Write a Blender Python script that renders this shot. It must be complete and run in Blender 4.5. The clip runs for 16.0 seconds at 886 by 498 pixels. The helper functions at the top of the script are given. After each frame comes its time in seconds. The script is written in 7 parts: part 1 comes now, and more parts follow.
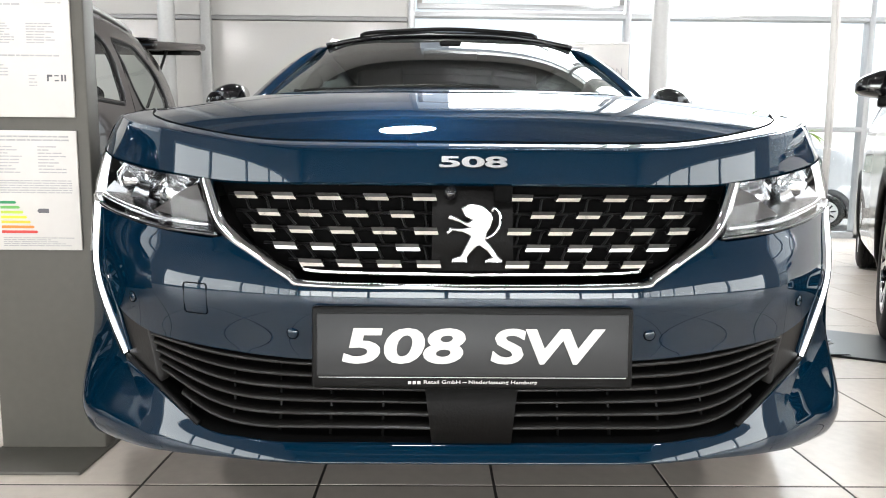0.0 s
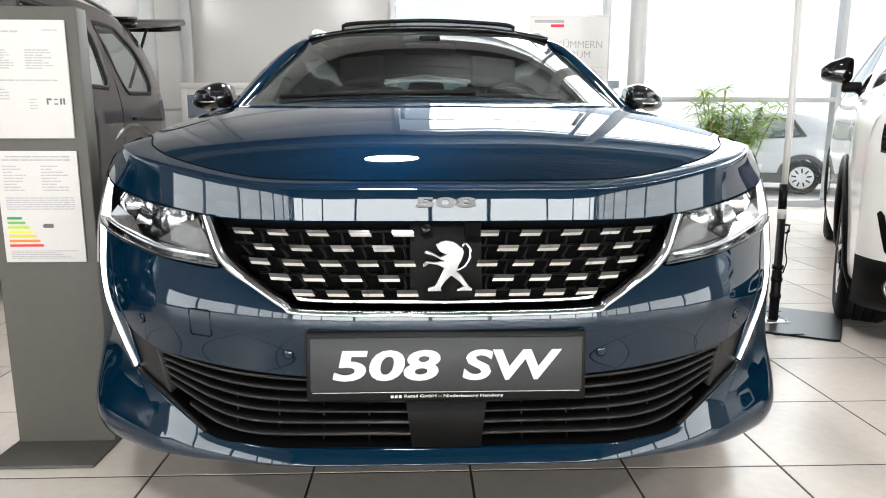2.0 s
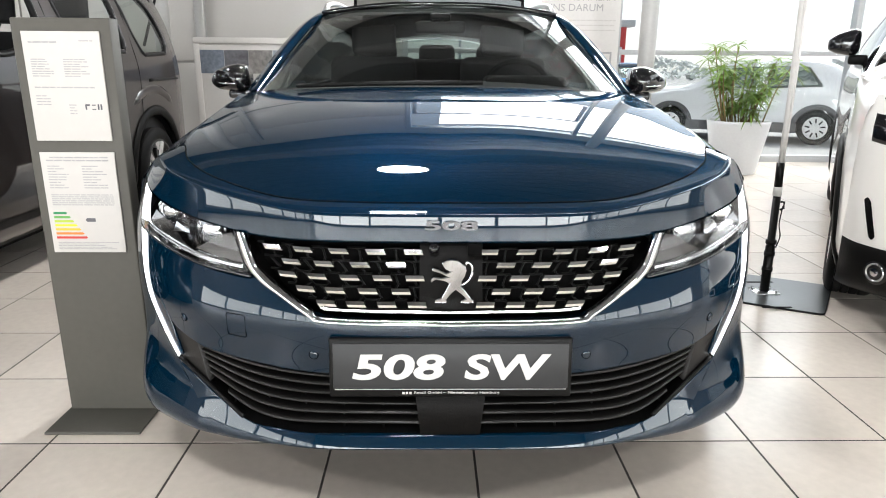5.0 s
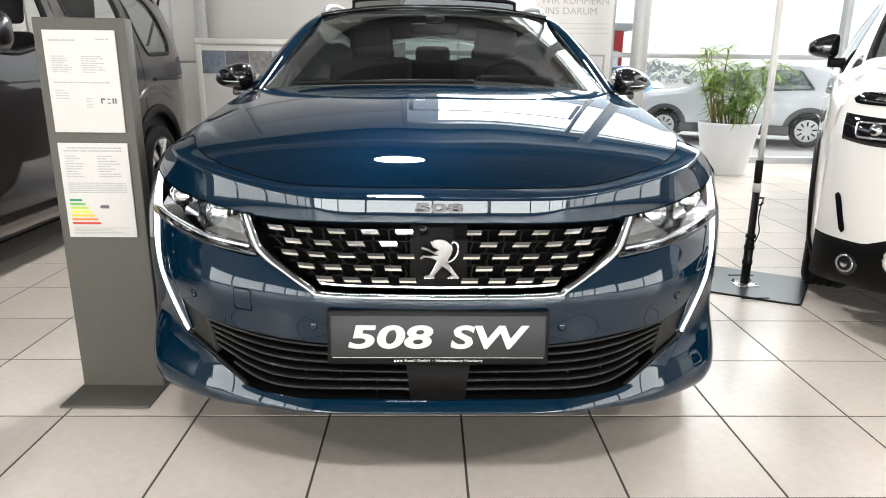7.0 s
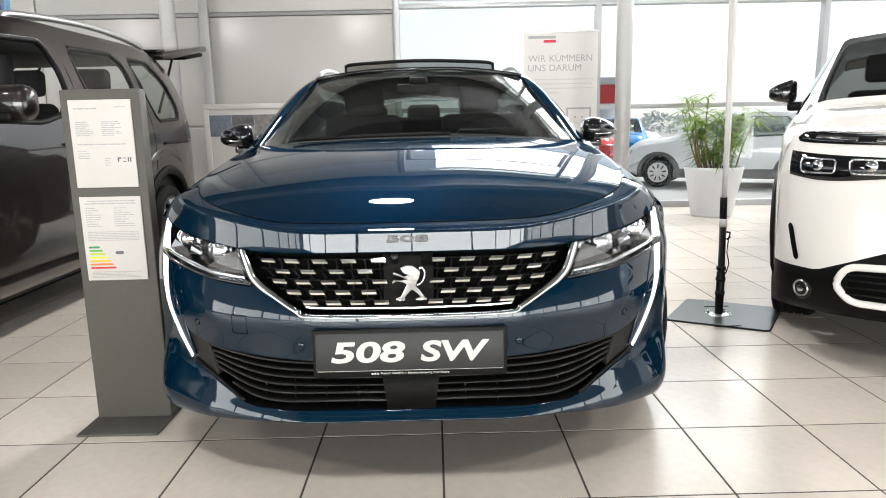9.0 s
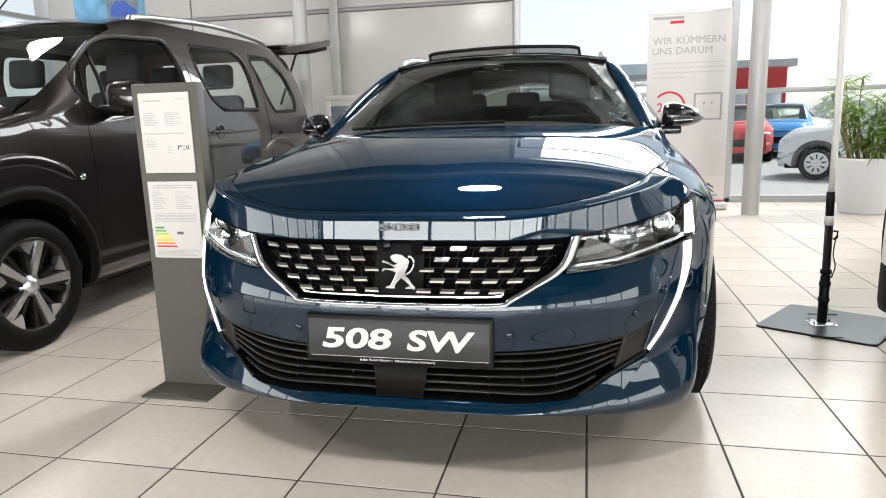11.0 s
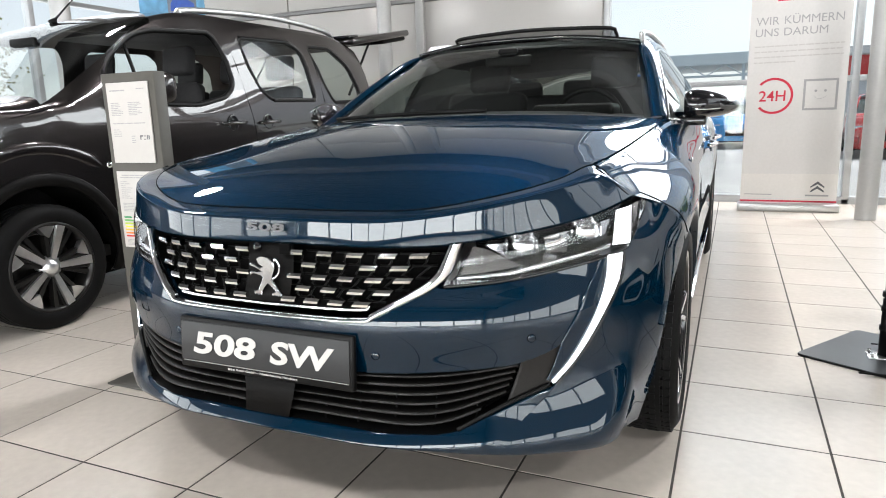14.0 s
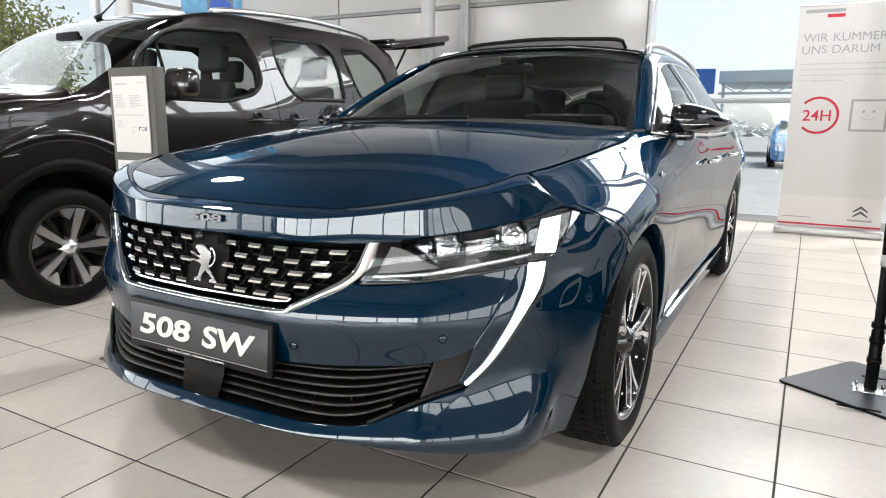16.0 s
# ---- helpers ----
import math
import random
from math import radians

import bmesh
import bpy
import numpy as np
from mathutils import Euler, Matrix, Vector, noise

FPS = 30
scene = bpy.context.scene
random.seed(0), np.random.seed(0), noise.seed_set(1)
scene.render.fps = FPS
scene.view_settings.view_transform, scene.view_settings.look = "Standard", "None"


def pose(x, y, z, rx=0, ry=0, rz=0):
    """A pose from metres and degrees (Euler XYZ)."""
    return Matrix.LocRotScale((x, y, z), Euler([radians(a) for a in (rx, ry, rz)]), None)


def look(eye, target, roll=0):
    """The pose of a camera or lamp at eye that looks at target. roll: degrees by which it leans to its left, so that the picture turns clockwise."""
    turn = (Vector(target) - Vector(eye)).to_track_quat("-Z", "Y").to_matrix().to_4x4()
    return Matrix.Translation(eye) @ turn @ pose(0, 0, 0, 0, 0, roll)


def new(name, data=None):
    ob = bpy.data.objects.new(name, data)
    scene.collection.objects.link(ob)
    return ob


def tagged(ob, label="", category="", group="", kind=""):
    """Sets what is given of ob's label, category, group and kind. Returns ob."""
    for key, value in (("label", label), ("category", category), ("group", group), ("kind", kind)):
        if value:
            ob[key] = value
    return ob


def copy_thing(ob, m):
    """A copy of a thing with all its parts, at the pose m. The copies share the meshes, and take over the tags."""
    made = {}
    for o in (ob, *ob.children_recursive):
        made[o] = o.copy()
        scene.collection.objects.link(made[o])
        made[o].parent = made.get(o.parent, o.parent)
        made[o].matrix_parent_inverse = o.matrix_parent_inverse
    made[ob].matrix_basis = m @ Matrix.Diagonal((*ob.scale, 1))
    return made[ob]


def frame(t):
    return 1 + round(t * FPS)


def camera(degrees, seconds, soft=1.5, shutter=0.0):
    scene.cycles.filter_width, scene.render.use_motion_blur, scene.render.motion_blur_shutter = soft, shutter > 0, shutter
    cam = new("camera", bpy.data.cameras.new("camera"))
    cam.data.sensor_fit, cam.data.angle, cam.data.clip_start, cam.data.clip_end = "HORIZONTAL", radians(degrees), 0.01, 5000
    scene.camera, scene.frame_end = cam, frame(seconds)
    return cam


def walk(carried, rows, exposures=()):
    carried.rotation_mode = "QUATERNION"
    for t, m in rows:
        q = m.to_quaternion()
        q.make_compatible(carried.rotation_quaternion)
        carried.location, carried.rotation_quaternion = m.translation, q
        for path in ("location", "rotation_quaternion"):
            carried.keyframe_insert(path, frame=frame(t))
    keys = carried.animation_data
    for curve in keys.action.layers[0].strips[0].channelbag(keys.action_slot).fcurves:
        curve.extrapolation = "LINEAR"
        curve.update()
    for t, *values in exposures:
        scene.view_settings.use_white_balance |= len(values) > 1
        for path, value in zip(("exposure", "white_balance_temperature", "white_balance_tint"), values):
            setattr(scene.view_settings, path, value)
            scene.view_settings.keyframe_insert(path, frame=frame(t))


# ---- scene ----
cam = camera(68.3, 16.0, soft=1.0)
PATH = [
    (0, (-0.063, -1.052, 0.749), (-0.038, 0.934, 0.514), 0.5),
    (0.5, (-0.066, -1.092, 0.787), (-0.05, 0.885, 0.486), 0.5),
    (1, (-0.058, -1.115, 0.828), (-0.018, 0.862, 0.526), 0.6),
    (1.5, (-0.052, -1.143, 0.861), (0.005, 0.832, 0.547), 0.4),
    (2, (-0.049, -1.176, 0.895), (0.021, 0.791, 0.542), 0.1),
    (2.5, (-0.044, -1.206, 0.925), (0.021, 0.748, 0.508), -0.2),
    (3, (-0.038, -1.222, 0.967), (0.023, 0.729, 0.532), -0.4),
    (3.5, (-0.043, -1.249, 1.012), (-0.012, 0.7, 0.564), 0.1),
    (4, (-0.045, -1.279, 1.05), (-0.022, 0.659, 0.557), 0.5),
    (6.5, (-0.042, -1.37, 1.097), (0.018, 0.553, 0.551), 0.0),
    (7, (-0.025, -1.449, 1.074), (0.02, 0.48, 0.547), 0.7),
    (7.5, (-0.038, -1.533, 1.069), (0.019, 0.399, 0.555), 1.4),
    (8, (-0.07, -1.609, 1.078), (0.006, 0.335, 0.614), -0.2),
    (8.5, (-0.042, -1.657, 1.071), (0.057, 0.304, 0.686), -0.2),
    (9, (0.078, -1.699, 1.056), (0.098, 0.268, 0.693), -1.2),
    (9.5, (0.191, -1.746, 1.052), (0.033, 0.213, 0.679), -1.6),
    (12, (0.729, -1.537, 1.028), (0.213, 0.356, 0.639), -1.9),
    (12.5, (0.853, -1.505, 1.02), (0.243, 0.358, 0.624), -2.3),
    (13, (0.914, -1.409, 1.013), (0.185, 0.41, 0.613), -2.5),
    (13.5, (0.962, -1.293, 1.021), (0.243, 0.532, 0.628), -1.2),
    (14, (1.031, -1.223, 1.016), (0.236, 0.569, 0.619), -1.7),
    (14.5, (1.126, -1.179, 1.013), (0.227, 0.561, 0.606), -2.2),
    (15, (1.202, -1.153, 1.014), (0.28, 0.573, 0.598), -1.6),
    (15.5, (1.286, -1.146, 1.014), (0.339, 0.571, 0.623), -0.1),
    (16, (1.34, -1.12, 1.011), (0.389, 0.598, 0.631), 0.7),
]
EXPOSURES = [(0, 0.50, 6340), (2, 0.42, 6330), (4, 0.44, 6340), (7.5, 0.39, 6440), (9, 0.31, 6470), (12, 0.34, 6370), (14, 0.31, 6290), (16, 0.33, 6290)]
walk(cam, [(t, look(eye, target, roll)) for t, eye, target, roll in PATH], [(t, stops, kelvin, 10) for t, stops, kelvin in EXPOSURES])


# ---- world and light ----
world = bpy.data.worlds.new("world")
scene.world = world
world.use_nodes = True
wn = world.node_tree
sky = wn.nodes.new("ShaderNodeTexSky")
sky.sky_type, sky.sun_disc = "NISHITA", False
sky.sun_elevation, sky.sun_rotation = radians(54), radians(53)
sky.air_density, sky.dust_density = 1.0, 1.0
soft_sky = wn.nodes.new("ShaderNodeHueSaturation")
soft_sky.inputs["Saturation"].default_value = 0.25
wn.links.new(sky.outputs[0], soft_sky.inputs["Color"])
wn.links.new(soft_sky.outputs[0], wn.nodes["Background"].inputs[0])
wn.nodes["Background"].inputs[1].default_value = 0.15
sun = new("sun", bpy.data.lights.new("sun", "SUN"))
sun.data.energy, sun.data.angle, sun.data.color = 4.0, radians(20), (1.0, 0.97, 0.92)
sun.matrix_world = look((8, 6, 14), (0, 0, 0))


def window_light(name, m, wide, high, watts, col=(1.0, 0.99, 0.97)):
    d = bpy.data.lights.new(name, "AREA")
    d.shape, d.size, d.size_y, d.energy, d.color = "RECTANGLE", wide, high, watts, col
    ob = new(name, d)
    ob.matrix_world = m
    return ob


window_light("window_light", look((0.5, -10.8, 0.95), (0.5, 0, 0.95)), 14.6, 1.7, 1010, (1.0, 0.985, 0.96))
window_light("window_light", look((-7.3, -5.75, 0.95), (0, -5.75, 0.95)), 9.3, 1.7, 240, (1.0, 0.985, 0.96))
window_light("window_light", look((8.3, -5.75, 0.95), (0, -5.75, 0.95)), 9.3, 1.7, 240, (1.0, 0.985, 0.96))
window_light("window_light", look((8.3, 3.2, 3.2), (0, 3.2, 3.2)), 6, 2.1, 60)
window_light("window_light", look((-7.3, 3.2, 3.2), (0, 3.2, 3.2)), 6, 2.1, 60)
window_light("window_light", look((4.0, 7.0, 3.45), (4.0, 0, 3.45)), 7.8, 1.6, 360)

# ---- materials ----


def mat(name, col, rough=0.5, metal=0.0, coat=0.0, spec=0.5, vary=0.0, grain=40.0, bump=0.0, bump_size=200.0, rvary=0.0, per_object=0.0):
    """Principled surface with two scales of tone variation, a roughness variation and a fine bump."""
    m = bpy.data.materials.new(name)
    m.use_nodes = True
    nt = m.node_tree
    b = nt.nodes["Principled BSDF"]
    b.inputs["Base Color"].default_value = (*col, 1)
    b.inputs["Roughness"].default_value, b.inputs["Metallic"].default_value = rough, metal
    b.inputs["Specular IOR Level"].default_value = spec
    if coat:
        b.inputs["Coat Weight"].default_value, b.inputs["Coat Roughness"].default_value = coat, 0.015
    tc = nt.nodes.new("ShaderNodeTexCoord")
    if vary or per_object:
        mixed = nt.nodes.new("ShaderNodeHueSaturation")
        mixed.inputs["Color"].default_value = (*col, 1)
        add = nt.nodes.new("ShaderNodeMath")
        add.operation = "ADD"
        for k, (sc, amp) in enumerate(((grain, vary), (grain / 14, vary))):
            n = nt.nodes.new("ShaderNodeTexNoise")
            n.inputs["Scale"].default_value, n.inputs["Detail"].default_value = sc, 6
            nt.links.new(tc.outputs["Object"], n.inputs["Vector"])
            r = nt.nodes.new("ShaderNodeMapRange")
            r.inputs["From Min"].default_value, r.inputs["From Max"].default_value = 0.25, 0.75
            r.inputs["To Min"].default_value, r.inputs["To Max"].default_value = 0.5 - amp, 0.5 + amp
            nt.links.new(n.outputs["Fac"], r.inputs["Value"])
            nt.links.new(r.outputs[0], add.inputs[k])
        last = add
        if per_object:
            info = nt.nodes.new("ShaderNodeObjectInfo")
            r = nt.nodes.new("ShaderNodeMapRange")
            r.inputs["To Min"].default_value, r.inputs["To Max"].default_value = -per_object, per_object
            nt.links.new(info.outputs["Random"], r.inputs["Value"])
            last = nt.nodes.new("ShaderNodeMath")
            last.operation = "ADD"
            nt.links.new(add.outputs[0], last.inputs[0])
            nt.links.new(r.outputs[0], last.inputs[1])
        nt.links.new(last.outputs[0], mixed.inputs["Value"])
        nt.links.new(mixed.outputs[0], b.inputs["Base Color"])
    if rvary:
        n = nt.nodes.new("ShaderNodeTexNoise")
        n.inputs["Scale"].default_value, n.inputs["Detail"].default_value = 3.0, 8
        nt.links.new(tc.outputs["Object"], n.inputs["Vector"])
        r = nt.nodes.new("ShaderNodeMapRange")
        r.inputs["From Min"].default_value, r.inputs["From Max"].default_value = 0.3, 0.7
        r.inputs["To Min"].default_value, r.inputs["To Max"].default_value = max(0.0, rough - rvary), rough + rvary
        nt.links.new(n.outputs["Fac"], r.inputs["Value"])
        nt.links.new(r.outputs[0], b.inputs["Roughness"])
    if bump:
        n = nt.nodes.new("ShaderNodeTexNoise")
        n.inputs["Scale"].default_value, n.inputs["Detail"].default_value = bump_size, 4
        nt.links.new(tc.outputs["Object"], n.inputs["Vector"])
        bp = nt.nodes.new("ShaderNodeBump")
        bp.inputs["Strength"].default_value, bp.inputs["Distance"].default_value = bump, 0.002
        nt.links.new(n.outputs["Fac"], bp.inputs["Height"])
        nt.links.new(bp.outputs[0], b.inputs["Normal"])
    return m


def paint(name, col, metal=0.6, flake=0.25, rough=0.5, gloss=1.65):
    """Metallic car paint: flakes in the base coat under a clear coat."""
    m = mat(name, col, rough, metal, 1.0, spec=0.0)
    nt = m.node_tree
    b = nt.nodes["Principled BSDF"]
    b.inputs["Coat IOR"].default_value = gloss
    b.inputs["Specular Tint"].default_value = (*[0.35 + 0.65 * c / max(col) for c in col], 1)
    tc = nt.nodes.new("ShaderNodeTexCoord")
    v = nt.nodes.new("ShaderNodeTexVoronoi")
    v.inputs["Scale"].default_value = 900
    nt.links.new(tc.outputs["Object"], v.inputs["Vector"])
    h = nt.nodes.new("ShaderNodeHueSaturation")
    h.inputs["Color"].default_value = (*col, 1)
    r = nt.nodes.new("ShaderNodeMapRange")
    r.inputs["To Min"].default_value, r.inputs["To Max"].default_value = 1 - flake, 1 + flake
    nt.links.new(v.outputs["Distance"], r.inputs["Value"])
    nt.links.new(r.outputs[0], h.inputs["Value"])
    nt.links.new(h.outputs[0], b.inputs["Base Color"])
    return m


def glass(name, tint=(0.9, 0.95, 0.93), gloss=0.0, ior=1.5):
    """Thin pane: tinted see-through with a mirror sheen that grows at a slant."""
    m = bpy.data.materials.new(name)
    m.use_nodes = True
    nt = m.node_tree
    nt.nodes.remove(nt.nodes["Principled BSDF"])
    t, g, f, p, e, mx = (nt.nodes.new("ShaderNode" + k) for k in ("BsdfTransparent", "BsdfGlossy", "LayerWeight", "Math", "Math", "MixShader"))
    t.inputs[0].default_value = (*tint, 1)
    g.inputs["Roughness"].default_value = gloss
    f0 = ((ior - 1) / (ior + 1)) ** 2
    f.inputs["Blend"].default_value = 0.5
    p.operation, p.inputs[1].default_value = "POWER", 5.0
    e.operation, e.inputs[1].default_value, e.inputs[2].default_value = "MULTIPLY_ADD", 1 - f0, f0
    nt.links.new(f.outputs["Facing"], p.inputs[0])
    nt.links.new(p.outputs[0], e.inputs[0])
    nt.links.new(e.outputs[0], mx.inputs[0])
    nt.links.new(t.outputs[0], mx.inputs[1])
    nt.links.new(g.outputs[0], mx.inputs[2])
    nt.links.new(mx.outputs[0], nt.nodes["Material Output"].inputs[0])
    return m


def glow(name, col, strength):
    m = mat(name, col, 0.3)
    b = m.node_tree.nodes["Principled BSDF"]
    b.inputs["Emission Color"].default_value, b.inputs["Emission Strength"].default_value = (*col, 1), strength
    return m


M_BLUE = paint("blue_car_paint", (0.0002, 0.0098, 0.0225), 0.3, 0.25, 0.5, 1.53)
M_VAN = paint("grey_brown_car_paint", (0.021, 0.0186, 0.0182), 0.75, 0.25, 0.34, 1.55)
M_WHITE = paint("white_car_paint", (0.76, 0.74, 0.70), 0.0, 0.03)
M_SILVER_PAINT = paint("silver_car_paint", (0.70, 0.71, 0.72), 0.2)
M_CLAD = mat("grey_cladding_plastic", (0.09, 0.09, 0.095), 0.6, vary=0.1)
M_RED_PAINT = paint("red_car_paint", (0.45, 0.03, 0.03), 0.2)
M_SKY_PAINT = paint("light_blue_car_paint", (0.05, 0.25, 0.55), 0.2)
M_CHROME = mat("chrome", (0.80, 0.80, 0.80), 0.06, 1.0, rvary=0.03)
M_SATIN = mat("satin_metal", (0.55, 0.55, 0.56), 0.28, 1.0, rvary=0.05)
M_CUT = mat("machined_aluminium", (0.78, 0.78, 0.79), 0.22, 1.0, rvary=0.05)
M_ALU = mat("brushed_aluminium", (0.6, 0.6, 0.6), 0.35, 0.9, vary=0.05, grain=60)
M_GLOSS = mat("gloss_black", (0.006, 0.006, 0.007), 0.06, 0.0, 0.5, rvary=0.03)
M_BLACK = mat("black_plastic", (0.0025, 0.0025, 0.0025), 0.42, spec=0.16, vary=0.1, bump=0.15)
M_BLACK2 = mat("grained_dark_plastic", (0.004, 0.0038, 0.0036), 0.5, spec=0.1, vary=0.15, bump=0.3)
M_FIN = mat("grey_black_grained_plastic", (0.013, 0.012, 0.011), 0.5, spec=0.25, vary=0.12, bump=0.3)
M_SLAT = mat("satin_black_slat", (0.004, 0.0037, 0.0034), 0.36, spec=0.35, vary=0.1, bump=0.1)
# near-black for joints and linings; recesses get their deep shade from this colour
M_VOID = mat("void_shade_black", (0.0015, 0.0015, 0.0015), 0.9, spec=0.1, vary=0.1)
M_RUBBER = mat("tyre_rubber", (0.004, 0.004, 0.004), 0.62, spec=0.12, vary=0.15, bump=0.2)
M_PLATE = mat("grey_plate", (0.024, 0.025, 0.026), 0.42, spec=0.3, vary=0.04)
M_LETTER = mat("white_print", (0.50, 0.49, 0.47), 0.45, vary=0.03)
M_LAMP_IN = mat("lamp_reflector", (0.6, 0.6, 0.61), 0.14, 1.0, vary=0.1)
M_LAMP_DARK = mat("smoked_lamp_housing", (0.012, 0.0115, 0.011), 0.3, 0.3, vary=0.1)
M_VAN_GLASS = glass("clear_van_glass", (0.80, 0.84, 0.83))
M_GLASS = glass("windscreen_glass", (0.52, 0.58, 0.56))
M_TINT = glass("tinted_glass", (0.52, 0.57, 0.55))
M_CLEAR = glass("clear_lens", (0.95, 0.95, 0.95), 0.0, 1.42)
M_NET = glass("fine_mesh_fabric", (0.30, 0.30, 0.30), 0.3, 1.05)
M_DUSK = glass("dark_tinted_glass", (0.14, 0.15, 0.15))
M_PANE = glass("window_pane", (0.96, 0.98, 0.98))
M_DRL = glow("daytime_light", (0.95, 0.98, 1.0), 2.2)
M_FABRIC = mat("dark_seat_fabric", (0.015, 0.015, 0.016), 0.85, vary=0.2, bump=0.3)
M_FABRIC2 = mat("grey_seat_fabric", (0.035, 0.035, 0.035), 0.85, vary=0.2, bump=0.3)
M_TILE = mat("glazed_floor_tile", (0.61, 0.555, 0.49), 0.26, 0.0, spec=0.3, vary=0.05, grain=30, per_object=0.04)
M_GROUT = mat("dark_grout", (0.06, 0.053, 0.046), 0.85, vary=0.2)
M_WALL = mat("pale_wall_panel", (0.41, 0.40, 0.38), 0.30, vary=0.012, rvary=0.012)
M_DIM_WALL = mat("grey_wall_paint", (0.22, 0.22, 0.225), 0.7, vary=0.03, grain=4)
M_FRAME = mat("grey_window_profile", (0.42, 0.43, 0.44), 0.35, 0.4, vary=0.04)
M_COLUMN = mat("grey_lacquered_steel", (0.40, 0.40, 0.39), 0.35, 0.2, vary=0.04)
# base colour darkened so windscreen and bonnet mirror a dim ceiling
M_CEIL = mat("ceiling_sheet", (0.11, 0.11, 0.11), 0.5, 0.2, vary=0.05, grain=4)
M_BEAM = mat("beam_steel", (0.20, 0.20, 0.20), 0.45, 0.3, vary=0.05)
M_STELE = mat("grey_powder_coat", (0.075, 0.072, 0.062), 0.5, spec=0.3, vary=0.05, bump=0.1)
M_PAPER = mat("white_paper", (0.50, 0.485, 0.46), 0.7, vary=0.02)
M_INK = mat("grey_ink", (0.33, 0.33, 0.33), 0.7, vary=0.05)
M_INK2 = mat("dark_ink", (0.10, 0.10, 0.11), 0.7, vary=0.05)
M_PRINT_RED = mat("red_print", (0.55, 0.02, 0.05), 0.6, vary=0.05)
M_BANNER = mat("banner_fabric", (0.60, 0.585, 0.565), 0.6, vary=0.03)
M_POT = mat("white_planter", (0.62, 0.64, 0.66), 0.35, vary=0.03)
M_SOIL = mat("potting_soil", (0.03, 0.022, 0.016), 0.95, vary=0.3, bump=0.6, bump_size=60)
M_STEM = mat("plant_stem", (0.18, 0.13, 0.05), 0.7, vary=0.2)
M_LEAF = mat("plant_leaf", (0.13, 0.24, 0.04), 0.45, vary=0.35, grain=3)
leaf_mix, leaf_back = (M_LEAF.node_tree.nodes.new("ShaderNode" + k) for k in ("MixShader", "BsdfTranslucent"))
leaf_back.inputs[0].default_value, leaf_mix.inputs[0].default_value = (0.26, 0.38, 0.05, 1), 0.35
M_LEAF.node_tree.links.new(M_LEAF.node_tree.nodes["Principled BSDF"].outputs[0], leaf_mix.inputs[1])
M_LEAF.node_tree.links.new(leaf_back.outputs[0], leaf_mix.inputs[2])
M_LEAF.node_tree.links.new(leaf_mix.outputs[0], M_LEAF.node_tree.nodes["Material Output"].inputs[0])
M_TREE = mat("tree_leaf", (0.16, 0.17, 0.03), 0.6, vary=0.35, grain=2)
M_BARK = mat("bark", (0.10, 0.08, 0.06), 0.9, vary=0.2)
M_ASPHALT = mat("asphalt", (0.34, 0.34, 0.335), 0.85, vary=0.1, grain=8, bump=0.3)
M_FACADE = mat("pale_facade", (0.7, 0.71, 0.72), 0.7, vary=0.05, grain=2)
M_FACADE_RED = mat("red_facade", (0.5, 0.04, 0.04), 0.6, vary=0.05, grain=2)
# far panes: distance haze is mixed into this pale colour
M_HAZE = mat("pale_window_field", (0.55, 0.58, 0.60), 0.4, vary=0.05)
# greenery bleached to grey: air haze is painted into the leaf colour
M_HAZED_GREENERY = mat("haze_pale_greenery", (0.52, 0.55, 0.54), 0.9, vary=0.3, grain=1)
M_SIGN = mat("blue_sign", (0.02, 0.12, 0.45), 0.5, vary=0.05)
M_BASE = mat("dark_steel_plate", (0.06, 0.065, 0.07), 0.3, 0.5, vary=0.06)
M_LAMP = glow("lamp_disc", (1.0, 0.975, 0.955), 165.0)
M_ENERGY = [mat("energy_band", c, 0.6, vary=0.03) for c in ((0.02, 0.22, 0.08), (0.12, 0.35, 0.08), (0.38, 0.5, 0.05), (0.75, 0.65, 0.03), (0.7, 0.45, 0.03), (0.65, 0.2, 0.03), (0.5, 0.04, 0.03))]

# ---- shaping helpers ----


def part(name, bm, material, parent=None, label="", smooth=True):
    """Link a bmesh as one mesh object, under a thing or a part."""
    me = bpy.data.meshes.new(name)
    bm.to_mesh(me)
    bm.free()
    for p in me.polygons:
        p.use_smooth = smooth
    me.materials.append(material)
    ob = new(name, me)
    if parent is not None:
        ob.parent = parent
    if label:
        ob["label"] = label
    return ob


def sharp(ob, angle=35):
    """Smooth shading with hard edges past the angle."""
    ob.data.set_sharp_from_angle(angle=radians(angle))
    return ob


def thing(name, label, category, group="", at=(0, 0, 0)):
    ob = new(name)
    ob.location = at
    ob.empty_display_size = 0.1
    return tagged(ob, label, category, group)


def spline(pts, n):
    """n points along a smooth curve through the control points, evenly by control index."""
    p = np.array(pts, float)
    k = len(p)
    u = np.linspace(0, k - 1, n)
    i = np.clip(u.astype(int), 0, k - 2)
    f = (u - i)[:, None]
    a = p[np.clip(i - 1, 0, k - 1)]
    b, c = p[i], p[i + 1]
    d = p[np.clip(i + 2, 0, k - 1)]
    a = np.where((i == 0)[:, None], 2 * b - c, a)
    d = np.where((i == k - 2)[:, None], 2 * c - b, d)
    return 0.5 * (2 * b + (c - a) * f + (2 * a - 5 * b + 4 * c - d) * f ** 2 + (3 * b - a - 3 * c + d) * f ** 3)


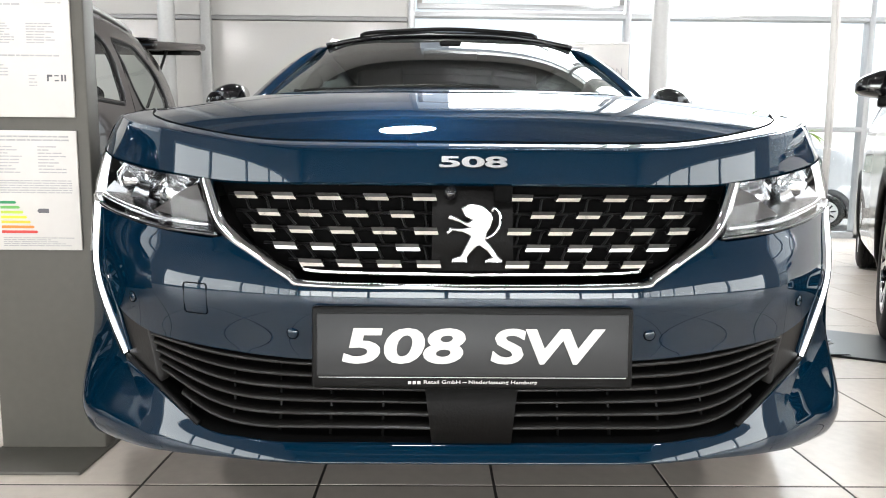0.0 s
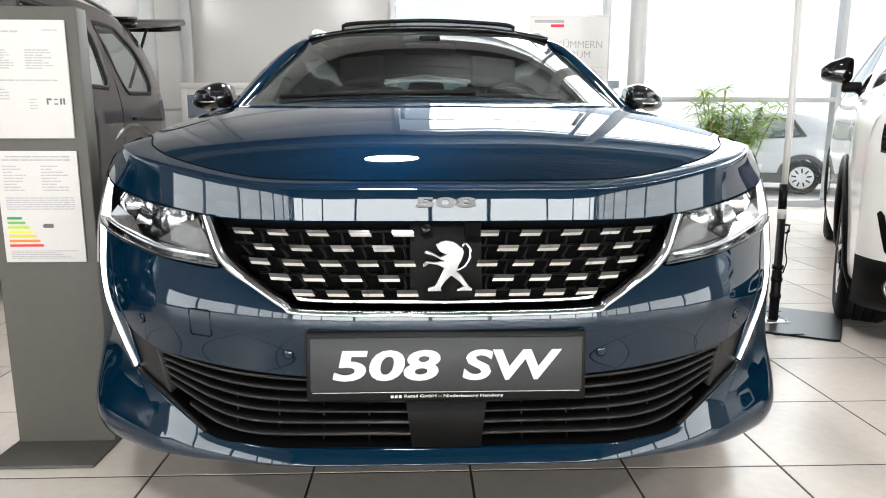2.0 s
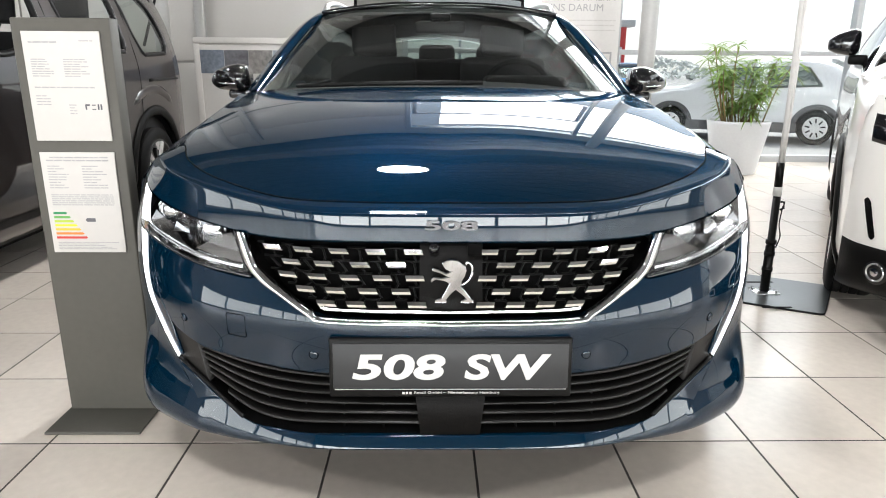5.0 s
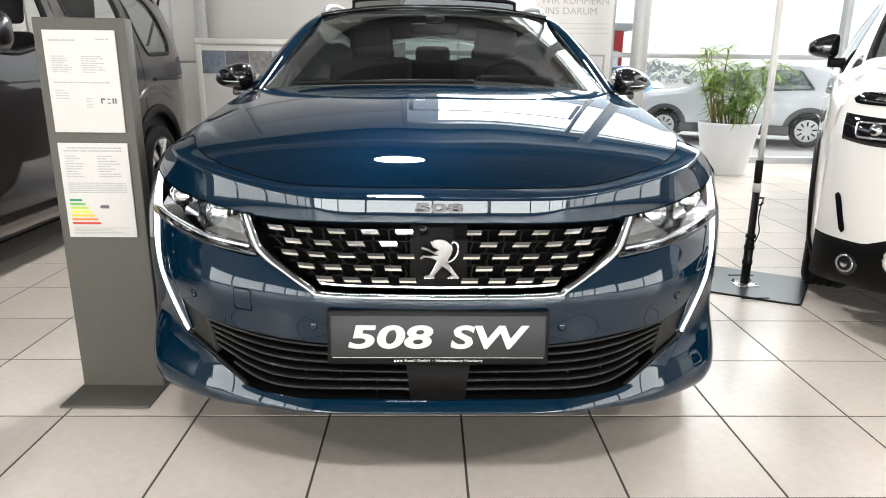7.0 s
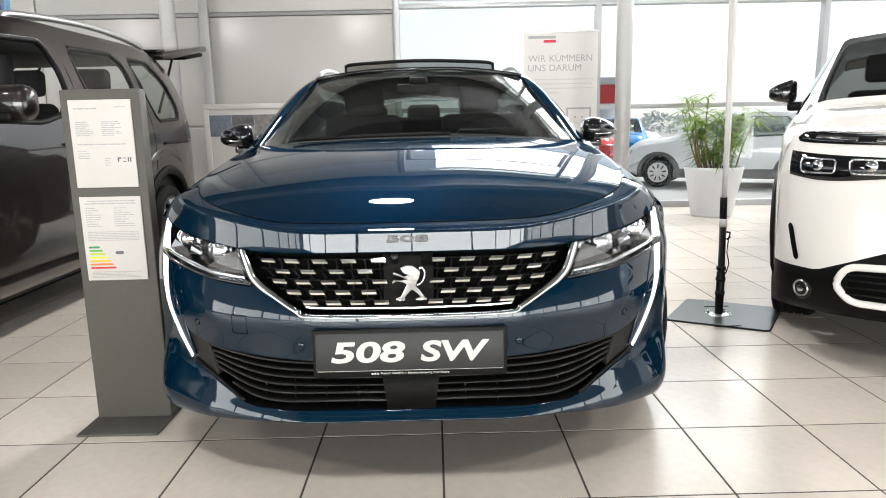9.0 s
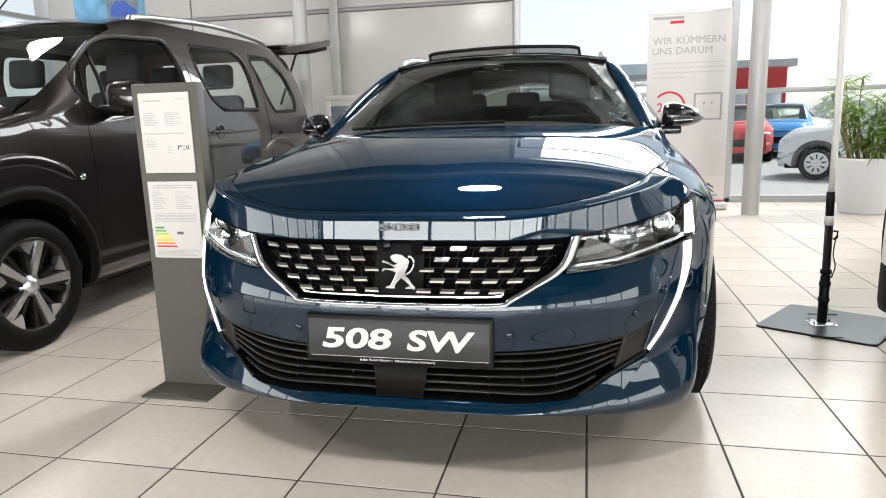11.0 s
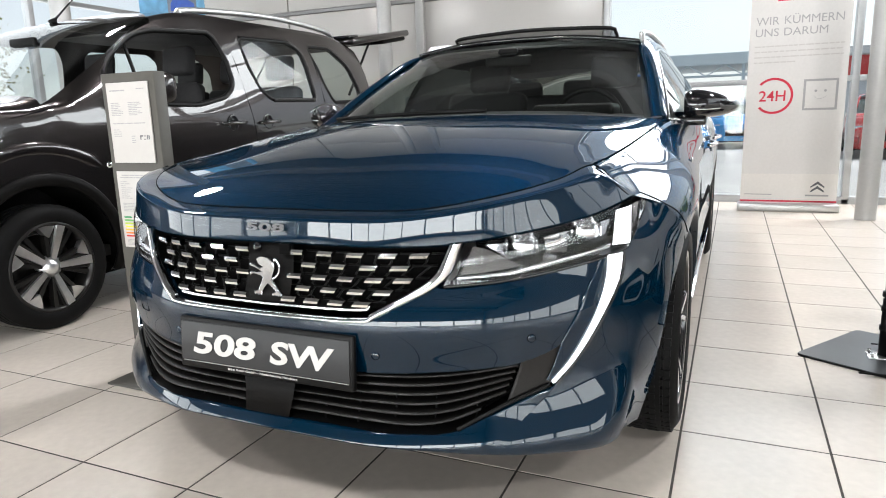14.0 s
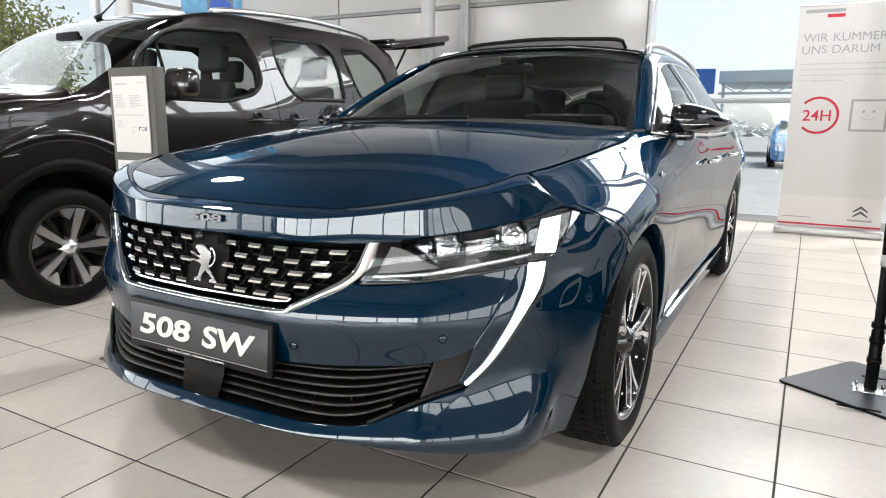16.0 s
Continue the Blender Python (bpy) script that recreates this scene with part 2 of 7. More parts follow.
def even(pts, n, smooth=True):
    """n points spaced evenly by length along a curve."""
    p = spline(pts, 40 * len(pts)) if smooth else np.array(pts, float)
    l = np.concatenate([[0], np.cumsum(np.linalg.norm(np.diff(p, axis=0), axis=1))])
    return np.stack([np.interp(np.linspace(0, l[-1], n), l, p[:, k]) for k in range(p.shape[1])], 1)


def bend(pts, n):
    """Like spline(), with curvature that runs on smoothly: for painted surfaces."""
    p = np.array(pts, float)
    k = len(p)
    if k < 3:
        return spline(pts, n)
    a = np.eye(k) * 4
    a[0, 0] = a[-1, -1] = 2
    a += np.eye(k, k=1) + np.eye(k, k=-1)
    d = 3 * (p[np.minimum(np.arange(k) + 1, k - 1)] - p[np.maximum(np.arange(k) - 1, 0)])
    m = np.linalg.solve(a, d)
    u = np.linspace(0, k - 1, n)
    i = np.clip(u.astype(int), 0, k - 2)
    f = (u - i)[:, None]
    return (2 * f ** 3 - 3 * f ** 2 + 1) * p[i] + (f ** 3 - 2 * f ** 2 + f) * m[i] + (3 * f ** 2 - 2 * f ** 3) * p[i + 1] + (f ** 3 - f ** 2) * m[i + 1]


def ramp(x, a, b):
    """Smooth step from 0 at a to 1 at b."""
    f = np.clip((np.asarray(x, float) - a) / (b - a), 0, 1)
    return f * f * f * (f * (6 * f - 15) + 10)


def table(keys, x):
    """Smooth table lookup."""
    keys = np.array(keys, float)
    xs, ys = keys[:, 0], keys[:, 1:]
    x = np.clip(np.asarray(x, float), xs[0], xs[-1])
    i = np.clip(np.searchsorted(xs, x, side="right") - 1, 0, len(xs) - 2)
    h = xs[i + 1] - xs[i]
    f = (x - xs[i]) / h
    hs = np.diff(xs)
    a = np.zeros((len(xs), len(xs)))
    d = np.zeros_like(ys)
    for j in range(1, len(xs) - 1):
        a[j, j - 1:j + 2] = 1 / hs[j - 1], 2 / hs[j - 1] + 2 / hs[j], 1 / hs[j]
        d[j] = 3 * ((ys[j] - ys[j - 1]) / hs[j - 1] ** 2 + (ys[j + 1] - ys[j]) / hs[j] ** 2)
    a[0, :2], d[0] = (2, 1), 3 * (ys[1] - ys[0]) / hs[0]
    a[-1, -2:], d[-1] = (1, 2), 3 * (ys[-1] - ys[-2]) / hs[-1]
    m = np.linalg.solve(a, d)
    f, h = f[..., None], h[..., None]
    r = (2 * f ** 3 - 3 * f ** 2 + 1) * ys[i] + (f ** 3 - 2 * f ** 2 + f) * h * m[i] + (3 * f ** 2 - 2 * f ** 3) * ys[i + 1] + (f ** 3 - f ** 2) * h * m[i + 1]
    return r[..., 0] if r.shape[-1] == 1 else r


def grid_into(bm, g, flip=False, mirror=False):
    """Quads from an array of rows of points."""
    for side in ((1, -1) if mirror else (1,)):
        vs = [[bm.verts.new((side * p[0], p[1], p[2])) for p in row] for row in g]
        for r in range(len(vs) - 1):
            for c in range(len(vs[0]) - 1):
                q = [vs[r][c], vs[r][c + 1], vs[r + 1][c + 1], vs[r + 1][c]]
                if flip != (side < 0):
                    q.reverse()
                bm.faces.new(q)
    return bm


def skin(g, thick=0.0, flip=False, mirror=False):
    bm = grid_into(bmesh.new(), np.asarray(g), flip, mirror)
    bmesh.ops.remove_doubles(bm, verts=bm.verts, dist=0.0004)
    if thick:
        bmesh.ops.recalc_face_normals(bm, faces=bm.faces)
        solid(bm, thick)
    return bm


def solid(bm, thick):
    bmesh.ops.solidify(bm, geom=bm.faces[:], thickness=thick)
    return bm


def loft(curves, nu, nv):
    """Surface through curves of control points; nu along each, nv across."""
    rows = np.array([bend(c, nu) for c in curves])
    return np.stack([bend(rows[:, k], nv) for k in range(nu)], 1)


def box(x0, x1, y0, y1, z0, z1, bevel=0.0, seg=2, bm=None):
    bm2 = bmesh.new()
    bmesh.ops.create_cube(bm2, size=1)
    bmesh.ops.scale(bm2, vec=(x1 - x0, y1 - y0, z1 - z0), verts=bm2.verts)
    bmesh.ops.translate(bm2, vec=((x0 + x1) / 2, (y0 + y1) / 2, (z0 + z1) / 2), verts=bm2.verts)
    if bevel:
        bmesh.ops.bevel(bm2, geom=bm2.edges[:], offset=bevel, segments=seg, profile=0.5, affect="EDGES")
    return merge(bm, bm2)


def merge(bm, extra):
    if bm is None:
        return extra
    me = bpy.data.meshes.new("scratch")
    extra.to_mesh(me)
    extra.free()
    bm.from_mesh(me)
    bpy.data.meshes.remove(me)
    return bm


def moved(bm, m):
    bmesh.ops.transform(bm, matrix=m, verts=bm.verts)
    return bm


def prism(poly, depth, bevel=0.0):
    """Polygon in the xz plane, from y = 0 to y = depth."""
    bm = bmesh.new()
    f = bm.faces.new([bm.verts.new((p[0], 0, p[1])) for p in poly])
    r = bmesh.ops.extrude_face_region(bm, geom=[f])
    bmesh.ops.translate(bm, vec=(0, depth, 0), verts=[v for v in r["geom"] if isinstance(v, bmesh.types.BMVert)])
    bmesh.ops.recalc_face_normals(bm, faces=bm.faces)
    if bevel:
        bmesh.ops.bevel(bm, geom=bm.edges[:], offset=bevel, segments=2, profile=0.5, affect="EDGES")
    return bm


def tube(pts, radius, seg=8, flat=1.0, up=(0, 0, 1), cap=True, bm=None):
    """A bar of round or oval section along a path; radius may be a list."""
    p = np.array(pts, float)
    n = len(p)
    r = np.full(n, radius, float) if np.isscalar(radius) else np.array(radius, float)
    t = np.gradient(p, axis=0)
    bm2 = bmesh.new()
    rings = []
    for k in range(n):
        d = Vector(t[k]).normalized()
        a = d.cross(Vector(up))
        a = a.normalized() if a.length > 1e-4 else d.orthogonal().normalized()
        b = a.cross(d).normalized()
        rings.append([bm2.verts.new(Vector(p[k]) + float(r[k]) * (math.cos(w) * a + flat * math.sin(w) * b)) for w in (2 * math.pi * j / seg for j in range(seg))])
    for k in range(n - 1):
        for j in range(seg):
            bm2.faces.new([rings[k][j], rings[k][(j + 1) % seg], rings[k + 1][(j + 1) % seg], rings[k + 1][j]])
    if cap:
        bm2.faces.new(rings[0][::-1])
        bm2.faces.new(rings[-1])
    bmesh.ops.recalc_face_normals(bm2, faces=bm2.faces)
    return merge(bm, bm2)


def lathe(profile, seg=48, axis="x"):
    """Turn a profile of (radius, along) round an axis."""
    bm = bmesh.new()
    rings = []
    for r, h in profile:
        ring = []
        for j in range(seg):
            w = 2 * math.pi * j / seg
            c = (h, r * math.cos(w), r * math.sin(w)) if axis == "x" else (r * math.cos(w), r * math.sin(w), h)
            ring.append(bm.verts.new(c))
        rings.append(ring)
    for a, b in zip(rings, rings[1:]):
        for j in range(seg):
            bm.faces.new([a[j], a[(j + 1) % seg], b[(j + 1) % seg], b[j]])
    bmesh.ops.remove_doubles(bm, verts=bm.verts, dist=0.0002)
    bmesh.ops.recalc_face_normals(bm, faces=bm.faces)
    return bm


def letters(text, high, depth=0.002, bold=0.0, shear=0.0, wide=1.0):
    """Text as a solid mesh, centred, in the xz plane facing -y."""
    c = bpy.data.curves.new("letters", "FONT")
    c.body, c.size, c.extrude, c.offset, c.shear = text, 1.0, 0.5, bold, shear
    c.align_x, c.align_y, c.resolution_u = "CENTER", "CENTER", 4
    ob = new("letters", c)
    bpy.context.view_layer.update()
    me = bpy.data.meshes.new_from_object(ob.evaluated_get(bpy.context.evaluated_depsgraph_get()))
    bm = bmesh.new()
    bm.from_mesh(me)
    bpy.data.objects.remove(ob)
    bpy.data.curves.remove(c)
    bpy.data.meshes.remove(me)
    co = np.array([v.co for v in bm.verts])
    lo, hi = co.min(0), co.max(0)
    k = high / (hi[1] - lo[1])
    for v in bm.verts:
        x, y, z = v.co
        v.co = ((x - (lo[0] + hi[0]) / 2) * k * wide, -(z - lo[2]) * depth, (y - (lo[1] + hi[1]) / 2) * k)
    bmesh.ops.recalc_face_normals(bm, faces=bm.faces)
    return bm


def inside(poly, p, q):
    hit = False
    for (x0, y0), (x1, y1) in zip(poly, poly[1:] + poly[:1]):
        if (y0 > q) != (y1 > q) and p < (x1 - x0) * (q - y0) / (y1 - y0) + x0:
            hit = not hit
    return hit


def rounded(poly, r, seg=4):
    """A polygon with its corners rounded."""
    out = []
    n = len(poly)
    for i in range(n):
        a, b, c = (Vector(poly[(i + k) % n]) for k in (-1, 0, 1))
        u, v = (a - b), (c - b)
        d = min(r, u.length * 0.45, v.length * 0.45)
        p, q = b + u.normalized() * d, b + v.normalized() * d
        for k in range(seg + 1):
            f = k / seg
            out.append(tuple((1 - f) ** 2 * p + 2 * f * (1 - f) * b + f * f * q))
    return out


def carve(bm, poly, side=1):
    """Cut a (y, z) outline out of the skin on one side (x of that sign) and give the piece as a bmesh of its own."""
    ys, zs = [p[0] for p in poly], [p[1] for p in poly]
    lo, hi = (min(ys) - 0.02, min(zs) - 0.02), (max(ys) + 0.02, max(zs) + 0.02)
    n = len(poly)
    for i in range(n):
        (y0, z0), (y1, z1) = poly[i], poly[(i + 1) % n]
        if math.hypot(y1 - y0, z1 - z0) < 1e-5:
            continue
        fs = []
        for f in bm.faces:
            c = f.calc_center_median()
            if c.x * side > 0.02:
                fy, fz = [v.co.y for v in f.verts], [v.co.z for v in f.verts]
                if max(fy) > min(y0, y1) - 0.03 and min(fy) < max(y0, y1) + 0.03 and max(fz) > min(z0, z1) - 0.03 and min(fz) < max(z0, z1) + 0.03:
                    fs.append(f)
        geom = list({e for f in fs for e in f.edges} | {v for f in fs for v in f.verts}) + fs
        if fs:
            bmesh.ops.bisect_plane(bm, geom=geom, dist=1e-5, plane_co=(0, y0, z0), plane_no=(0, z1 - z0, -(y1 - y0)))
    gone = [f for f in bm.faces if f.calc_center_median().x * side > 0.02 and lo[0] < f.calc_center_median().y < hi[0] and inside(poly, f.calc_center_median().y, f.calc_center_median().z)]
    piece = bmesh.new()
    seen = {}
    for f in gone:
        for v in f.verts:
            if v not in seen:
                seen[v] = piece.verts.new(v.co)
        piece.faces.new([seen[v] for v in f.verts])
    bmesh.ops.delete(bm, geom=gone, context="FACES")
    return piece


# ---- the showroom ----
NORTH, SOUTH, WEST, EAST, TOP = 6.7, -10.5, -7.0, 8.0, 4.6
GLASS_X = -0.345


def setting(name, bm, material, label="", category="", smooth=False):
    return tagged(part(name, bm, material, None, label, smooth), label, category, kind="structure")


setting("floor", box(WEST - 0.3, EAST + 0.3, SOUTH - 0.3, NORTH + 0.1, -0.2, -0.0012), M_GROUT, "grout bed under pale glazed floor tiles", "floor")
roof = box(WEST - 0.3, EAST + 0.3, SOUTH - 0.3, NORTH + 0.3, TOP + 0.06, TOP + 0.2)
for k in range(71):
    y = SOUTH + 0.2 + k * 0.245
    box(WEST - 0.2, EAST + 0.2, y, y + 0.12, TOP + 0.050, TOP + 0.061, 0.0, bm=roof)
setting("ceiling", roof, M_CEIL, "ribbed metal ceiling, coloured dark to keep its reflections dim", "ceiling")
for k, y in enumerate((-8.2, -5.0, -2.3, 1.4, 5.0)):
    b = box(WEST, EAST, y - 0.06, y + 0.06, TOP - 0.36, TOP - 0.002)
    box(WEST, EAST, y - 0.11, y + 0.11, TOP - 0.38, TOP - 0.36, bm=b)
    setting("ceiling_beam", b, M_BEAM, "grey steel roof beam", "beam")

# wall of pale panels behind the cars
wall = box(WEST - 0.2, GLASS_X - 0.04, NORTH, NORTH + 0.2, 0, TOP)
setting("wall_north", wall, M_WALL, "pale glossy panelled showroom wall", "wall")
for x0, x1 in ((WEST, -4.72), (-4.70, -2.74), (-2.72, GLASS_X - 0.05)):
    for z0, z1 in ((0.10, 1.12), (1.15, 2.44), (2.50, 3.62), (3.65, 4.55)):
        part("wall_panel", box(x0 + 0.004, x1 - 0.004, NORTH - 0.03, NORTH + 0.001, z0, z1, 0.004), M_WALL, bpy.data.objects["wall_north"])
setting("trim", box(WEST, GLASS_X - 0.05, NORTH - 0.05, NORTH, 2.445, 2.495, 0.008), M_BEAM, "dark metal wall rail", "trim")
setting("baseboard", box(WEST, GLASS_X - 0.05, NORTH - 0.045, NORTH, 0, 0.09, 0.006), M_FRAME, "grey metal baseboard", "baseboard")


def glazing(name, xs, zs, m, open_top=(), deep=0.12, wide=0.07):
    """A glazed wall in the xz plane, carried to m: posts at xs, rails at zs, a pane in each field."""
    ob = setting(name, box(xs[0], xs[-1], -deep / 2, deep / 2, -0.02, 0.05), M_FRAME, "grey metal framed showroom glazing", "window")
    ob.matrix_basis = m
    for x in xs:
        part("post", box(x - wide / 2, x + wide / 2, -deep / 2, deep / 2, 0.0, zs[-1], 0.006), M_FRAME, ob)
    for z in zs:
        part("rail", box(xs[0], xs[-1], -deep / 2 + 0.005, deep / 2 - 0.005, z - 0.028, z + 0.028, 0.006), M_FRAME, ob)
    for x0, x1 in zip(xs, xs[1:]):
        for z0, z1 in zip(zs, zs[1:]):
            p = part("pane", box(x0 + 0.03, x1 - 0.03, -0.004, 0.004, z0 + 0.02, z1 - 0.02), M_PANE, ob, smooth=False)
            p.visible_shadow = False
    for x0, x1, z0, z1 in open_top:
        fr = box(x0 + 0.06, x1 - 0.06, -0.1, -0.05, z0 + 0.05, z0 + 0.11, 0.006)
        box(x0 + 0.06, x1 - 0.06, -0.1, -0.05, z1 - 0.11, z1 - 0.05, 0.006, bm=fr)
        box(x0 + 0.06, x0 + 0.12, -0.1, -0.05, z0 + 0.11, z1 - 0.11, bm=fr)
        box(x1 - 0.12, x1 - 0.06, -0.1, -0.05, z0 + 0.11, z1 - 0.11, bm=fr)
        part("vent_sash", fr, M_FRAME, ob)
    return ob


glazing("window_1", [GLASS_X, 2.13, 4.95, EAST], [0.05, 1.28, 2.53, 4.3], pose(0, NORTH, 0), ((GLASS_X, 2.13, 2.53, 3.6),))
glazing("window_2", [-7.0, -5.6, -3.8, -2.0, -0.2, 1.6, 3.4, 5.2, 7.0, 8.0], [0.02, 1.68], pose(0, SOUTH, 0.1), wide=0.08)
glazing("window_3", [0.0, 2.0, 4.5, NORTH], [0.05, 1.3, 2.6, 4.3], pose(WEST, 0, 0, 0, 0, 90))
glazing("window_4", [-NORTH, -4.3, -1.8, 0.0], [0.05, 1.3, 2.6, 4.3], pose(EAST, 0, 0, 0, 0, -90))
glazing("window_5", [SOUTH, -9.0, -7.5, -6.0, -4.4, -2.8, -1.06], [0.02, 1.68], pose(WEST, 0, 0.1, 0, 0, 90), wide=0.08)
glazing("window_6", [1.06, 2.8, 4.4, 6.0, 7.5, 9.0, -SOUTH], [0.02, 1.68], pose(EAST, 0, 0.1, 0, 0, -90), wide=0.08)
b = box(WEST - 0.2, EAST + 0.2, SOUTH - 0.2, SOUTH, 0, 0.1)
box(WEST - 0.2, EAST + 0.2, SOUTH - 0.2, SOUTH, 1.8, TOP, bm=b)
setting("wall_south", b, M_DIM_WALL, "grey painted showroom wall", "wall")
for name, x in (("wall_west", WEST - 0.2), ("wall_east", EAST)):
    b = box(x, x + 0.2, -1.0, -0.02, 0, TOP)
    box(x, x + 0.2, SOUTH, -1.0, 0, 0.1, bm=b)
    box(x, x + 0.2, SOUTH, -1.0, 1.8, TOP, bm=b)
    setting(name, b, M_DIM_WALL, "grey painted showroom wall", "wall")

for k, (a, b) in enumerate((((GLASS_X - 0.04, EAST, NORTH, NORTH + 0.2), "window_head"), ((WEST - 0.2, WEST, 0, NORTH), "window_head"), ((EAST, EAST + 0.2, 0, NORTH), "window_head"))):
    setting(b, box(*a, 4.3, TOP), M_WALL, "pale wall strip over the glazing", "wall")


def column(x, y, r=0.085):
    b = lathe([(0.0, 0.0), (r, 0.0), (r, TOP - 0.38), (0.0, TOP - 0.38)], 36, "z")
    ob = part("column", moved(b, pose(x, y, 0)), M_COLUMN)
    sharp(ob, 40)
    return tagged(ob, "round grey lacquered steel column", "column", kind="structure")


column(2.16, 5.62)
column(-2.93, 6.15)
column(-6.3, 4.4, 0.11)
part("trim", box(-2.73, -2.62, NORTH - 0.10, NORTH - 0.03, 0, TOP - 0.38, 0.01), M_COLUMN)
tagged(bpy.data.objects["trim.001"], "grey metal wall pilaster", "trim", kind="structure")

# round ceiling lamps


def ceiling_lamp(x, y):
    z = TOP - 0.55
    ob = thing("ceiling_lamp", "round white ceiling lamp hanging from the beams", "lamp", "ceiling lamps", (x, y, z))
    sh = part("housing", lathe([(0.0, 0.10), (0.08, 0.10), (0.25, 0.03), (0.268, 0.0), (0.255, -0.004)], 40, "z"), M_ALU, ob)
    part("diffuser", lathe([(0.255, -0.004), (0.15, -0.012), (0.0, -0.014)], 40, "z"), M_LAMP, ob)
    part("rod", tube([(0, 0, 0.09), (0, 0, 0.60)], 0.008, 8), M_ALU, ob)
    return ob


lamp_a = ceiling_lamp(-0.36, 3.1)
for x, y in ((-4.8, 3.0), (4.1, 3.1), (-4.8, -2.7), (-0.36, -2.7), (4.1, -2.7)):
    copy_thing(lamp_a, pose(x, y, TOP - 0.55))

# ---- the blue estate car ----
PLAN = [(0, 0, -0.005), (0.15, 0.15, -0.002), (0.3, 0.3, 0.012), (0.45, 0.45, 0.062), (0.6, 0.6, 0.14), (0.72, 0.715, 0.24), (0.80, 0.785, 0.325), (0.87, 0.838, 0.415), (0.94, 0.882, 0.525), (1.0, 0.908, 0.63), (1.1, 0.93, 0.76), (1.2, 0.938, 0.9)]
LEAN_BACK = [(0.18, 0.03), (0.22, -0.012), (0.25, -0.024), (0.30, -0.007), (0.36, 0.013), (0.44, 0.016), (0.50, 0.004), (0.54, 0.0), (0.57, 0.005), (0.60, 0.016), (0.64, 0.034), (0.74, 0.05), (0.82, 0.07)]


def shell(s, z, out=0.0):
    """The bumper's face: s runs from the middle outwards along the plan, z up; out moves it forwards."""
    p = table(PLAN, s)
    s, z = np.asarray(s, float), np.asarray(z, float)
    k = ramp(s, 1.12, 0.58)
    flare = 0.032 * np.exp(-((z - 0.275) / 0.10) ** 2) * ramp(s, 0.60, 0.84) * ramp(s, 1.14, 0.88)
    narrow = 0.046 * ramp(z, 0.62, 0.86) * ramp(s, 0.64, 0.96)
    return np.stack([p[..., 0] + flare - narrow, p[..., 1] + k * table(LEAN_BACK, z) - out, np.asarray(z, float) + 0 * p[..., 0]], -1)


def face(lower, upper, nu, nv, out=0.0, bulge=0.0):
    """Surface on the bumper's face between two edges given as (s, z)."""
    a, b = even(lower, nu), even(upper, nu)
    rows = []
    for f in np.linspace(0, 1, nv):
        q = a + (b - a) * f
        rows.append(shell(q[:, 0], q[:, 1], out + bulge * math.sin(math.pi * f)))
    return np.array(rows)


def band(inner, outer, n, lift, root=-0.006):
    """A raised, rounded trim strip between two edges given as (s, z)."""
    a, b = even(inner, n), even(outer, n)
    rows = []
    for f, h in ((0, root), (0.02, lift * 0.6), (0.14, lift), (0.5, lift * 1.25), (0.86, lift), (0.98, lift * 0.6), (1, root)):
        q = a + (b - a) * f
        rows.append(shell(q[:, 0], q[:, 1], h))
    return np.array(rows)


def both(name, make, material, parent, label="", edge=0):
    """A part on each flank, the second one mirrored. make() gives a bmesh of the right-hand one."""
    obs = []
    for side in (1, -1):
        bm = make()
        if side < 0:
            for v in bm.verts:
                v.co.x = -v.co.x
            bmesh.ops.reverse_faces(bm, faces=bm.faces)
        ob = part(name, bm, material, parent if not isinstance(parent, list) else parent[len(obs)], label)
        obs.append(sharp(ob, edge) if edge else ob)
    return obs


car = thing("estate_car", "dark blue metallic estate car with chrome grille on the tiled floor", "car")

# bonnet
ROW0 = [(0, 0.106, 0.803), (0.2, 0.111, 0.803), (0.38, 0.142, 0.808), (0.55, 0.235, 0.836), (0.65, 0.345, 0.862), (0.705, 0.47, 0.886)]
ROWS_HOOD = [
    ROW0,
    [(0, 0.27, 0.872), (0.2, 0.285, 0.874), (0.39, 0.325, 0.876), (0.56, 0.41, 0.884), (0.665, 0.51, 0.894), (0.73, 0.62, 0.902)],
    [(0, 0.60, 0.948), (0.2, 0.605, 0.948), (0.41, 0.64, 0.943), (0.59, 0.71, 0.937), (0.69, 0.79, 0.932), (0.755, 0.87, 0.928)],
    [(0, 0.92, 0.995), (0.2, 0.93, 0.994), (0.42, 0.96, 0.987), (0.61, 1.03, 0.975), (0.71, 1.09, 0.966), (0.775, 1.15, 0.958)],
    [(0, 1.19, 1.018), (0.2, 1.20, 1.017), (0.43, 1.245, 1.010), (0.63, 1.33, 0.998), (0.73, 1.38, 0.990), (0.79, 1.43, 0.982)],
]
hood = part("bonnet", skin(np.concatenate([loft(ROWS_HOOD, 48, 48)[:1] + np.array([0, 0.006, -0.014]), loft(ROWS_HOOD, 48, 48)]), mirror=True), M_BLUE, car)
sharp(hood, 30)
hood_edge = loft(ROWS_HOOD, 48, 48)[:, -1]

# body sides
WIDTH = [(0.40, 0.835), (0.525, 0.882), (0.63, 0.908), (0.76, 0.93), (0.914, 0.938), (1.2, 0.936), (1.6, 0.924), (2.5, 0.918), (3.3, 0.925), (3.72, 0.935), (4.2, 0.925), (4.55, 0.88), (4.75, 0.80)]
EDGE_X = [(0.40, 0.72), (0.47, 0.71), (0.62, 0.735), (0.87, 0.76), (1.15, 0.78), (1.43, 0.80), (1.8, 0.86), (2.5, 0.872), (3.4, 0.868), (4.2, 0.83), (4.75, 0.72)]
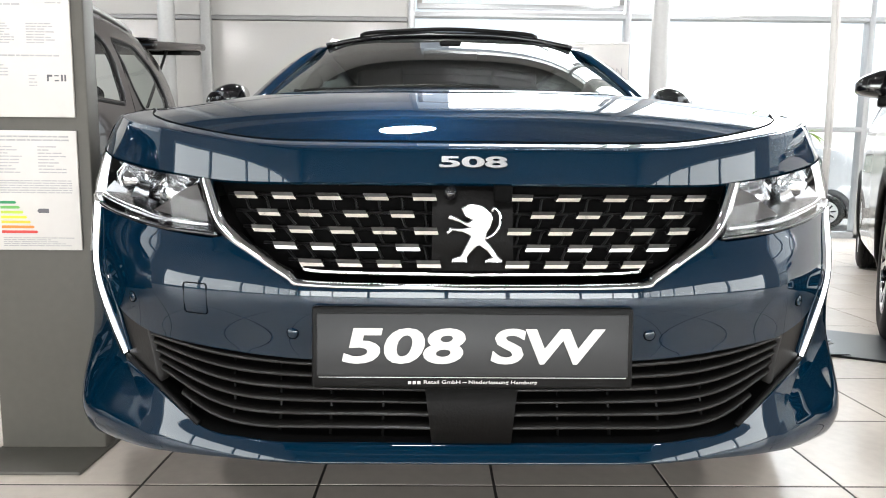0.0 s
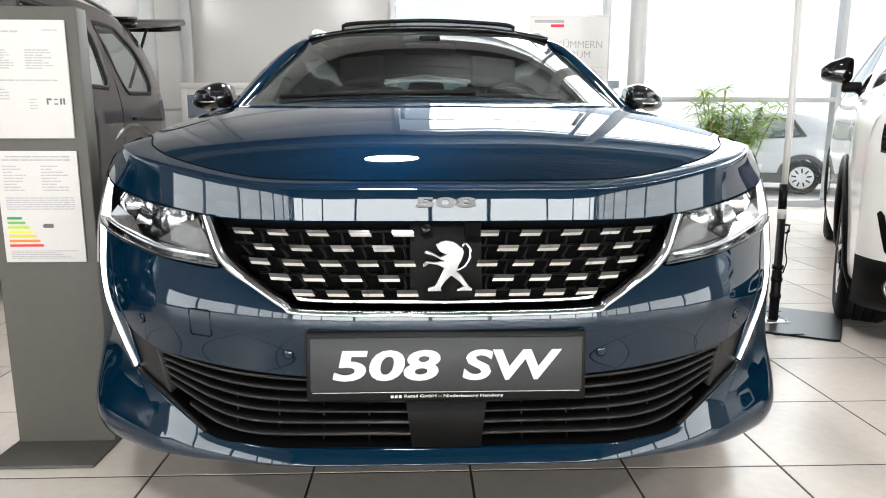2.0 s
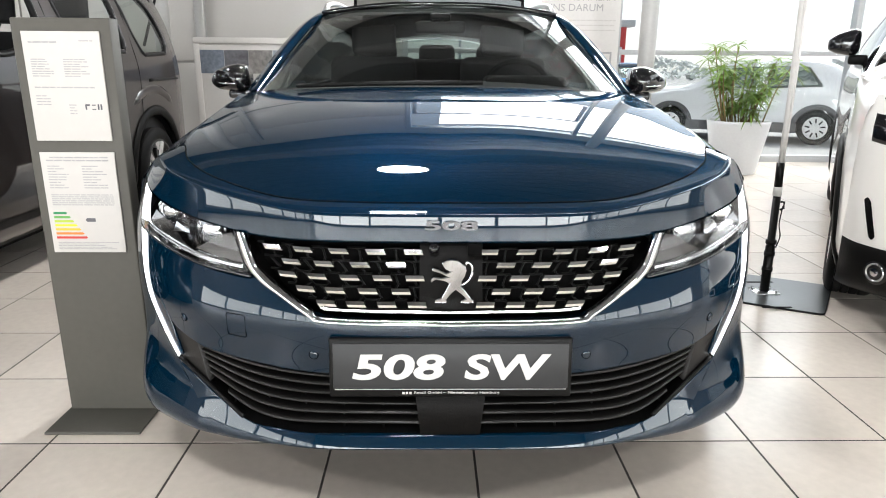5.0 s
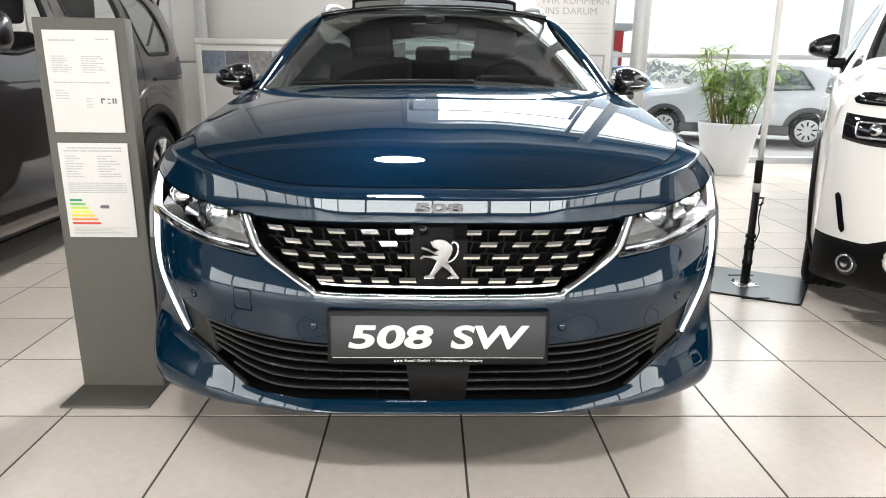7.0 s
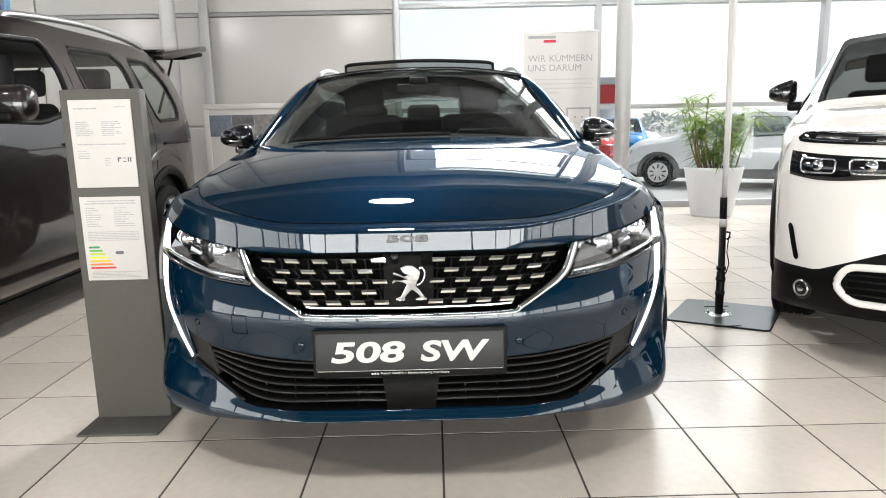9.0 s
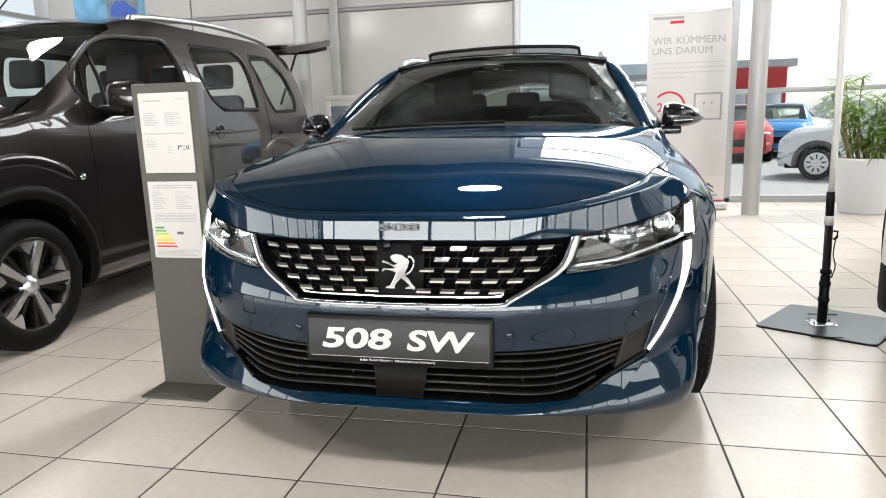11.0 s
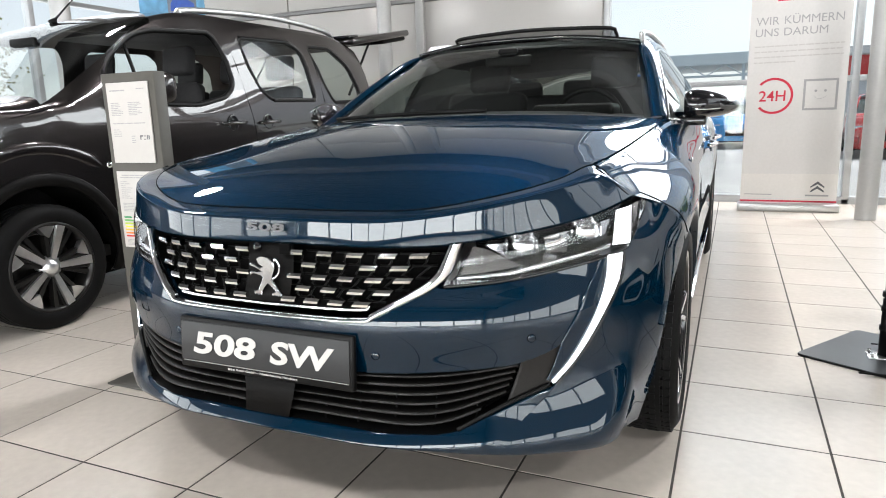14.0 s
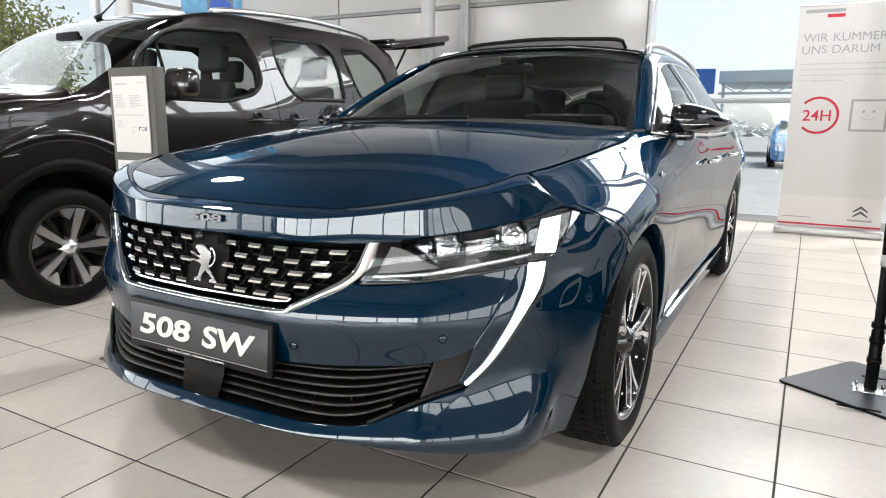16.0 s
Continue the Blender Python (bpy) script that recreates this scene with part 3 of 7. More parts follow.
EDGE_Z = [(0.40, 0.87), (0.47, 0.884), (0.62, 0.900), (0.87, 0.926), (1.15, 0.956), (1.43, 0.980), (1.8, 0.975), (2.5, 0.965), (3.4, 0.975), (4.2, 1.0), (4.75, 1.0)]


def flank(y, z):
    """Half width of the body at a place along the car and a height."""
    w, xe, ze = table(WIDTH, y), table(EDGE_X, y), table(EDGE_Z, y)
    zs = 0.68 + 0.06 * np.clip((np.asarray(y) - 0.6) / 0.4, 0, 1)
    up = np.clip((z - zs) / np.maximum(ze - zs, 0.02), 0, 1.0)
    down = np.clip((0.55 - z) / 0.4, 0, 1)
    tuck = 0.012 * np.exp(-((np.asarray(z) - 0.50) / 0.09) ** 2) * np.clip((np.asarray(y) - 1.2) / 0.4, 0, 1)
    return w - (w - xe) * up ** (2.4 - 0.35 * ramp(y, 0.46, 0.9)) - 0.05 * down ** 2 - tuck


# nose strip over the grille
NOSE_LOW = [(0, 0.730), (0.2, 0.730), (0.40, 0.730), (0.48, 0.736), (0.60, 0.753), (0.73, 0.776), (0.80, 0.791), (0.888, 0.811)]
low = even(NOSE_LOW, 44)
low3 = shell(low[:, 0], low[:, 1])
top3 = even([tuple(p) for p in ROW0] + [(float(flank(y, z)) - 0.002, y - 0.003, z) for y, z in ((0.466, 0.854), (0.458, 0.820))], 44)
gap = np.array([0, -0.003, -0.002])
under = low3 + np.array([0, 0.03, -0.006])
span = top3 + gap - low3
outer = ramp(low[:, 0], 0.56, 0.86)
steps = [low3 + span * np.stack([fy + (fz - fy) * 0.35 * outer, fy + (fz - fy) * 0.35 * outer, np.full(44, fz)], 1) for fy, fz in ((0, 0), (0.0168, 0.2), (0.0372, 0.42), (0.0595, 0.62), (0.0875, 0.79), (0.128, 0.812), (0.22, 0.84), (0.5, 0.905), (1, 1))]
nose_rows = np.array([bend(np.stack([q[k] for q in steps]), 22) for k in range(44)]).transpose(1, 0, 2)
nose_rows = np.concatenate([under[None], low3[None] + np.array([0, 0.004, -0.004]), nose_rows, ((top3 + gap) + np.array([0, 0.004, -0.014]))[None]])
bumper = part("bumper", skin(nose_rows, mirror=True), M_BLUE, car)
sharp(bumper, 30)

# bumper's middle between grille, lamps and lower intake
MID_TOP = [(0, 0.557), (0.15, 0.557), (0.27, 0.561), (0.31, 0.574), (0.37, 0.608), (0.425, 0.634), (0.46, 0.630), (0.573, 0.640), (0.69, 0.657), (0.775, 0.674)]
MID_LOW = [(0, 0.432), (0.15, 0.432), (0.3, 0.433), (0.42, 0.436), (0.53, 0.442), (0.60, 0.449), (0.66, 0.468), (0.70, 0.492)]
rows = face(MID_LOW, MID_TOP, 60, 26)
turned_in = rows[:1] + np.array([0, 0.03, 0.002])
turned_top = rows[-1:] + np.array([0, 0.03, 0.004])
sharp(part("bumper_face", skin(np.concatenate([turned_in, rows, turned_top]), mirror=True), M_BLUE, bumper), 35)

# lower lip and corners
LIP_TOP = [(0, 0.299), (0.2, 0.297), (0.38, 0.293), (0.472, 0.297), (0.56, 0.335), (0.62, 0.362), (0.675, 0.38)]
LIP_LOW = [(0, 0.270), (0.2, 0.268), (0.38, 0.261), (0.47, 0.253), (0.552, 0.243)]
lip = []
a, b = even(LIP_LOW, 40), even(LIP_TOP, 40)
for f in np.linspace(0, 1, 12):
    q = a + (b - a) * f
    lip.append(shell(q[:, 0], q[:, 1]))
lip = np.array(lip)
lip = np.concatenate([lip[:1] + np.array([0, 0.25, -0.01]), lip[:1] + np.array([0, 0.02, -0.008]), lip, lip[-1:] + np.array([0, 0.04, -0.002])])
part("lip", skin(lip, mirror=True), M_BLUE, bumper)

AXLE_F, AXLE_R, HUB, ARCH = 0.914, 3.72, 0.335, 0.378


def plan_s(y):
    s = np.linspace(0, 1.2, 400)
    return float(np.interp(y, table(PLAN, s)[:, 1], s))


CORNER_IN = [(0.551, 0.243), (0.6125, 0.3115), (0.674, 0.38), (0.74, 0.51), (0.814, 0.676), (0.84, 0.69), (0.885, 0.74), (0.945, 0.803)]
JOINT = [(0.50, 0.19), (0.515, 0.26), (0.536, 0.335), (0.55, 0.43), (0.60, 0.55), (0.70, 0.665), (0.63, 0.735), (0.545, 0.806)]
CORNER_OUT = [(plan_s(y), z) for y, z in JOINT]


def corner_panel():
    a, b, join = spline(CORNER_IN, 60), spline(CORNER_OUT, 60), spline(JOINT, 60)
    g = []
    for f in np.linspace(0, 1, 30):
        q = a + (b - a) * f
        p = shell(q[:, 0], q[:, 1])
        # the lower edge hangs out as a blade at its front end
        w = np.clip((0.40 - q[:, 1]) / 0.15, 0, 1)
        p[:, 0] += 0.010 * w * f * (1 - f) * 4
        k = ramp(f, 0.3, 1.0)
        p[:, 1] += k * (join[:, 0] - p[:, 1]) * f ** 4
        p[:, 0] += k * (flank(p[:, 1], p[:, 2]) - p[:, 0])
        g.append(p)
    g = np.array(g).transpose(1, 0, 2)
    f = np.linspace(0, 1, 30)
    turn = np.stack([-0.02 - 0.06 * f, 0.18 * (1 - f) + 0.01 * f, np.full(30, -0.006)], 1)
    g = np.concatenate([g[:1] + turn, g[:1] + turn * np.array([0.1, 0.06, 1.0]), g])
    return skin(g)


both("bumper_corner", corner_panel, M_BLUE, bumper)
both("bonnet_gutter", lambda: skin(np.array([hood_edge + np.array([-0.012, 0.0, -0.004]), hood_edge + np.array([0.004, 0.0, -0.005]), hood_edge + np.array([0.02, 0.0, -0.009]), hood_edge + np.array([0.035, 0.0, -0.02])])), M_BLUE, hood)

def side_panel(edge_a, edge_b, nu, nv, smooth=True):
    """Side panel between two edges given as (y, z)."""
    a, b = even(edge_a, nu, smooth), even(edge_b, nu, smooth)
    g = []
    for f in np.linspace(0, 1, nv):
        q = a + (b - a) * f
        g.append(np.stack([flank(q[:, 0], q[:, 1]), q[:, 0], q[:, 1]], 1))
    return np.array(g)


def arc(y, r, a0, a1, n):
    return [(y - r * math.cos(radians(w)), HUB + r * math.sin(radians(w))) for w in np.linspace(a0, a1, n)]


def fender():
    inner = arc(AXLE_F, ARCH, 58, 192, 26)
    outer = [(0.70, 0.672), (0.63, 0.735), (0.55, 0.806), (0.50, 0.809), (0.455, 0.812), (0.462, 0.85), (0.474, 0.882), (0.62, 0.896), (0.87, 0.922), (1.15, 0.952), (1.425, 0.976), (1.425, 0.76), (1.425, 0.55), (1.42, 0.40), (1.33, 0.245)]
    g = side_panel(inner, outer, 60, 26)
    lip_in = g[:1] + np.array([-0.05, 0, 0])
    return skin(np.concatenate([lip_in, g[:1] + np.array([-0.006, 0, -0.003]), g, g[-1:] + np.array([-0.03, 0, -0.006])]))


both("fender", fender, M_BLUE, car, "", 35)


def arch_lining(axle):
    pts = arc(axle, ARCH + 0.012, -8, 188, 30)
    return skin(np.array([[(min(0.905, float(flank(y, z)) - 0.012), y, z) for y, z in pts], [(0.62, y, z) for y, z in pts]]))


for ax in (AXLE_F, AXLE_R):
    both("arch_lining", lambda ax=ax: arch_lining(ax), M_VOID, car)


def door_panel(y0, y1):
    lo = [(y0, 0.27), (y1, 0.27)]
    hi = [(y0, 0.975), (y1, 0.962)]
    g = side_panel(lo, hi, 20, 30, False)
    return skin(np.concatenate([g[:1] + np.array([-0.03, 0, 0.0]), g, g[-1:] + np.array([-0.03, 0, -0.005])]))


doors = both("front_door", lambda: door_panel(1.43, 2.50), M_BLUE, car)
rear_doors = both("rear_door", lambda: door_panel(2.506, 3.34), M_BLUE, car)


def quarter():
    inner = arc(AXLE_R, ARCH, 0, 192, 26)
    outer = [(3.346, 0.30), (3.346, 0.6), (3.346, 0.965), (3.9, 0.985), (4.4, 1.0), (4.72, 1.0), (4.74, 0.6), (4.6, 0.3), (4.2, 0.26)]
    g = side_panel(inner, outer, 50, 18)
    return skin(np.concatenate([g[:1] + np.array([-0.05, 0, 0]), g]))


both("rear_quarter", quarter, M_BLUE, car)
both("sill", lambda: box(0.80, 0.905, 1.32, 3.36, 0.17, 0.268, 0.02), M_BLUE, car)
both("sill_strip", lambda: box(0.895, 0.918, 1.5, 3.2, 0.262, 0.276, 0.004), M_CHROME, car)
part("tail", skin(loft([[(0, 4.80, 0.25), (0.5, 4.77, 0.25), (0.78, 4.68, 0.25)], [(0, 4.86, 0.6), (0.5, 4.83, 0.6), (0.80, 4.72, 0.6)], [(0, 4.78, 1.0), (0.5, 4.76, 1.0), (0.74, 4.70, 1.0)]], 16, 12), mirror=True), M_BLUE, car)
part("underbody", box(-0.50, 0.50, 0.14, 4.6, 0.20, 0.27, 0.02), M_VOID, car)
part("engine_bay", box(-0.52, 0.52, 0.16, 1.2, 0.26, 0.70, 0.03), M_VOID, car)


def handle(y):
    bm = tube(even([(0.925, y - 0.10, 0.842), (0.952, y - 0.06, 0.846), (0.955, y + 0.06, 0.85), (0.93, y + 0.10, 0.852)], 14), 0.012, 8, 0.7)
    return bm


for d, y in ((doors, 2.33), (rear_doors, 3.20)):
    both("door_handle", lambda y=y: handle(y), M_CHROME, d, "chrome door handle")

# windscreen, pillars, roof
WS_LOW = [(0, 1.20, 1.022), (0.3, 1.225, 1.018), (0.55, 1.31, 1.008), (0.735, 1.46, 0.992)]
WS_MID = [(0, 1.655, 1.209), (0.27, 1.67, 1.205), (0.50, 1.725, 1.193), (0.665, 1.84, 1.172)]
WS_TOP = [(0, 2.11, 1.376), (0.24, 2.12, 1.372), (0.44, 2.145, 1.359), (0.59, 2.19, 1.334)]
screen = part("windscreen", skin(loft([WS_LOW, WS_MID, WS_TOP], 24, 20), mirror=True), M_GLASS, car)
screen.visible_shadow = False
pane_grid = loft([WS_LOW, WS_MID, WS_TOP], 24, 20)
inset = np.array([0, 0.004, -0.004])
both("screen_border", lambda: skin(pane_grid[:, -2:] + inset), M_BLACK, screen, "black printed glass border")
part("screen_border", skin(pane_grid[-3:] + inset, mirror=True), M_BLACK, screen, "black printed glass border")
part("cowl", skin(np.array([spline([(p[0], p[1] - 0.05, p[2] - 0.025) for p in WS_LOW], 20), spline([(p[0], p[1] + 0.02, p[2] - 0.004) for p in WS_LOW], 20)]), mirror=True), M_BLACK, car, "black plastic cowl with wiper recess")


def wiper():
    return tube(even([(-0.55, 1.25, 1.018), (-0.2, 1.20, 1.03), (0.15, 1.215, 1.034)], 12), 0.009, 6)


part("wiper", wiper(), M_BLACK, car)
RAIL = [(0.772, 1.46, 0.985), (0.703, 1.83, 1.178), (0.630, 2.19, 1.331), (0.602, 2.7, 1.385), (0.59, 3.4, 1.38), (0.58, 4.1, 1.32), (0.60, 4.55, 1.20)]
INNER = [(0.735, 1.46, 0.992), (0.667, 1.83, 1.181), (0.59, 2.19, 1.338), (0.55, 2.7, 1.392), (0.535, 3.4, 1.388), (0.52, 4.1, 1.335), (0.52, 4.55, 1.215)]
WIN_TOP = [(0.795, 1.50, 0.985), (0.738, 1.83, 1.148), (0.672, 2.19, 1.288), (0.648, 2.7, 1.336), (0.64, 3.4, 1.325), (0.63, 4.0, 1.25), (0.70, 4.35, 1.08)]


def pillar():
    a, b, c = even(INNER, 40), even(RAIL, 40), even(WIN_TOP, 40)
    m = (b + c) / 2 + np.array([0.012, 0, 0.008])
    return skin(np.array([a + np.array([0, 0, -0.012]), a, a * 0.35 + b * 0.65 + np.array([0.002, 0, 0.009]), m, c, c + np.array([-0.02, 0, -0.01])]))


both("roof_pillar", pillar, M_BLUE, car)
both("pillar_trim", lambda: tube(even([(p[0] + 0.004, p[1], p[2] - 0.004) for p in WIN_TOP], 40), 0.007, 6), M_CHROME, car, "chrome window trim")
BELT = [(0.80, 1.50, 0.982), (0.868, 1.83, 0.975), (0.88, 2.5, 0.965), (0.878, 3.4, 0.975), (0.84, 4.1, 0.995), (0.79, 4.35, 1.02)]


def side_glass(front):
    a, b = even(BELT, 40), even(WIN_TOP, 40)
    m = (a + b) / 2 + np.array([0.018, 0, 0])
    g = np.array([spline(np.stack([a[k], m[k], b[k]]), 8) for k in range(40)]).transpose(1, 0, 2)
    return skin(g[:, [k for k in range(40) if (a[k, 1] < 2.55) == front or abs(a[k, 1] - 2.55) < 0.05]])


for front, pane_mat, what in ((True, M_TINT, "tinted side glass"), (False, M_DUSK, "dark tinted rear side glass")):
    for ob in both("side_window", lambda: side_glass(front), pane_mat, car, what):
        ob.visible_shadow = False
both("belt_trim", lambda: tube(even([(p[0] + 0.006, p[1], p[2]) for p in BELT], 30), 0.008, 6), M_CHROME, car)
both("door_pillar", lambda: skin(np.array([[(0.884, 2.46, 0.97), (0.884, 2.55, 0.97)], [(0.785, 2.47, 1.17), (0.785, 2.55, 1.17)], [(0.664, 2.48, 1.328), (0.664, 2.55, 1.328)]])), M_GLOSS, car)
roof_rows = [[(0, 2.11, 1.379), (0.3, 2.125, 1.372), (0.59, 2.19, 1.338)], [(0, 2.5, 1.397), (0.3, 2.5, 1.391), (0.562, 2.5, 1.372)], [(0, 3.2, 1.402), (0.3, 3.2, 1.398), (0.54, 3.2, 1.385)], [(0, 4.0, 1.39), (0.3, 4.0, 1.385), (0.522, 4.0, 1.345)], [(0, 4.6, 1.33), (0.3, 4.58, 1.31), (0.52, 4.5, 1.24)]]
part("roof", skin(loft(roof_rows, 16, 30), -0.02, mirror=True), M_GLOSS, car, "black glass roof")
both("roof_rail", lambda: tube(even([(0.595, 2.27, 1.352), (0.582, 2.36, 1.40), (0.575, 2.8, 1.435), (0.565, 3.6, 1.428), (0.55, 4.2, 1.37)], 24), 0.014, 8), M_ALU, car, "silver roof rail")
bow = even([(-0.450, 2.44, 1.385), (-0.445, 2.40, 1.42), (-0.418, 2.36, 1.440), (-0.2, 2.325, 1.450), (0, 2.31, 1.454), (0.2, 2.325, 1.450), (0.418, 2.36, 1.440), (0.445, 2.40, 1.42), (0.450, 2.44, 1.385)], 40)
deflector = part("wind_deflector", tube(bow, 0.0085, 8, 1.2), M_BLACK, car, "raised black sunroof wind deflector")
low_bow = bow.copy()
low_bow[:, 2] = np.minimum(bow[:, 2], 1.402 - 0.09 * bow[:, 0] ** 2)
part("deflector_net", skin(np.array([bow, low_bow])), M_NET, deflector, "fine see-through mesh")
part("deflector_foot", tube(low_bow, 0.005, 6), M_BLACK, deflector)
part("tailgate_window", skin(loft([[(0, 4.60, 1.325), (0.3, 4.58, 1.30), (0.50, 4.50, 1.23)], [(0, 4.74, 1.05), (0.3, 4.72, 1.05), (0.60, 4.62, 1.04)]], 12, 6), mirror=True), M_TINT, car).visible_shadow = False

# door mirrors


def mirror_shell():
    g = []
    for f in np.linspace(0, 1, 20):
        r = float(table([(0, 0.80), (0.12, 0.97), (0.35, 1.0), (0.65, 0.80), (0.88, 0.46), (1.0, 0.10)], f))
        x = 0.845 + 0.205 * f
        cy, cz = 1.69 + 0.13 * f * f, 1.036 - 0.012 * f
        ring = []
        for w in np.linspace(0, 2 * math.pi, 29):
            cw, sw = math.cos(w), math.sin(w)
            up = 0.064 if sw > 0 else 0.052
            ring.append((x, cy + 0.092 * r * np.sign(cw) * abs(cw) ** 0.75, cz + up * r * np.sign(sw) * abs(sw) ** 0.75))
        g.append(ring)
    bm = skin(np.array(g))
    bmesh.ops.holes_fill(bm, edges=[e for e in bm.edges if e.is_boundary])
    return bm


mirrors = both("door_mirror", mirror_shell, M_GLOSS, car, "gloss black door mirror")
both("mirror_foot", lambda: box(0.815, 0.93, 1.65, 1.74, 0.952, 0.990, 0.012), M_GLOSS, mirrors)
both("mirror_seam", lambda: tube(even([(0.885, 1.602, 1.016), (0.945, 1.63, 1.016), (1.005, 1.72, 1.02)], 12), 0.003, 5), M_CHROME, mirrors)

# grille
GR = [(0, 0.557), (0.27, 0.560), (0.305, 0.570), (0.37, 0.604), (0.425, 0.632), (0.46, 0.668), (0.483, 0.735)]
GR_IN = [(0, 0.567), (0.265, 0.570), (0.298, 0.583), (0.358, 0.616), (0.405, 0.645), (0.432, 0.672), (0.457, 0.733)]
trim = part("grille_frame", skin(band(GR_IN, GR, 80, 0.012), mirror=True), M_CHROME, car, "polished chrome grille frame")
GR_B = [(0, 0.582), (0.255, 0.585), (0.285, 0.594)]
part("inner_strip", skin(band(GR_B, [(p[0], p[1] - 0.003) for p in GR_B], 30, -0.010, -0.016), mirror=True), M_CHROME, trim)
lo_g, hi_g = even([(0, 0.568), (0.30, 0.58), (0.41, 0.645), (0.465, 0.738)], 30), even([(0, 0.738), (0.2, 0.738), (0.35, 0.738), (0.47, 0.738)], 30)
# flat near-black sheet behind the chips paints the shade of the grille's depth
grille = part("grille", skin(np.array([shell(lo_g[:, 0], lo_g[:, 1], -0.055), shell(hi_g[:, 0], hi_g[:, 1], -0.055)]), mirror=True), M_VOID, car, "grille insert, near-black sheet as its shaded depth")
G_ROWS = ((0.7065, (0.081, 0.162, 0.242, 0.321, 0.391)), (0.678, (0.118, 0.196, 0.275, 0.348)), (0.6505, (0.078, 0.148, 0.219, 0.290, 0.357)), (0.624, (0.108, 0.179, 0.250, 0.315)), (0.598, (0.073, 0.138, 0.204, 0.268)))


def chip(x, z, side):
    slant, h, w = 0.004 * min(1, x / 0.2), 0.0065, 0.0195
    g = []
    for f, o in ((0, -0.022), (0.05, 0.0), (0.5, 0.003), (0.95, 0.0), (1, -0.022)):
        zz = z + h * (1 - 2 * f)
        xs = np.linspace(x - w, x + w, 5) + slant * (1 - 2 * f) * 0 - slant * (2 * f - 1)
        g.append(shell(xs, np.full(5, zz), o))
    g = np.array(g)
    ends = np.concatenate([g[:, :1] + np.array([0, 0.02, 0]), g, g[:, -1:] + np.array([0, 0.02, 0])], 1)
    bm = skin(ends, flip=True)
    if side < 0:
        for v in bm.verts:
            v.co.x = -v.co.x
        bmesh.ops.reverse_faces(bm, faces=bm.faces)
    return bm


for z, xs in G_ROWS:
    for x in xs:
        for side in (1, -1):
            sharp(part("grille_chip", chip(x, z, side), M_CHROME, grille), 30)
# thin black lattice behind the chips
lattice = bmesh.new()
for side in (1, -1):
    for k, (z, xs) in enumerate(G_ROWS):
        end = np.interp(z, [0.575, 0.645, 0.735], [0.27, 0.40, 0.45])
        x = np.linspace(0.03, end, 16)
        p = shell(x, np.full(16, z), -0.03) * np.array([side, 1, 1])
        tube(p, 0.0028, 5, bm=lattice)
        if k < 4:
            z2 = G_ROWS[k + 1][0]
            for j in range(1, 12):
                xa = 0.04 * j + (0.0 if k % 2 else 0.0)
                xb = xa * (0.955 if z2 < 0.67 else 0.985)
                if xa < end - 0.01:
                    q = shell(np.array([xa + 0.006, xa, xb, xb - 0.006]), np.array([z, z - 0.006, z2 + 0.006, z2]), -0.03) * np.array([side, 1, 1])
                    tube(q, 0.0024, 5, bm=lattice)
part("lattice", lattice, M_BLACK, grille)
plaque = part("badge_plate", skin(np.array([shell(np.linspace(-0.068, 0.068, 9).clip(-1, 1) * 0 + np.abs(np.linspace(-0.068, 0.068, 9)), np.full(9, z), o) * np.array([0, 1, 1]) + np.linspace(-0.068 + t, 0.068 - t, 9)[:, None] * np.array([1, 0, 0]) for z, o, t in ((0.584, -0.05, 0), (0.586, -0.012, 0), (0.66, -0.010, 0), (0.729, -0.012, 0), (0.731, -0.05, 0))]), flip=True), M_BLACK2, grille, "matt black badge plate with camera")
part("parking_camera", moved(lathe([(0.0, -0.006), (0.006, -0.006), (0.007, -0.002), (0.011, -0.001), (0.012, 0.006)], 20), pose(-0.037, 0.045, 0.713, 0, 0, 90)), M_GLOSS, plaque)
part("sensor_recess", box(0.035, 0.066, 0.038, 0.05, 0.700, 0.727, 0.003), M_VOID, plaque)
EMBLEM = [(-22, 91), (-12, 97), (-2, 99), (12, 97), (20, 92), (29, 84), (32, 74), (28, 60), (22, 50), (20, 40), (28, 32), (40, 14), (48, 6), (47, 0), (18, 0), (20, 7), (30, 11), (22, 20), (8, 30), (-4, 18), (-11, 8), (-9, 0), (-37, 0), (-35, 9), (-22, 13), (-14, 28), (-6, 45), (-16, 50), (-34, 53), (-44, 46), (-46, 52), (-40, 60), (-22, 58), (-10, 60), (-26, 68), (-38, 71), (-44, 74), (-40, 81), (-28, 77), (-12, 68), (-4, 72), (-14, 76), (-18, 82)]
M_EMBLEM = mat("satin_chrome", (0.40, 0.40, 0.40), 0.16, 1.0, vary=0.25, grain=25, bump=0.5, bump_size=40)
emblem = part("emblem", moved(prism([(x * 0.001 + 0.001, z * 0.001 + 0.599) for x, z in EMBLEM], 0.012), pose(0, 0.018, 0)), M_EMBLEM, plaque, "chrome upright badge shape", smooth=False)
bev = emblem.modifiers.new("bevel", "BEVEL")
bev.width, bev.segments, bev.limit_method = 0.0025, 2, "ANGLE"
tail_c = even([(0.022, 0.022, 0.640), (0.036, 0.022, 0.649), (0.045, 0.022, 0.667), (0.042, 0.022, 0.684), (0.033, 0.022, 0.691), (0.031, 0.022, 0.684)], 20)
part("emblem_tail", tube(tail_c, 0.0028, 6), M_CHROME, emblem)
part("model_badge", moved(letters("508", 0.0195, 0.006, 0.03, 0.0, 3.0), pose(0, 0.043, 0.764, -17)), M_CUT, bumper, "chrome model numerals", smooth=False)

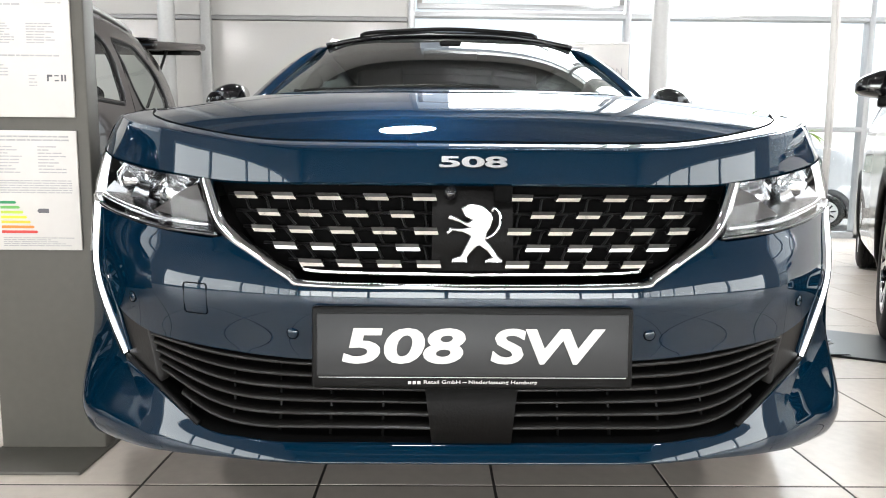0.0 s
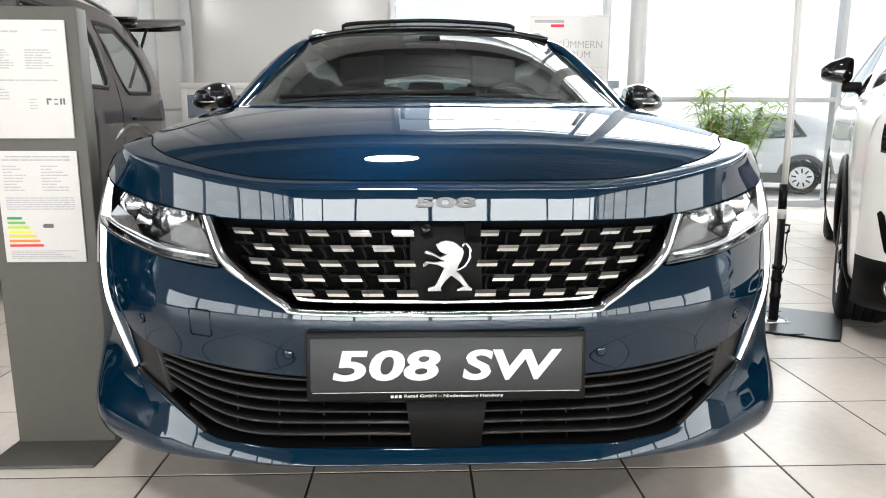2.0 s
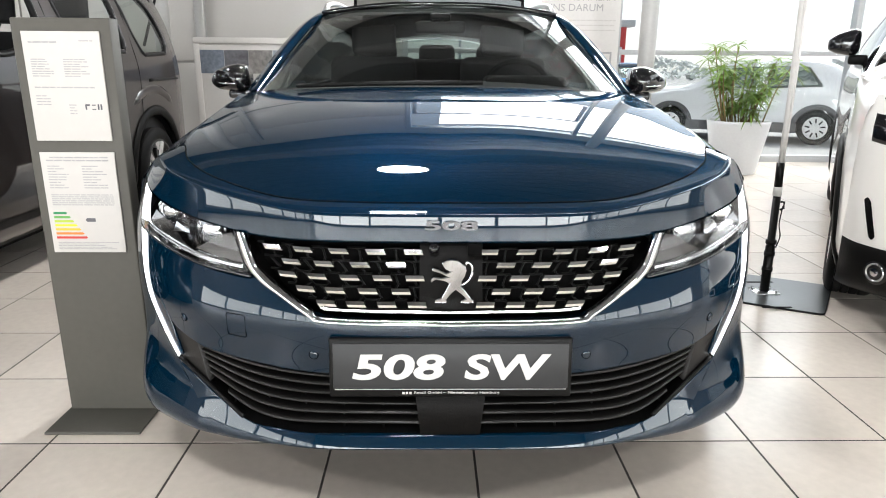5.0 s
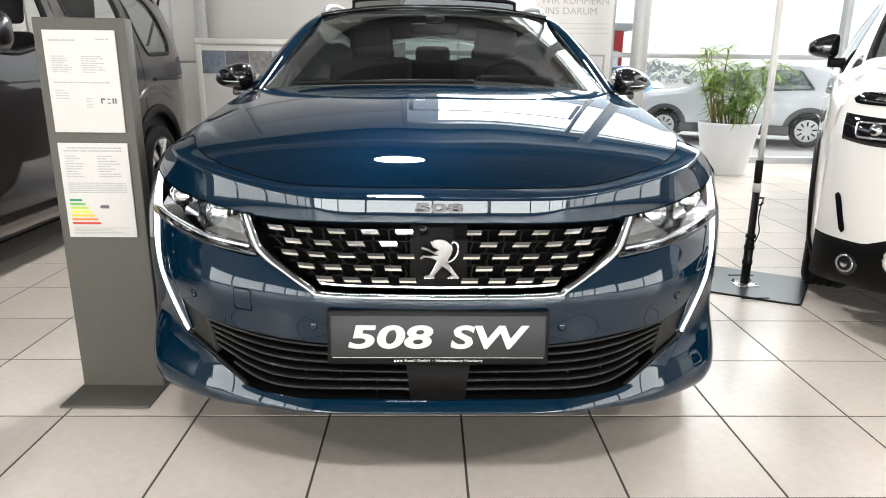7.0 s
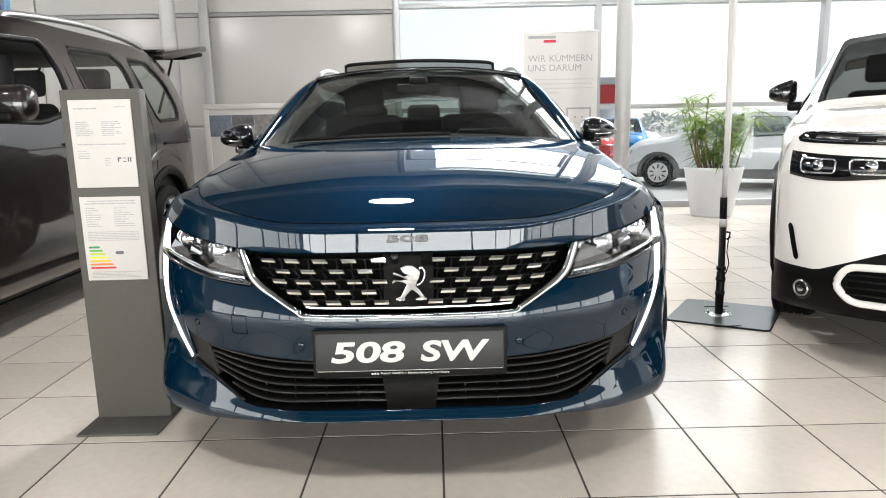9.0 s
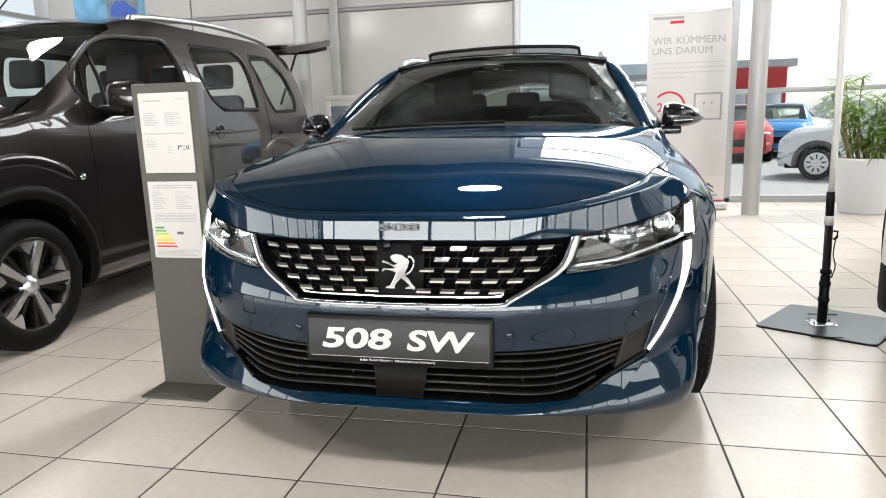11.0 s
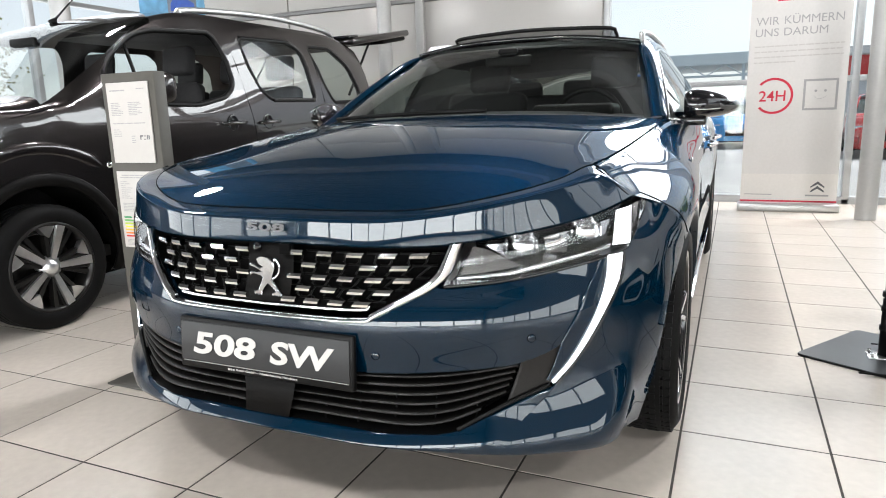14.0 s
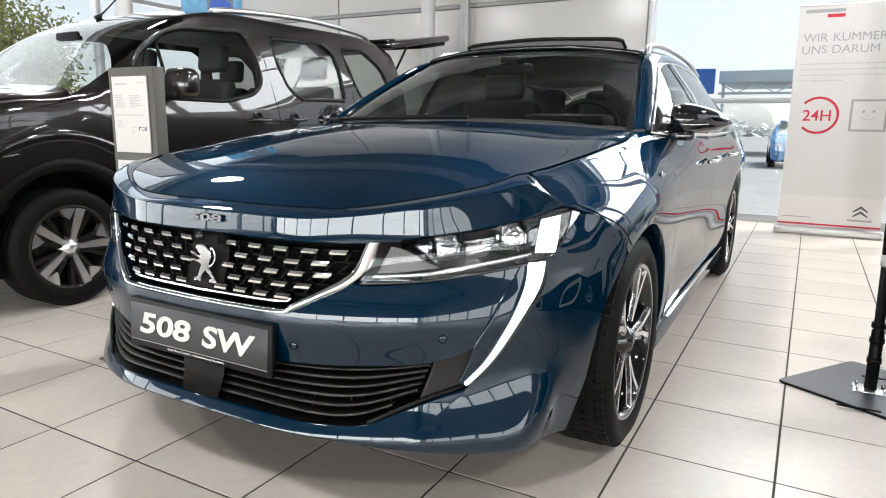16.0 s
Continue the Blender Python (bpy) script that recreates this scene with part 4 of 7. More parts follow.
# show plate
plate = part("show_plate", moved(box(-0.2625, 0.2625, -0.014, 0.004, -0.0675, 0.0675, 0.006, 3), pose(0, -0.002, 0.463, -4.5)), M_BLACK, bumper, "grey show plate with white lettering")
part("plate_sheet", moved(box(-0.253, 0.253, -0.0175, -0.013, -0.046, 0.056, 0.0015), pose(0, -0.002, 0.463, -4.5)), M_PLATE, plate)
for txt, xx in (("508", -0.112), ("SW", 0.122)):
    bm = letters(txt, 0.0585, 0.0012, 0.03, 0.13, 1.0)
    xs = [v.co.x for v in bm.verts]
    k = (0.200 if txt == "508" else 0.186) / (max(xs) - min(xs))
    for v in bm.verts:
        v.co.x *= k
    part("lettering", moved(bm, pose(xx, -0.0200, 0.4685, -4.5)), M_LETTER, plate, smooth=False)
part("plate_line", moved(box(-0.25, 0.25, -0.0165, -0.013, -0.0485, -0.0475), pose(0, -0.002, 0.463, -4.5)), M_LETTER, plate, smooth=False)
bars = moved(letters("Retail GmbH – Niederlassung Hamburg", 0.0072, 0.0006, 0.015), pose(0.013, -0.0145, -0.0565))
co = [v.co.x for v in bars.verts]
for v in bars.verts:
    v.co.x = 0.013 + (v.co.x - 0.013) * 0.185 / (max(co) - min(co))
for x in (-0.105, -0.0975, -0.0900):
    box(x, x + 0.0052, -0.0151, -0.0145, -0.0592, -0.0542, bm=bars)
part("small_print", moved(bars, pose(0, -0.002, 0.463, -4.5)), M_LETTER, plate, smooth=False)
part("plate_carrier", box(-0.24, 0.24, 0.0, 0.05, 0.41, 0.52, 0.01), M_BLACK, plate)

# lower intake
IN_TOP = [(0, 0.434), (0.3, 0.435), (0.45, 0.438), (0.606, 0.450), (0.70, 0.492)]
IN_LOW = [(0, 0.297), (0.3, 0.293), (0.472, 0.296), (0.577, 0.345), (0.668, 0.378)]
a, b = even(IN_LOW, 30), even(IN_TOP, 30)
# near-black back sheet: the intake's inner shade is put into its colour
intake = part("lower_intake", skin(np.array([shell(a[:, 0], a[:, 1], -0.075), shell(b[:, 0], b[:, 1], -0.075)]), mirror=True), M_VOID, car, "lower air intake, near-black sheet as its shaded depth")
part("intake_bed", skin(np.array([shell(a[:, 0], a[:, 1] + 0.001, -0.0), shell(a[:, 0], a[:, 1] + 0.012, -0.075)]), mirror=True), M_BLACK, intake)


def fin():
    g = face([(0.577, 0.352), (0.62, 0.368), (0.664, 0.386)], [(0.606, 0.448), (0.655, 0.467), (0.700, 0.492)], 12, 10, -0.008)
    return skin(np.concatenate([g[:, :1] + np.array([-0.012, 0.06, 0]), g], 1))


both("intake_fin", fin, M_FIN, intake, "matt black intake end trim")
both("intake_edge", lambda: tube(shell(*even([(0.48, 0.302), (0.577, 0.352), (0.664, 0.386)], 16).T, 0.0), 0.006, 6), M_BLACK, intake)
for f in (0.10, 0.25, 0.40, 0.55, 0.70, 0.85):
    end = float(np.interp(f, [0, 0.7, 1], [0.604, 0.575, 0.475]))
    x = np.concatenate([np.linspace(-end, -0.05, 24), np.linspace(0.05, end, 24)])
    zt = table([(0, 0.434), (0.3, 0.435), (0.45, 0.438), (0.606, 0.450)], np.abs(x))
    zb = table([(0, 0.297), (0.3, 0.294), (0.47, 0.300), (0.577, 0.348), (0.61, 0.36)], np.abs(x))
    z = zt + (zb - zt) * f
    g = []
    for dz, o in ((0.0065, -0.05), (0.006, -0.014), (0.0035, -0.007), (-0.001, -0.006), (-0.0045, -0.016), (-0.0055, -0.05)):
        g.append(shell(np.abs(x), z + dz, o) * np.array([0, 1, 1]) + x[:, None] * np.array([1, 0, 0]))
    part("slat", skin(np.array(g), flip=True), M_SLAT, intake)
part("radar_cover", skin(np.array([shell(np.abs(np.linspace(-w, w, 7)), np.full(7, z), o) * np.array([0, 1, 1]) + np.linspace(-w, w, 7)[:, None] * np.array([1, 0, 0]) for z, o, w in ((0.298, -0.05, 0.066), (0.302, 0.004, 0.066), (0.36, 0.006, 0.074), (0.415, 0.006, 0.082), (0.43, -0.04, 0.084))]), flip=True), M_BLACK2, intake, "smooth dark radar cover")
for x in (0.15, 0.24, 0.33, 0.42, 0.51):
    for side in (1, -1):
        p = shell(np.full(4, x), np.linspace(0.30, 0.44, 4), -0.03) * np.array([side, 1, 1])
        part("intake_strut", tube(p, 0.003, 5), M_BLACK, intake)

# parking sensors and tow cover
for s, z in ((0.30, 0.479), (0.632, 0.511)):
    for side in (1, -1):
        c = shell(np.array(s), np.array(z))
        n = shell(np.array(s + 0.01), np.array(z)) - shell(np.array(s - 0.01), np.array(z))
        yaw = math.degrees(math.atan2(n[1], n[0]))
        part("parking_sensor", moved(lathe([(0.0, -0.0015), (0.0085, -0.0013), (0.0092, -0.0006), (0.0095, 0.003)], 28), pose(side * c[0], c[1] - 0.0005, z, 0, 0, 90 + side * yaw)), M_BLUE, bumper)
        part("sensor_ring", moved(lathe([(0.0093, 0.002), (0.0096, -0.0011), (0.0106, -0.0011), (0.011, 0.002)], 28), pose(side * c[0], c[1] - 0.0005, z, 0, 0, 90 + side * yaw)), M_VOID, bumper)
sq = rounded([(0.458, 0.499), (0.505, 0.499), (0.505, 0.553), (0.458, 0.553)], 0.006)
p = shell(np.array([q[0] for q in sq + sq[:1]]), np.array([q[1] for q in sq + sq[:1]]), 0.0006) * np.array([-1, 1, 1])
part("tow_cover_joint", tube(p, 0.0011, 5, cap=False), M_VOID, bumper)
seam = even([tuple(q) for q in (top3 + gap)], 60)
part("bonnet_joint", skin(np.array([seam + np.array([0, 0.002, -0.010]), seam + np.array([0, 0.02, -0.012])]), mirror=True), M_VOID, bumper)

line = np.concatenate([(seam * np.array([-1, 1, 1]))[::-1], seam[1:]])
part("joint_line", tube(line + np.array([0, 0.0018, 0.0006]), 0.0019, 6), M_VOID, bumper)

# headlamps
M_LAMP_BOWL = mat("dark_chromed_lamp_bowl", (0.15, 0.15, 0.153), 0.10, 1.0, vary=0.05)
M_LAMP_PANEL = mat("grey_brown_lamp_panel", (0.035, 0.032, 0.03), 0.3, 0.3, vary=0.05)
HL_LOW = [(0.445, 0.636), (0.573, 0.645), (0.70, 0.663), (0.80, 0.681), (0.838, 0.692)]
HL_TOP = [(0.487, 0.734), (0.60, 0.748), (0.73, 0.771), (0.82, 0.790), (0.888, 0.806), (0.945, 0.799)]


def lamp_bowl():
    a, b = even(HL_LOW, 30), even(HL_TOP, 30)
    g = []
    for f, o in ((0, 0.0), (0.05, -0.05), (0.3, -0.115), (0.7, -0.115), (0.94, -0.05), (1, 0.0)):
        q = a + (b - a) * f
        g.append(shell(q[:, 0], q[:, 1], o))
    g = np.array(g)
    return skin(g)


def lamp_side(k):
    a, b = np.array((HL_LOW[0], HL_LOW[-1])[k]), np.array((HL_TOP[0], HL_TOP[-1])[k])
    q = a + (b - a) * np.linspace(0, 1, 8)[:, None]
    return skin(np.array([shell(q[:, 0], q[:, 1], 0.0), shell(q[:, 0], q[:, 1], -0.12)]))


lamps = both("headlamp", lamp_bowl, M_LAMP_BOWL, car, "smoked headlamp with two projector lenses", 14)
both("lamp_wall", lambda: lamp_side(0), M_LAMP_DARK, lamps)
both("lamp_wall", lambda: lamp_side(1), M_LAMP_DARK, lamps)
covers = both("lens_cover", lambda: skin(face(HL_LOW, HL_TOP, 36, 12, 0.002, 0.006)), M_CLEAR, lamps, "clear lens cover")
for ob in covers:
    ob.visible_shadow = False
M_STRIP = mat("silvered_lamp_strip", (0.85, 0.85, 0.86), 0.22, 1.0, vary=0.04)
both("lamp_strip", lambda: skin(band([(0.470, 0.653), (0.573, 0.661), (0.63, 0.673), (0.69, 0.684), (0.79, 0.702)], [(0.467, 0.650), (0.573, 0.656), (0.63, 0.664), (0.69, 0.676), (0.79, 0.695)], 40, -0.006, -0.03)), M_STRIP, lamps, "silvered strip along the lamp's lower edge")
both("running_light", lambda: skin(band([(0.797, 0.701), (0.808, 0.74), (0.821, 0.779)], [(0.841, 0.698), (0.854, 0.74), (0.869, 0.785)], 16, -0.006, -0.03)), M_DRL, lamps, "lit white running light")
both("outer_reflector", lambda: skin(np.array([shell(*even([(0.843, 0.699), (0.858, 0.74), (0.872, 0.786)], 12).T, o) for o in (-0.03, -0.012)] + [shell(*even([(0.862, 0.708), (0.882, 0.748), (0.902, 0.793)], 12).T, -0.02), shell(*even([(0.866, 0.710), (0.886, 0.748), (0.906, 0.794)], 12).T, -0.010), shell(*even([(0.872, 0.716), (0.905, 0.760), (0.936, 0.799)], 12).T, -0.006)])), M_LAMP_IN, lamps, "silvered outer reflector behind clear glass", 20)


LENS_AT = {0.600: (0.579, 0.262, 0.702), 0.708: (0.712, 0.362, 0.727)}


def projector(s, z, r):
    c = LENS_AT[s]
    bm = lathe([(r * 0.86, 0.006), (r * 0.94, -0.002), (r, 0.0), (r * 1.08, 0.03), (r * 1.1, 0.06)], 8)
    return moved(moved(bm, pose(0, 0, 0, 22.5)), pose(c[0], c[1], c[2], 0, 0, 90 + 16))


def lens_ball(s, z, r):
    c = LENS_AT[s]
    bm = lathe([(0.0, -0.016), (r * 0.3, -0.0145), (r * 0.58, -0.010), (r * 0.80, -0.002), (r * 0.90, 0.008)], 32)
    return moved(moved(bm, pose(0, 0, 0, 22.5)), pose(c[0], c[1], c[2], 0, 0, 90 + 16))


def lamp_wing(s, z):
    """Bright strip that runs outwards from a projector."""
    q = even([(s + 0.038, z - 0.028), (s + 0.06, z - 0.022), (s + 0.085, z - 0.014)], 8)
    p = even([(s + 0.036, z + 0.03), (s + 0.055, z + 0.03), (s + 0.07, z + 0.034)], 8)
    return skin(np.array([shell(q[:, 0], q[:, 1], -0.03), shell(q[:, 0], q[:, 1] + 0.02, -0.055), shell(p[:, 0], p[:, 1] - 0.012, -0.055), shell(p[:, 0], p[:, 1], -0.03)]))


M_BALL = mat("lens_glass_body", (0.55, 0.55, 0.56), 0.06, 1.0, 1.0, vary=0.5, grain=70, bump=1.0, bump_size=75)
for s, z, r in ((0.600, 0.704, 0.044), (0.708, 0.727, 0.041)):
    both("projector_ring", lambda s=s, z=z, r=r: projector(s, z, r), M_CHROME, lamps, "faceted reflector ring", 20)
    both("projector_lens", lambda s=s, z=z, r=r: lens_ball(s, z, r), M_BALL, lamps, "mottled clear glass lens")
    if s < 0.65:
        both("lamp_wing", lambda s=s, z=z: lamp_wing(s, z), M_LAMP_IN, lamps)
both("lamp_shelf", lambda: skin(np.array([shell(*even([(0.60, 0.665), (0.70, 0.684), (0.78, 0.704)], 14).T, -0.012), shell(*even([(0.60, 0.685), (0.70, 0.705), (0.78, 0.725)], 14).T, -0.05)])), M_LAMP_BOWL, lamps)
both("lamp_baffle", lambda: skin(face([(0.472, 0.657), (0.53, 0.662), (0.60, 0.672)], [(0.497, 0.722), (0.53, 0.712), (0.565, 0.69)], 10, 4, -0.02)), M_LAMP_PANEL, lamps, "grey-brown lamp panel")
both("lamp_gasket", lambda: tube(shell(*even(HL_LOW, 40).T, -0.002), 0.005, 6), M_GLOSS, lamps)
FANG_IN = [(0.784, 0.680), (0.781, 0.615), (0.765, 0.552), (0.736, 0.490), (0.706, 0.440), (0.669, 0.396)]
FANG_OUT = [(0.823, 0.680), (0.812, 0.612), (0.782, 0.545), (0.746, 0.480), (0.712, 0.430), (0.674, 0.388)]
both("fang_light", lambda: skin(band(FANG_IN, FANG_OUT, 40, 0.006, -0.01)), M_DRL, lamps, "lit white fang-shaped running light")
both("fang_frame", lambda: skin(band([(p[0] - f, p[1] + 0.002) for p, f in zip(FANG_IN, (0.014, 0.038, 0.044, 0.044, 0.030, 0.012))], [(p[0] + 0.001, p[1]) for p in FANG_IN], 40, 0.0015, -0.01)), M_BLUE, lamps)
both("fang_trim", lambda: skin(band([(p[0] + 0.001, p[1]) for p in FANG_OUT], [(p[0] + 0.008, p[1] - 0.003) for p in FANG_OUT], 40, 0.006, -0.01)), M_GLOSS, lamps)

both("fender_joint", lambda: tube(spline([(0.718, 0.4435, 0.8803), (0.741, 0.4225, 0.868), (0.758, 0.4165, 0.855), (0.772, 0.4195, 0.842), (0.786, 0.4315, 0.827), (0.800, 0.446, 0.8118)], 24), 0.0014, 5), M_VOID, bumper)
both("bumper_joint", lambda: tube([(float(flank(y, z)) + 0.0002, y, z) for y, z in even([(0.505, 0.812), (0.58, 0.778), (0.66, 0.738), (0.735, 0.675)], 20)], 0.0017, 5), M_VOID, bumper)
# unseen dark sheet added below the car to keep light off the floor
part("under_blocker", skin(np.array([[(x * w, y, z) for x in np.linspace(-1, 1, 7)] for y, z, w in ((0.10, 0.236, 0.30), (0.20, 0.215, 0.42), (0.40, 0.185, 0.58), (0.60, 0.175, 0.66), (1.30, 0.165, 0.66), (1.34, 0.165, 0.80), (3.30, 0.165, 0.80), (3.34, 0.165, 0.60), (4.5, 0.22, 0.60))])), M_VOID, car)
both("fender_badge", lambda: moved(prism(rounded([(-0.045, -0.012), (0.03, -0.012), (0.045, 0.012), (-0.03, 0.012)], 0.004), 0.004), pose(float(flank(1.23, 0.84)) + 0.001, 1.23, 0.84, 0, 8, 90)), M_CHROME, car, "small chrome badge on the fender")

# wheels


def wheel(name, parent, c, spokes, r_tyre, r_rim, wide, out=1, dark=M_GLOSS, bright=M_SATIN, width_k=1.0, twin=True, tag="two-tone alloy wheel", tread=False, face_k=0.75, lip_mat=None):
    """Wheel at c with its outer face towards out * x: tyre, rim, spokes, hub and disc."""
    w = part(name, bmesh.new(), M_RUBBER, parent, tag)
    h = wide / 2
    prof = [(r_rim - 0.012, -h * 0.8), (r_rim + 0.012, -h * 0.95), ((r_rim + r_tyre) / 2, -h), (r_tyre - 0.018, -h * 0.9), (r_tyre - 0.004, -h * 0.72)]
    for g in (-0.5, -0.17, 0.17, 0.5):
        prof += [(r_tyre, h * (g - 0.13)), (r_tyre, h * (g + 0.11)), (r_tyre - 0.008, h * (g + 0.12)), (r_tyre - 0.008, h * (g + 0.16))]
    prof += [(r_tyre, h * 0.68), (r_tyre - 0.004, h * 0.76), (r_tyre - 0.018, h * 0.9), ((r_rim + r_tyre) / 2 + 0.005, h), (r_rim + 0.012, h * 0.95), (r_rim - 0.004, h * 0.82)]
    bm = lathe([(r, out * a) for r, a in prof], 72)
    m = pose(*c)
    tyre = part("tyre", moved(bm, m), M_RUBBER, w)
    sharp(tyre, 40)
    if tread:
        blocks = bmesh.new()
        for k in range(68):
            for a0, skew in ((-0.70, 0.2), (-0.36, -0.2), (0.02, 0.2), (0.37, -0.2), (0.70, 0.2)):
                q = box(h * (a0 - 0.13), h * (a0 + 0.13), -0.0105, 0.0105, r_tyre - 0.012, r_tyre + (0.0015 if abs(a0) < 0.6 else -0.001))
                merge(blocks, moved(q, pose(c[0], c[1], c[2], 360 * (k + skew) / 68)))
        part("tread", blocks, M_RUBBER, w, "", False)["kind"] = "stuff"
    part("rim", moved(lathe([(r_rim + 0.006, out * h * 0.86), (r_rim - 0.004, out * h * 0.90), (r_rim - 0.014, out * h * 0.84), (r_rim - 0.022, out * h * 0.5), (r_rim - 0.05, out * -h * 0.5), (r_rim - 0.02, out * -h * 0.85)], 64), m), dark, w)
    part("rim_lip", moved(lathe([(r_rim + 0.004, out * h * 0.88), (r_rim - 0.002, out * h * 0.93), (r_rim - 0.012, out * h * 0.90), (r_rim - 0.014, out * h * 0.85)], 64), m), lip_mat or bright, w)
    part("brake_disc", moved(lathe([(0.0, out * 0.005), (r_rim * 0.55, out * 0.005), (r_rim * 0.72, 0.0), (r_rim * 0.72, out * -0.02), (0.0, out * -0.02)], 40), m), M_LAMP_DARK, w)
    for k in range(spokes):
        a = 2 * math.pi * k / spokes
        for lean in ((-1, 1) if twin else (0,)):
            for mtl, z0, wk, nm in ((dark, 0.0, 1.35, "spoke_back"), (bright, 0.012, face_k, "spoke")):
                bm = bmesh.new()
                r0, r1 = (0.062 if tread else 0.045), r_rim - 0.012
                q = []
                for r, spread, wd in ((r0, 0.10, 0.016), ((r0 + r1) / 2, 0.13, 0.021), (r1, 0.17, 0.026)):
                    q.append((r, lean * spread * r / r1 * 1.15 * (1 if spokes < 6 else 0.8), wd * wk * width_k))
                x0 = out * (h * 0.62 + z0)
                vs = []
                for r, ang, wd in q:
                    cy, cz = r * math.cos(a + ang), r * math.sin(a + ang)
                    ty, tz = -math.sin(a + ang), math.cos(a + ang)
                    xo = x0 + out * 0.02 * (r / r1)
                    vs.append([bm.verts.new((xo + dx, cy + ty * sd * wd * kk, cz + tz * sd * wd * kk)) for dx, sd, kk in ((-out * 0.03, -1, 1), (0, -1, 0.8), (0, 1, 0.8), (-out * 0.03, 1, 1))])
                for i in range(2):
                    for j in range(4):
                        bm.faces.new([vs[i][j], vs[i][(j + 1) % 4], vs[i + 1][(j + 1) % 4], vs[i + 1][j]])
                bm.faces.new(vs[0])
                bm.faces.new(vs[2])
                bmesh.ops.recalc_face_normals(bm, faces=bm.faces)
                part(nm, moved(bm, m), mtl, w, smooth=False)
    part("hub_cap", moved(lathe([(0.0, out * h * 0.88), (0.026, out * h * 0.87), (0.032, out * h * 0.78), (0.062, out * h * 0.62), (0.062, out * h * 0.3)], 24), m), dark if tread else bright, w)
    return w


for ax in (AXLE_F, AXLE_R):
    for side in (1, -1):
        wheel("wheel", car, (side * 0.808, ax, HUB), 5, 0.335, 0.248, 0.235, side, M_GLOSS, M_CUT, 0.8, True, tread=ax == AXLE_F, face_k=0.55, lip_mat=M_GLOSS)

# cabin
part("dashboard", skin(loft([[(0, 1.30, 0.99), (0.4, 1.36, 0.985), (0.70, 1.52, 0.97)], [(0, 1.62, 1.03), (0.4, 1.64, 1.02), (0.74, 1.72, 0.985)], [(0, 1.86, 0.98), (0.4, 1.86, 0.97), (0.76, 1.88, 0.95)], [(0, 1.90, 0.70), (0.4, 1.90, 0.70), (0.76, 1.90, 0.70)]], 16, 20), mirror=True), M_FABRIC, car)
part("instrument_hood", box(0.20, 0.56, 1.66, 1.88, 0.99, 1.055, 0.025, 3), M_BLACK2, car)
part("cabin_floor", box(-0.84, 0.84, 1.3, 4.6, 0.30, 0.36), M_FABRIC, car)
part("cabin_shelf", box(-0.80, 0.80, 3.75, 4.62, 0.36, 0.93, 0.02), M_FABRIC, car)
both("door_lining", lambda: skin(np.array([[(0.84, y, z) for y in (1.45, 3.4, 4.6)] for z in (0.36, 0.94)])), M_FABRIC, car)
steer = lathe([(0.165 + 0.014 * math.cos(w), 0.014 * math.sin(w)) for w in np.linspace(0, 2 * math.pi, 9)], 40, "z")
part("steering_wheel", moved(steer, pose(0.38, 1.98, 0.97, 68)), M_BLACK, car)


def seat(x, y, name, wide=0.25):
    s = part(name, box(x - wide, x + wide, y, y + 0.5, 0.42, 0.60, 0.05, 3), M_FABRIC, car)
    part("seat_back", moved(box(-wide, wide, -0.06, 0.08, 0, 0.62, 0.05, 3), pose(x, y + 0.50, 0.55, -16)), M_FABRIC, s)
    for hx in ((x,) if wide < 0.4 else (x - 0.42, x, x + 0.42)):
        part("headrest", moved(box(-0.13, 0.13, -0.05, 0.05, 0, 0.19, 0.04, 3), pose(hx, y + 0.70, 1.155 if wide < 0.4 else 1.06, -10)), M_FABRIC, s)
    return s


seat(-0.38, 2.05, "front_seat")
seat(0.38, 2.05, "front_seat")
seat(0.0, 2.95, "rear_bench", 0.66)
part("roof_lining", skin(np.array([[(x, y, z) for x, z in ((-0.57, 1.30), (0, 1.358), (0.57, 1.30))] for y in (2.2, 4.4)])), M_FABRIC2, car)
part("inner_mirror", box(-0.12, 0.12, 1.95, 1.98, 1.245, 1.300, 0.015, 3), M_BLACK, car)
part("mirror_mount", box(-0.05, 0.05, 1.94, 2.06, 1.295, 1.335, 0.015, 3), M_BLACK, car)

# ---- vehicles built from cross-sections ----


def section_at(v, y):
    """Half cross-section of a vehicle at y, from the sill up and over to the middle of the roof."""
    w, wt, top, belt = (float(table(v[k], y)) for k in ("w", "wt", "top", "belt"))
    belt = min(belt, top - 0.05)
    sill = v["sill"]
    m = (w + wt) / 2
    return np.array([(w - 0.10, sill - 0.02), (w - 0.02, sill + 0.06), (w - 0.004, sill + 0.26), (w, belt - 0.28), (w - 0.006, belt - 0.12), (w - 0.025, belt), (m + 0.015 if top - belt > 0.1 else wt + 0.03, (belt + top) / 2 - 0.02), (wt + 0.012, top - 0.045), (wt - 0.05, top - 0.006), (wt * 0.62, top + 0.012), (wt * 0.3, top + 0.022), (0.0, top + 0.025)])


def flank_x(v, y, z):
    """Half width at a height on the side of a vehicle."""
    s = section_at(v, y)[:8]
    return float(np.interp(z, s[:, 1], s[:, 0]))


def vehicle_skin(v, ys, sub=3):
    rows = []
    for y in ys:
        q = spline(section_at(v, y), 11 * sub + 1)
        rows.append(np.stack([q[:, 0], np.full(len(q), y), q[:, 1]], 1))
    return np.array(rows)


def circle_poly(y, z, r, n=26, floor=0.05):
    pts = [(y - r * math.cos(a), z + r * math.sin(a)) for a in np.linspace(-0.25, math.pi + 0.25, n)]
    return pts + [(pts[-1][0], floor), (pts[0][0], floor)]


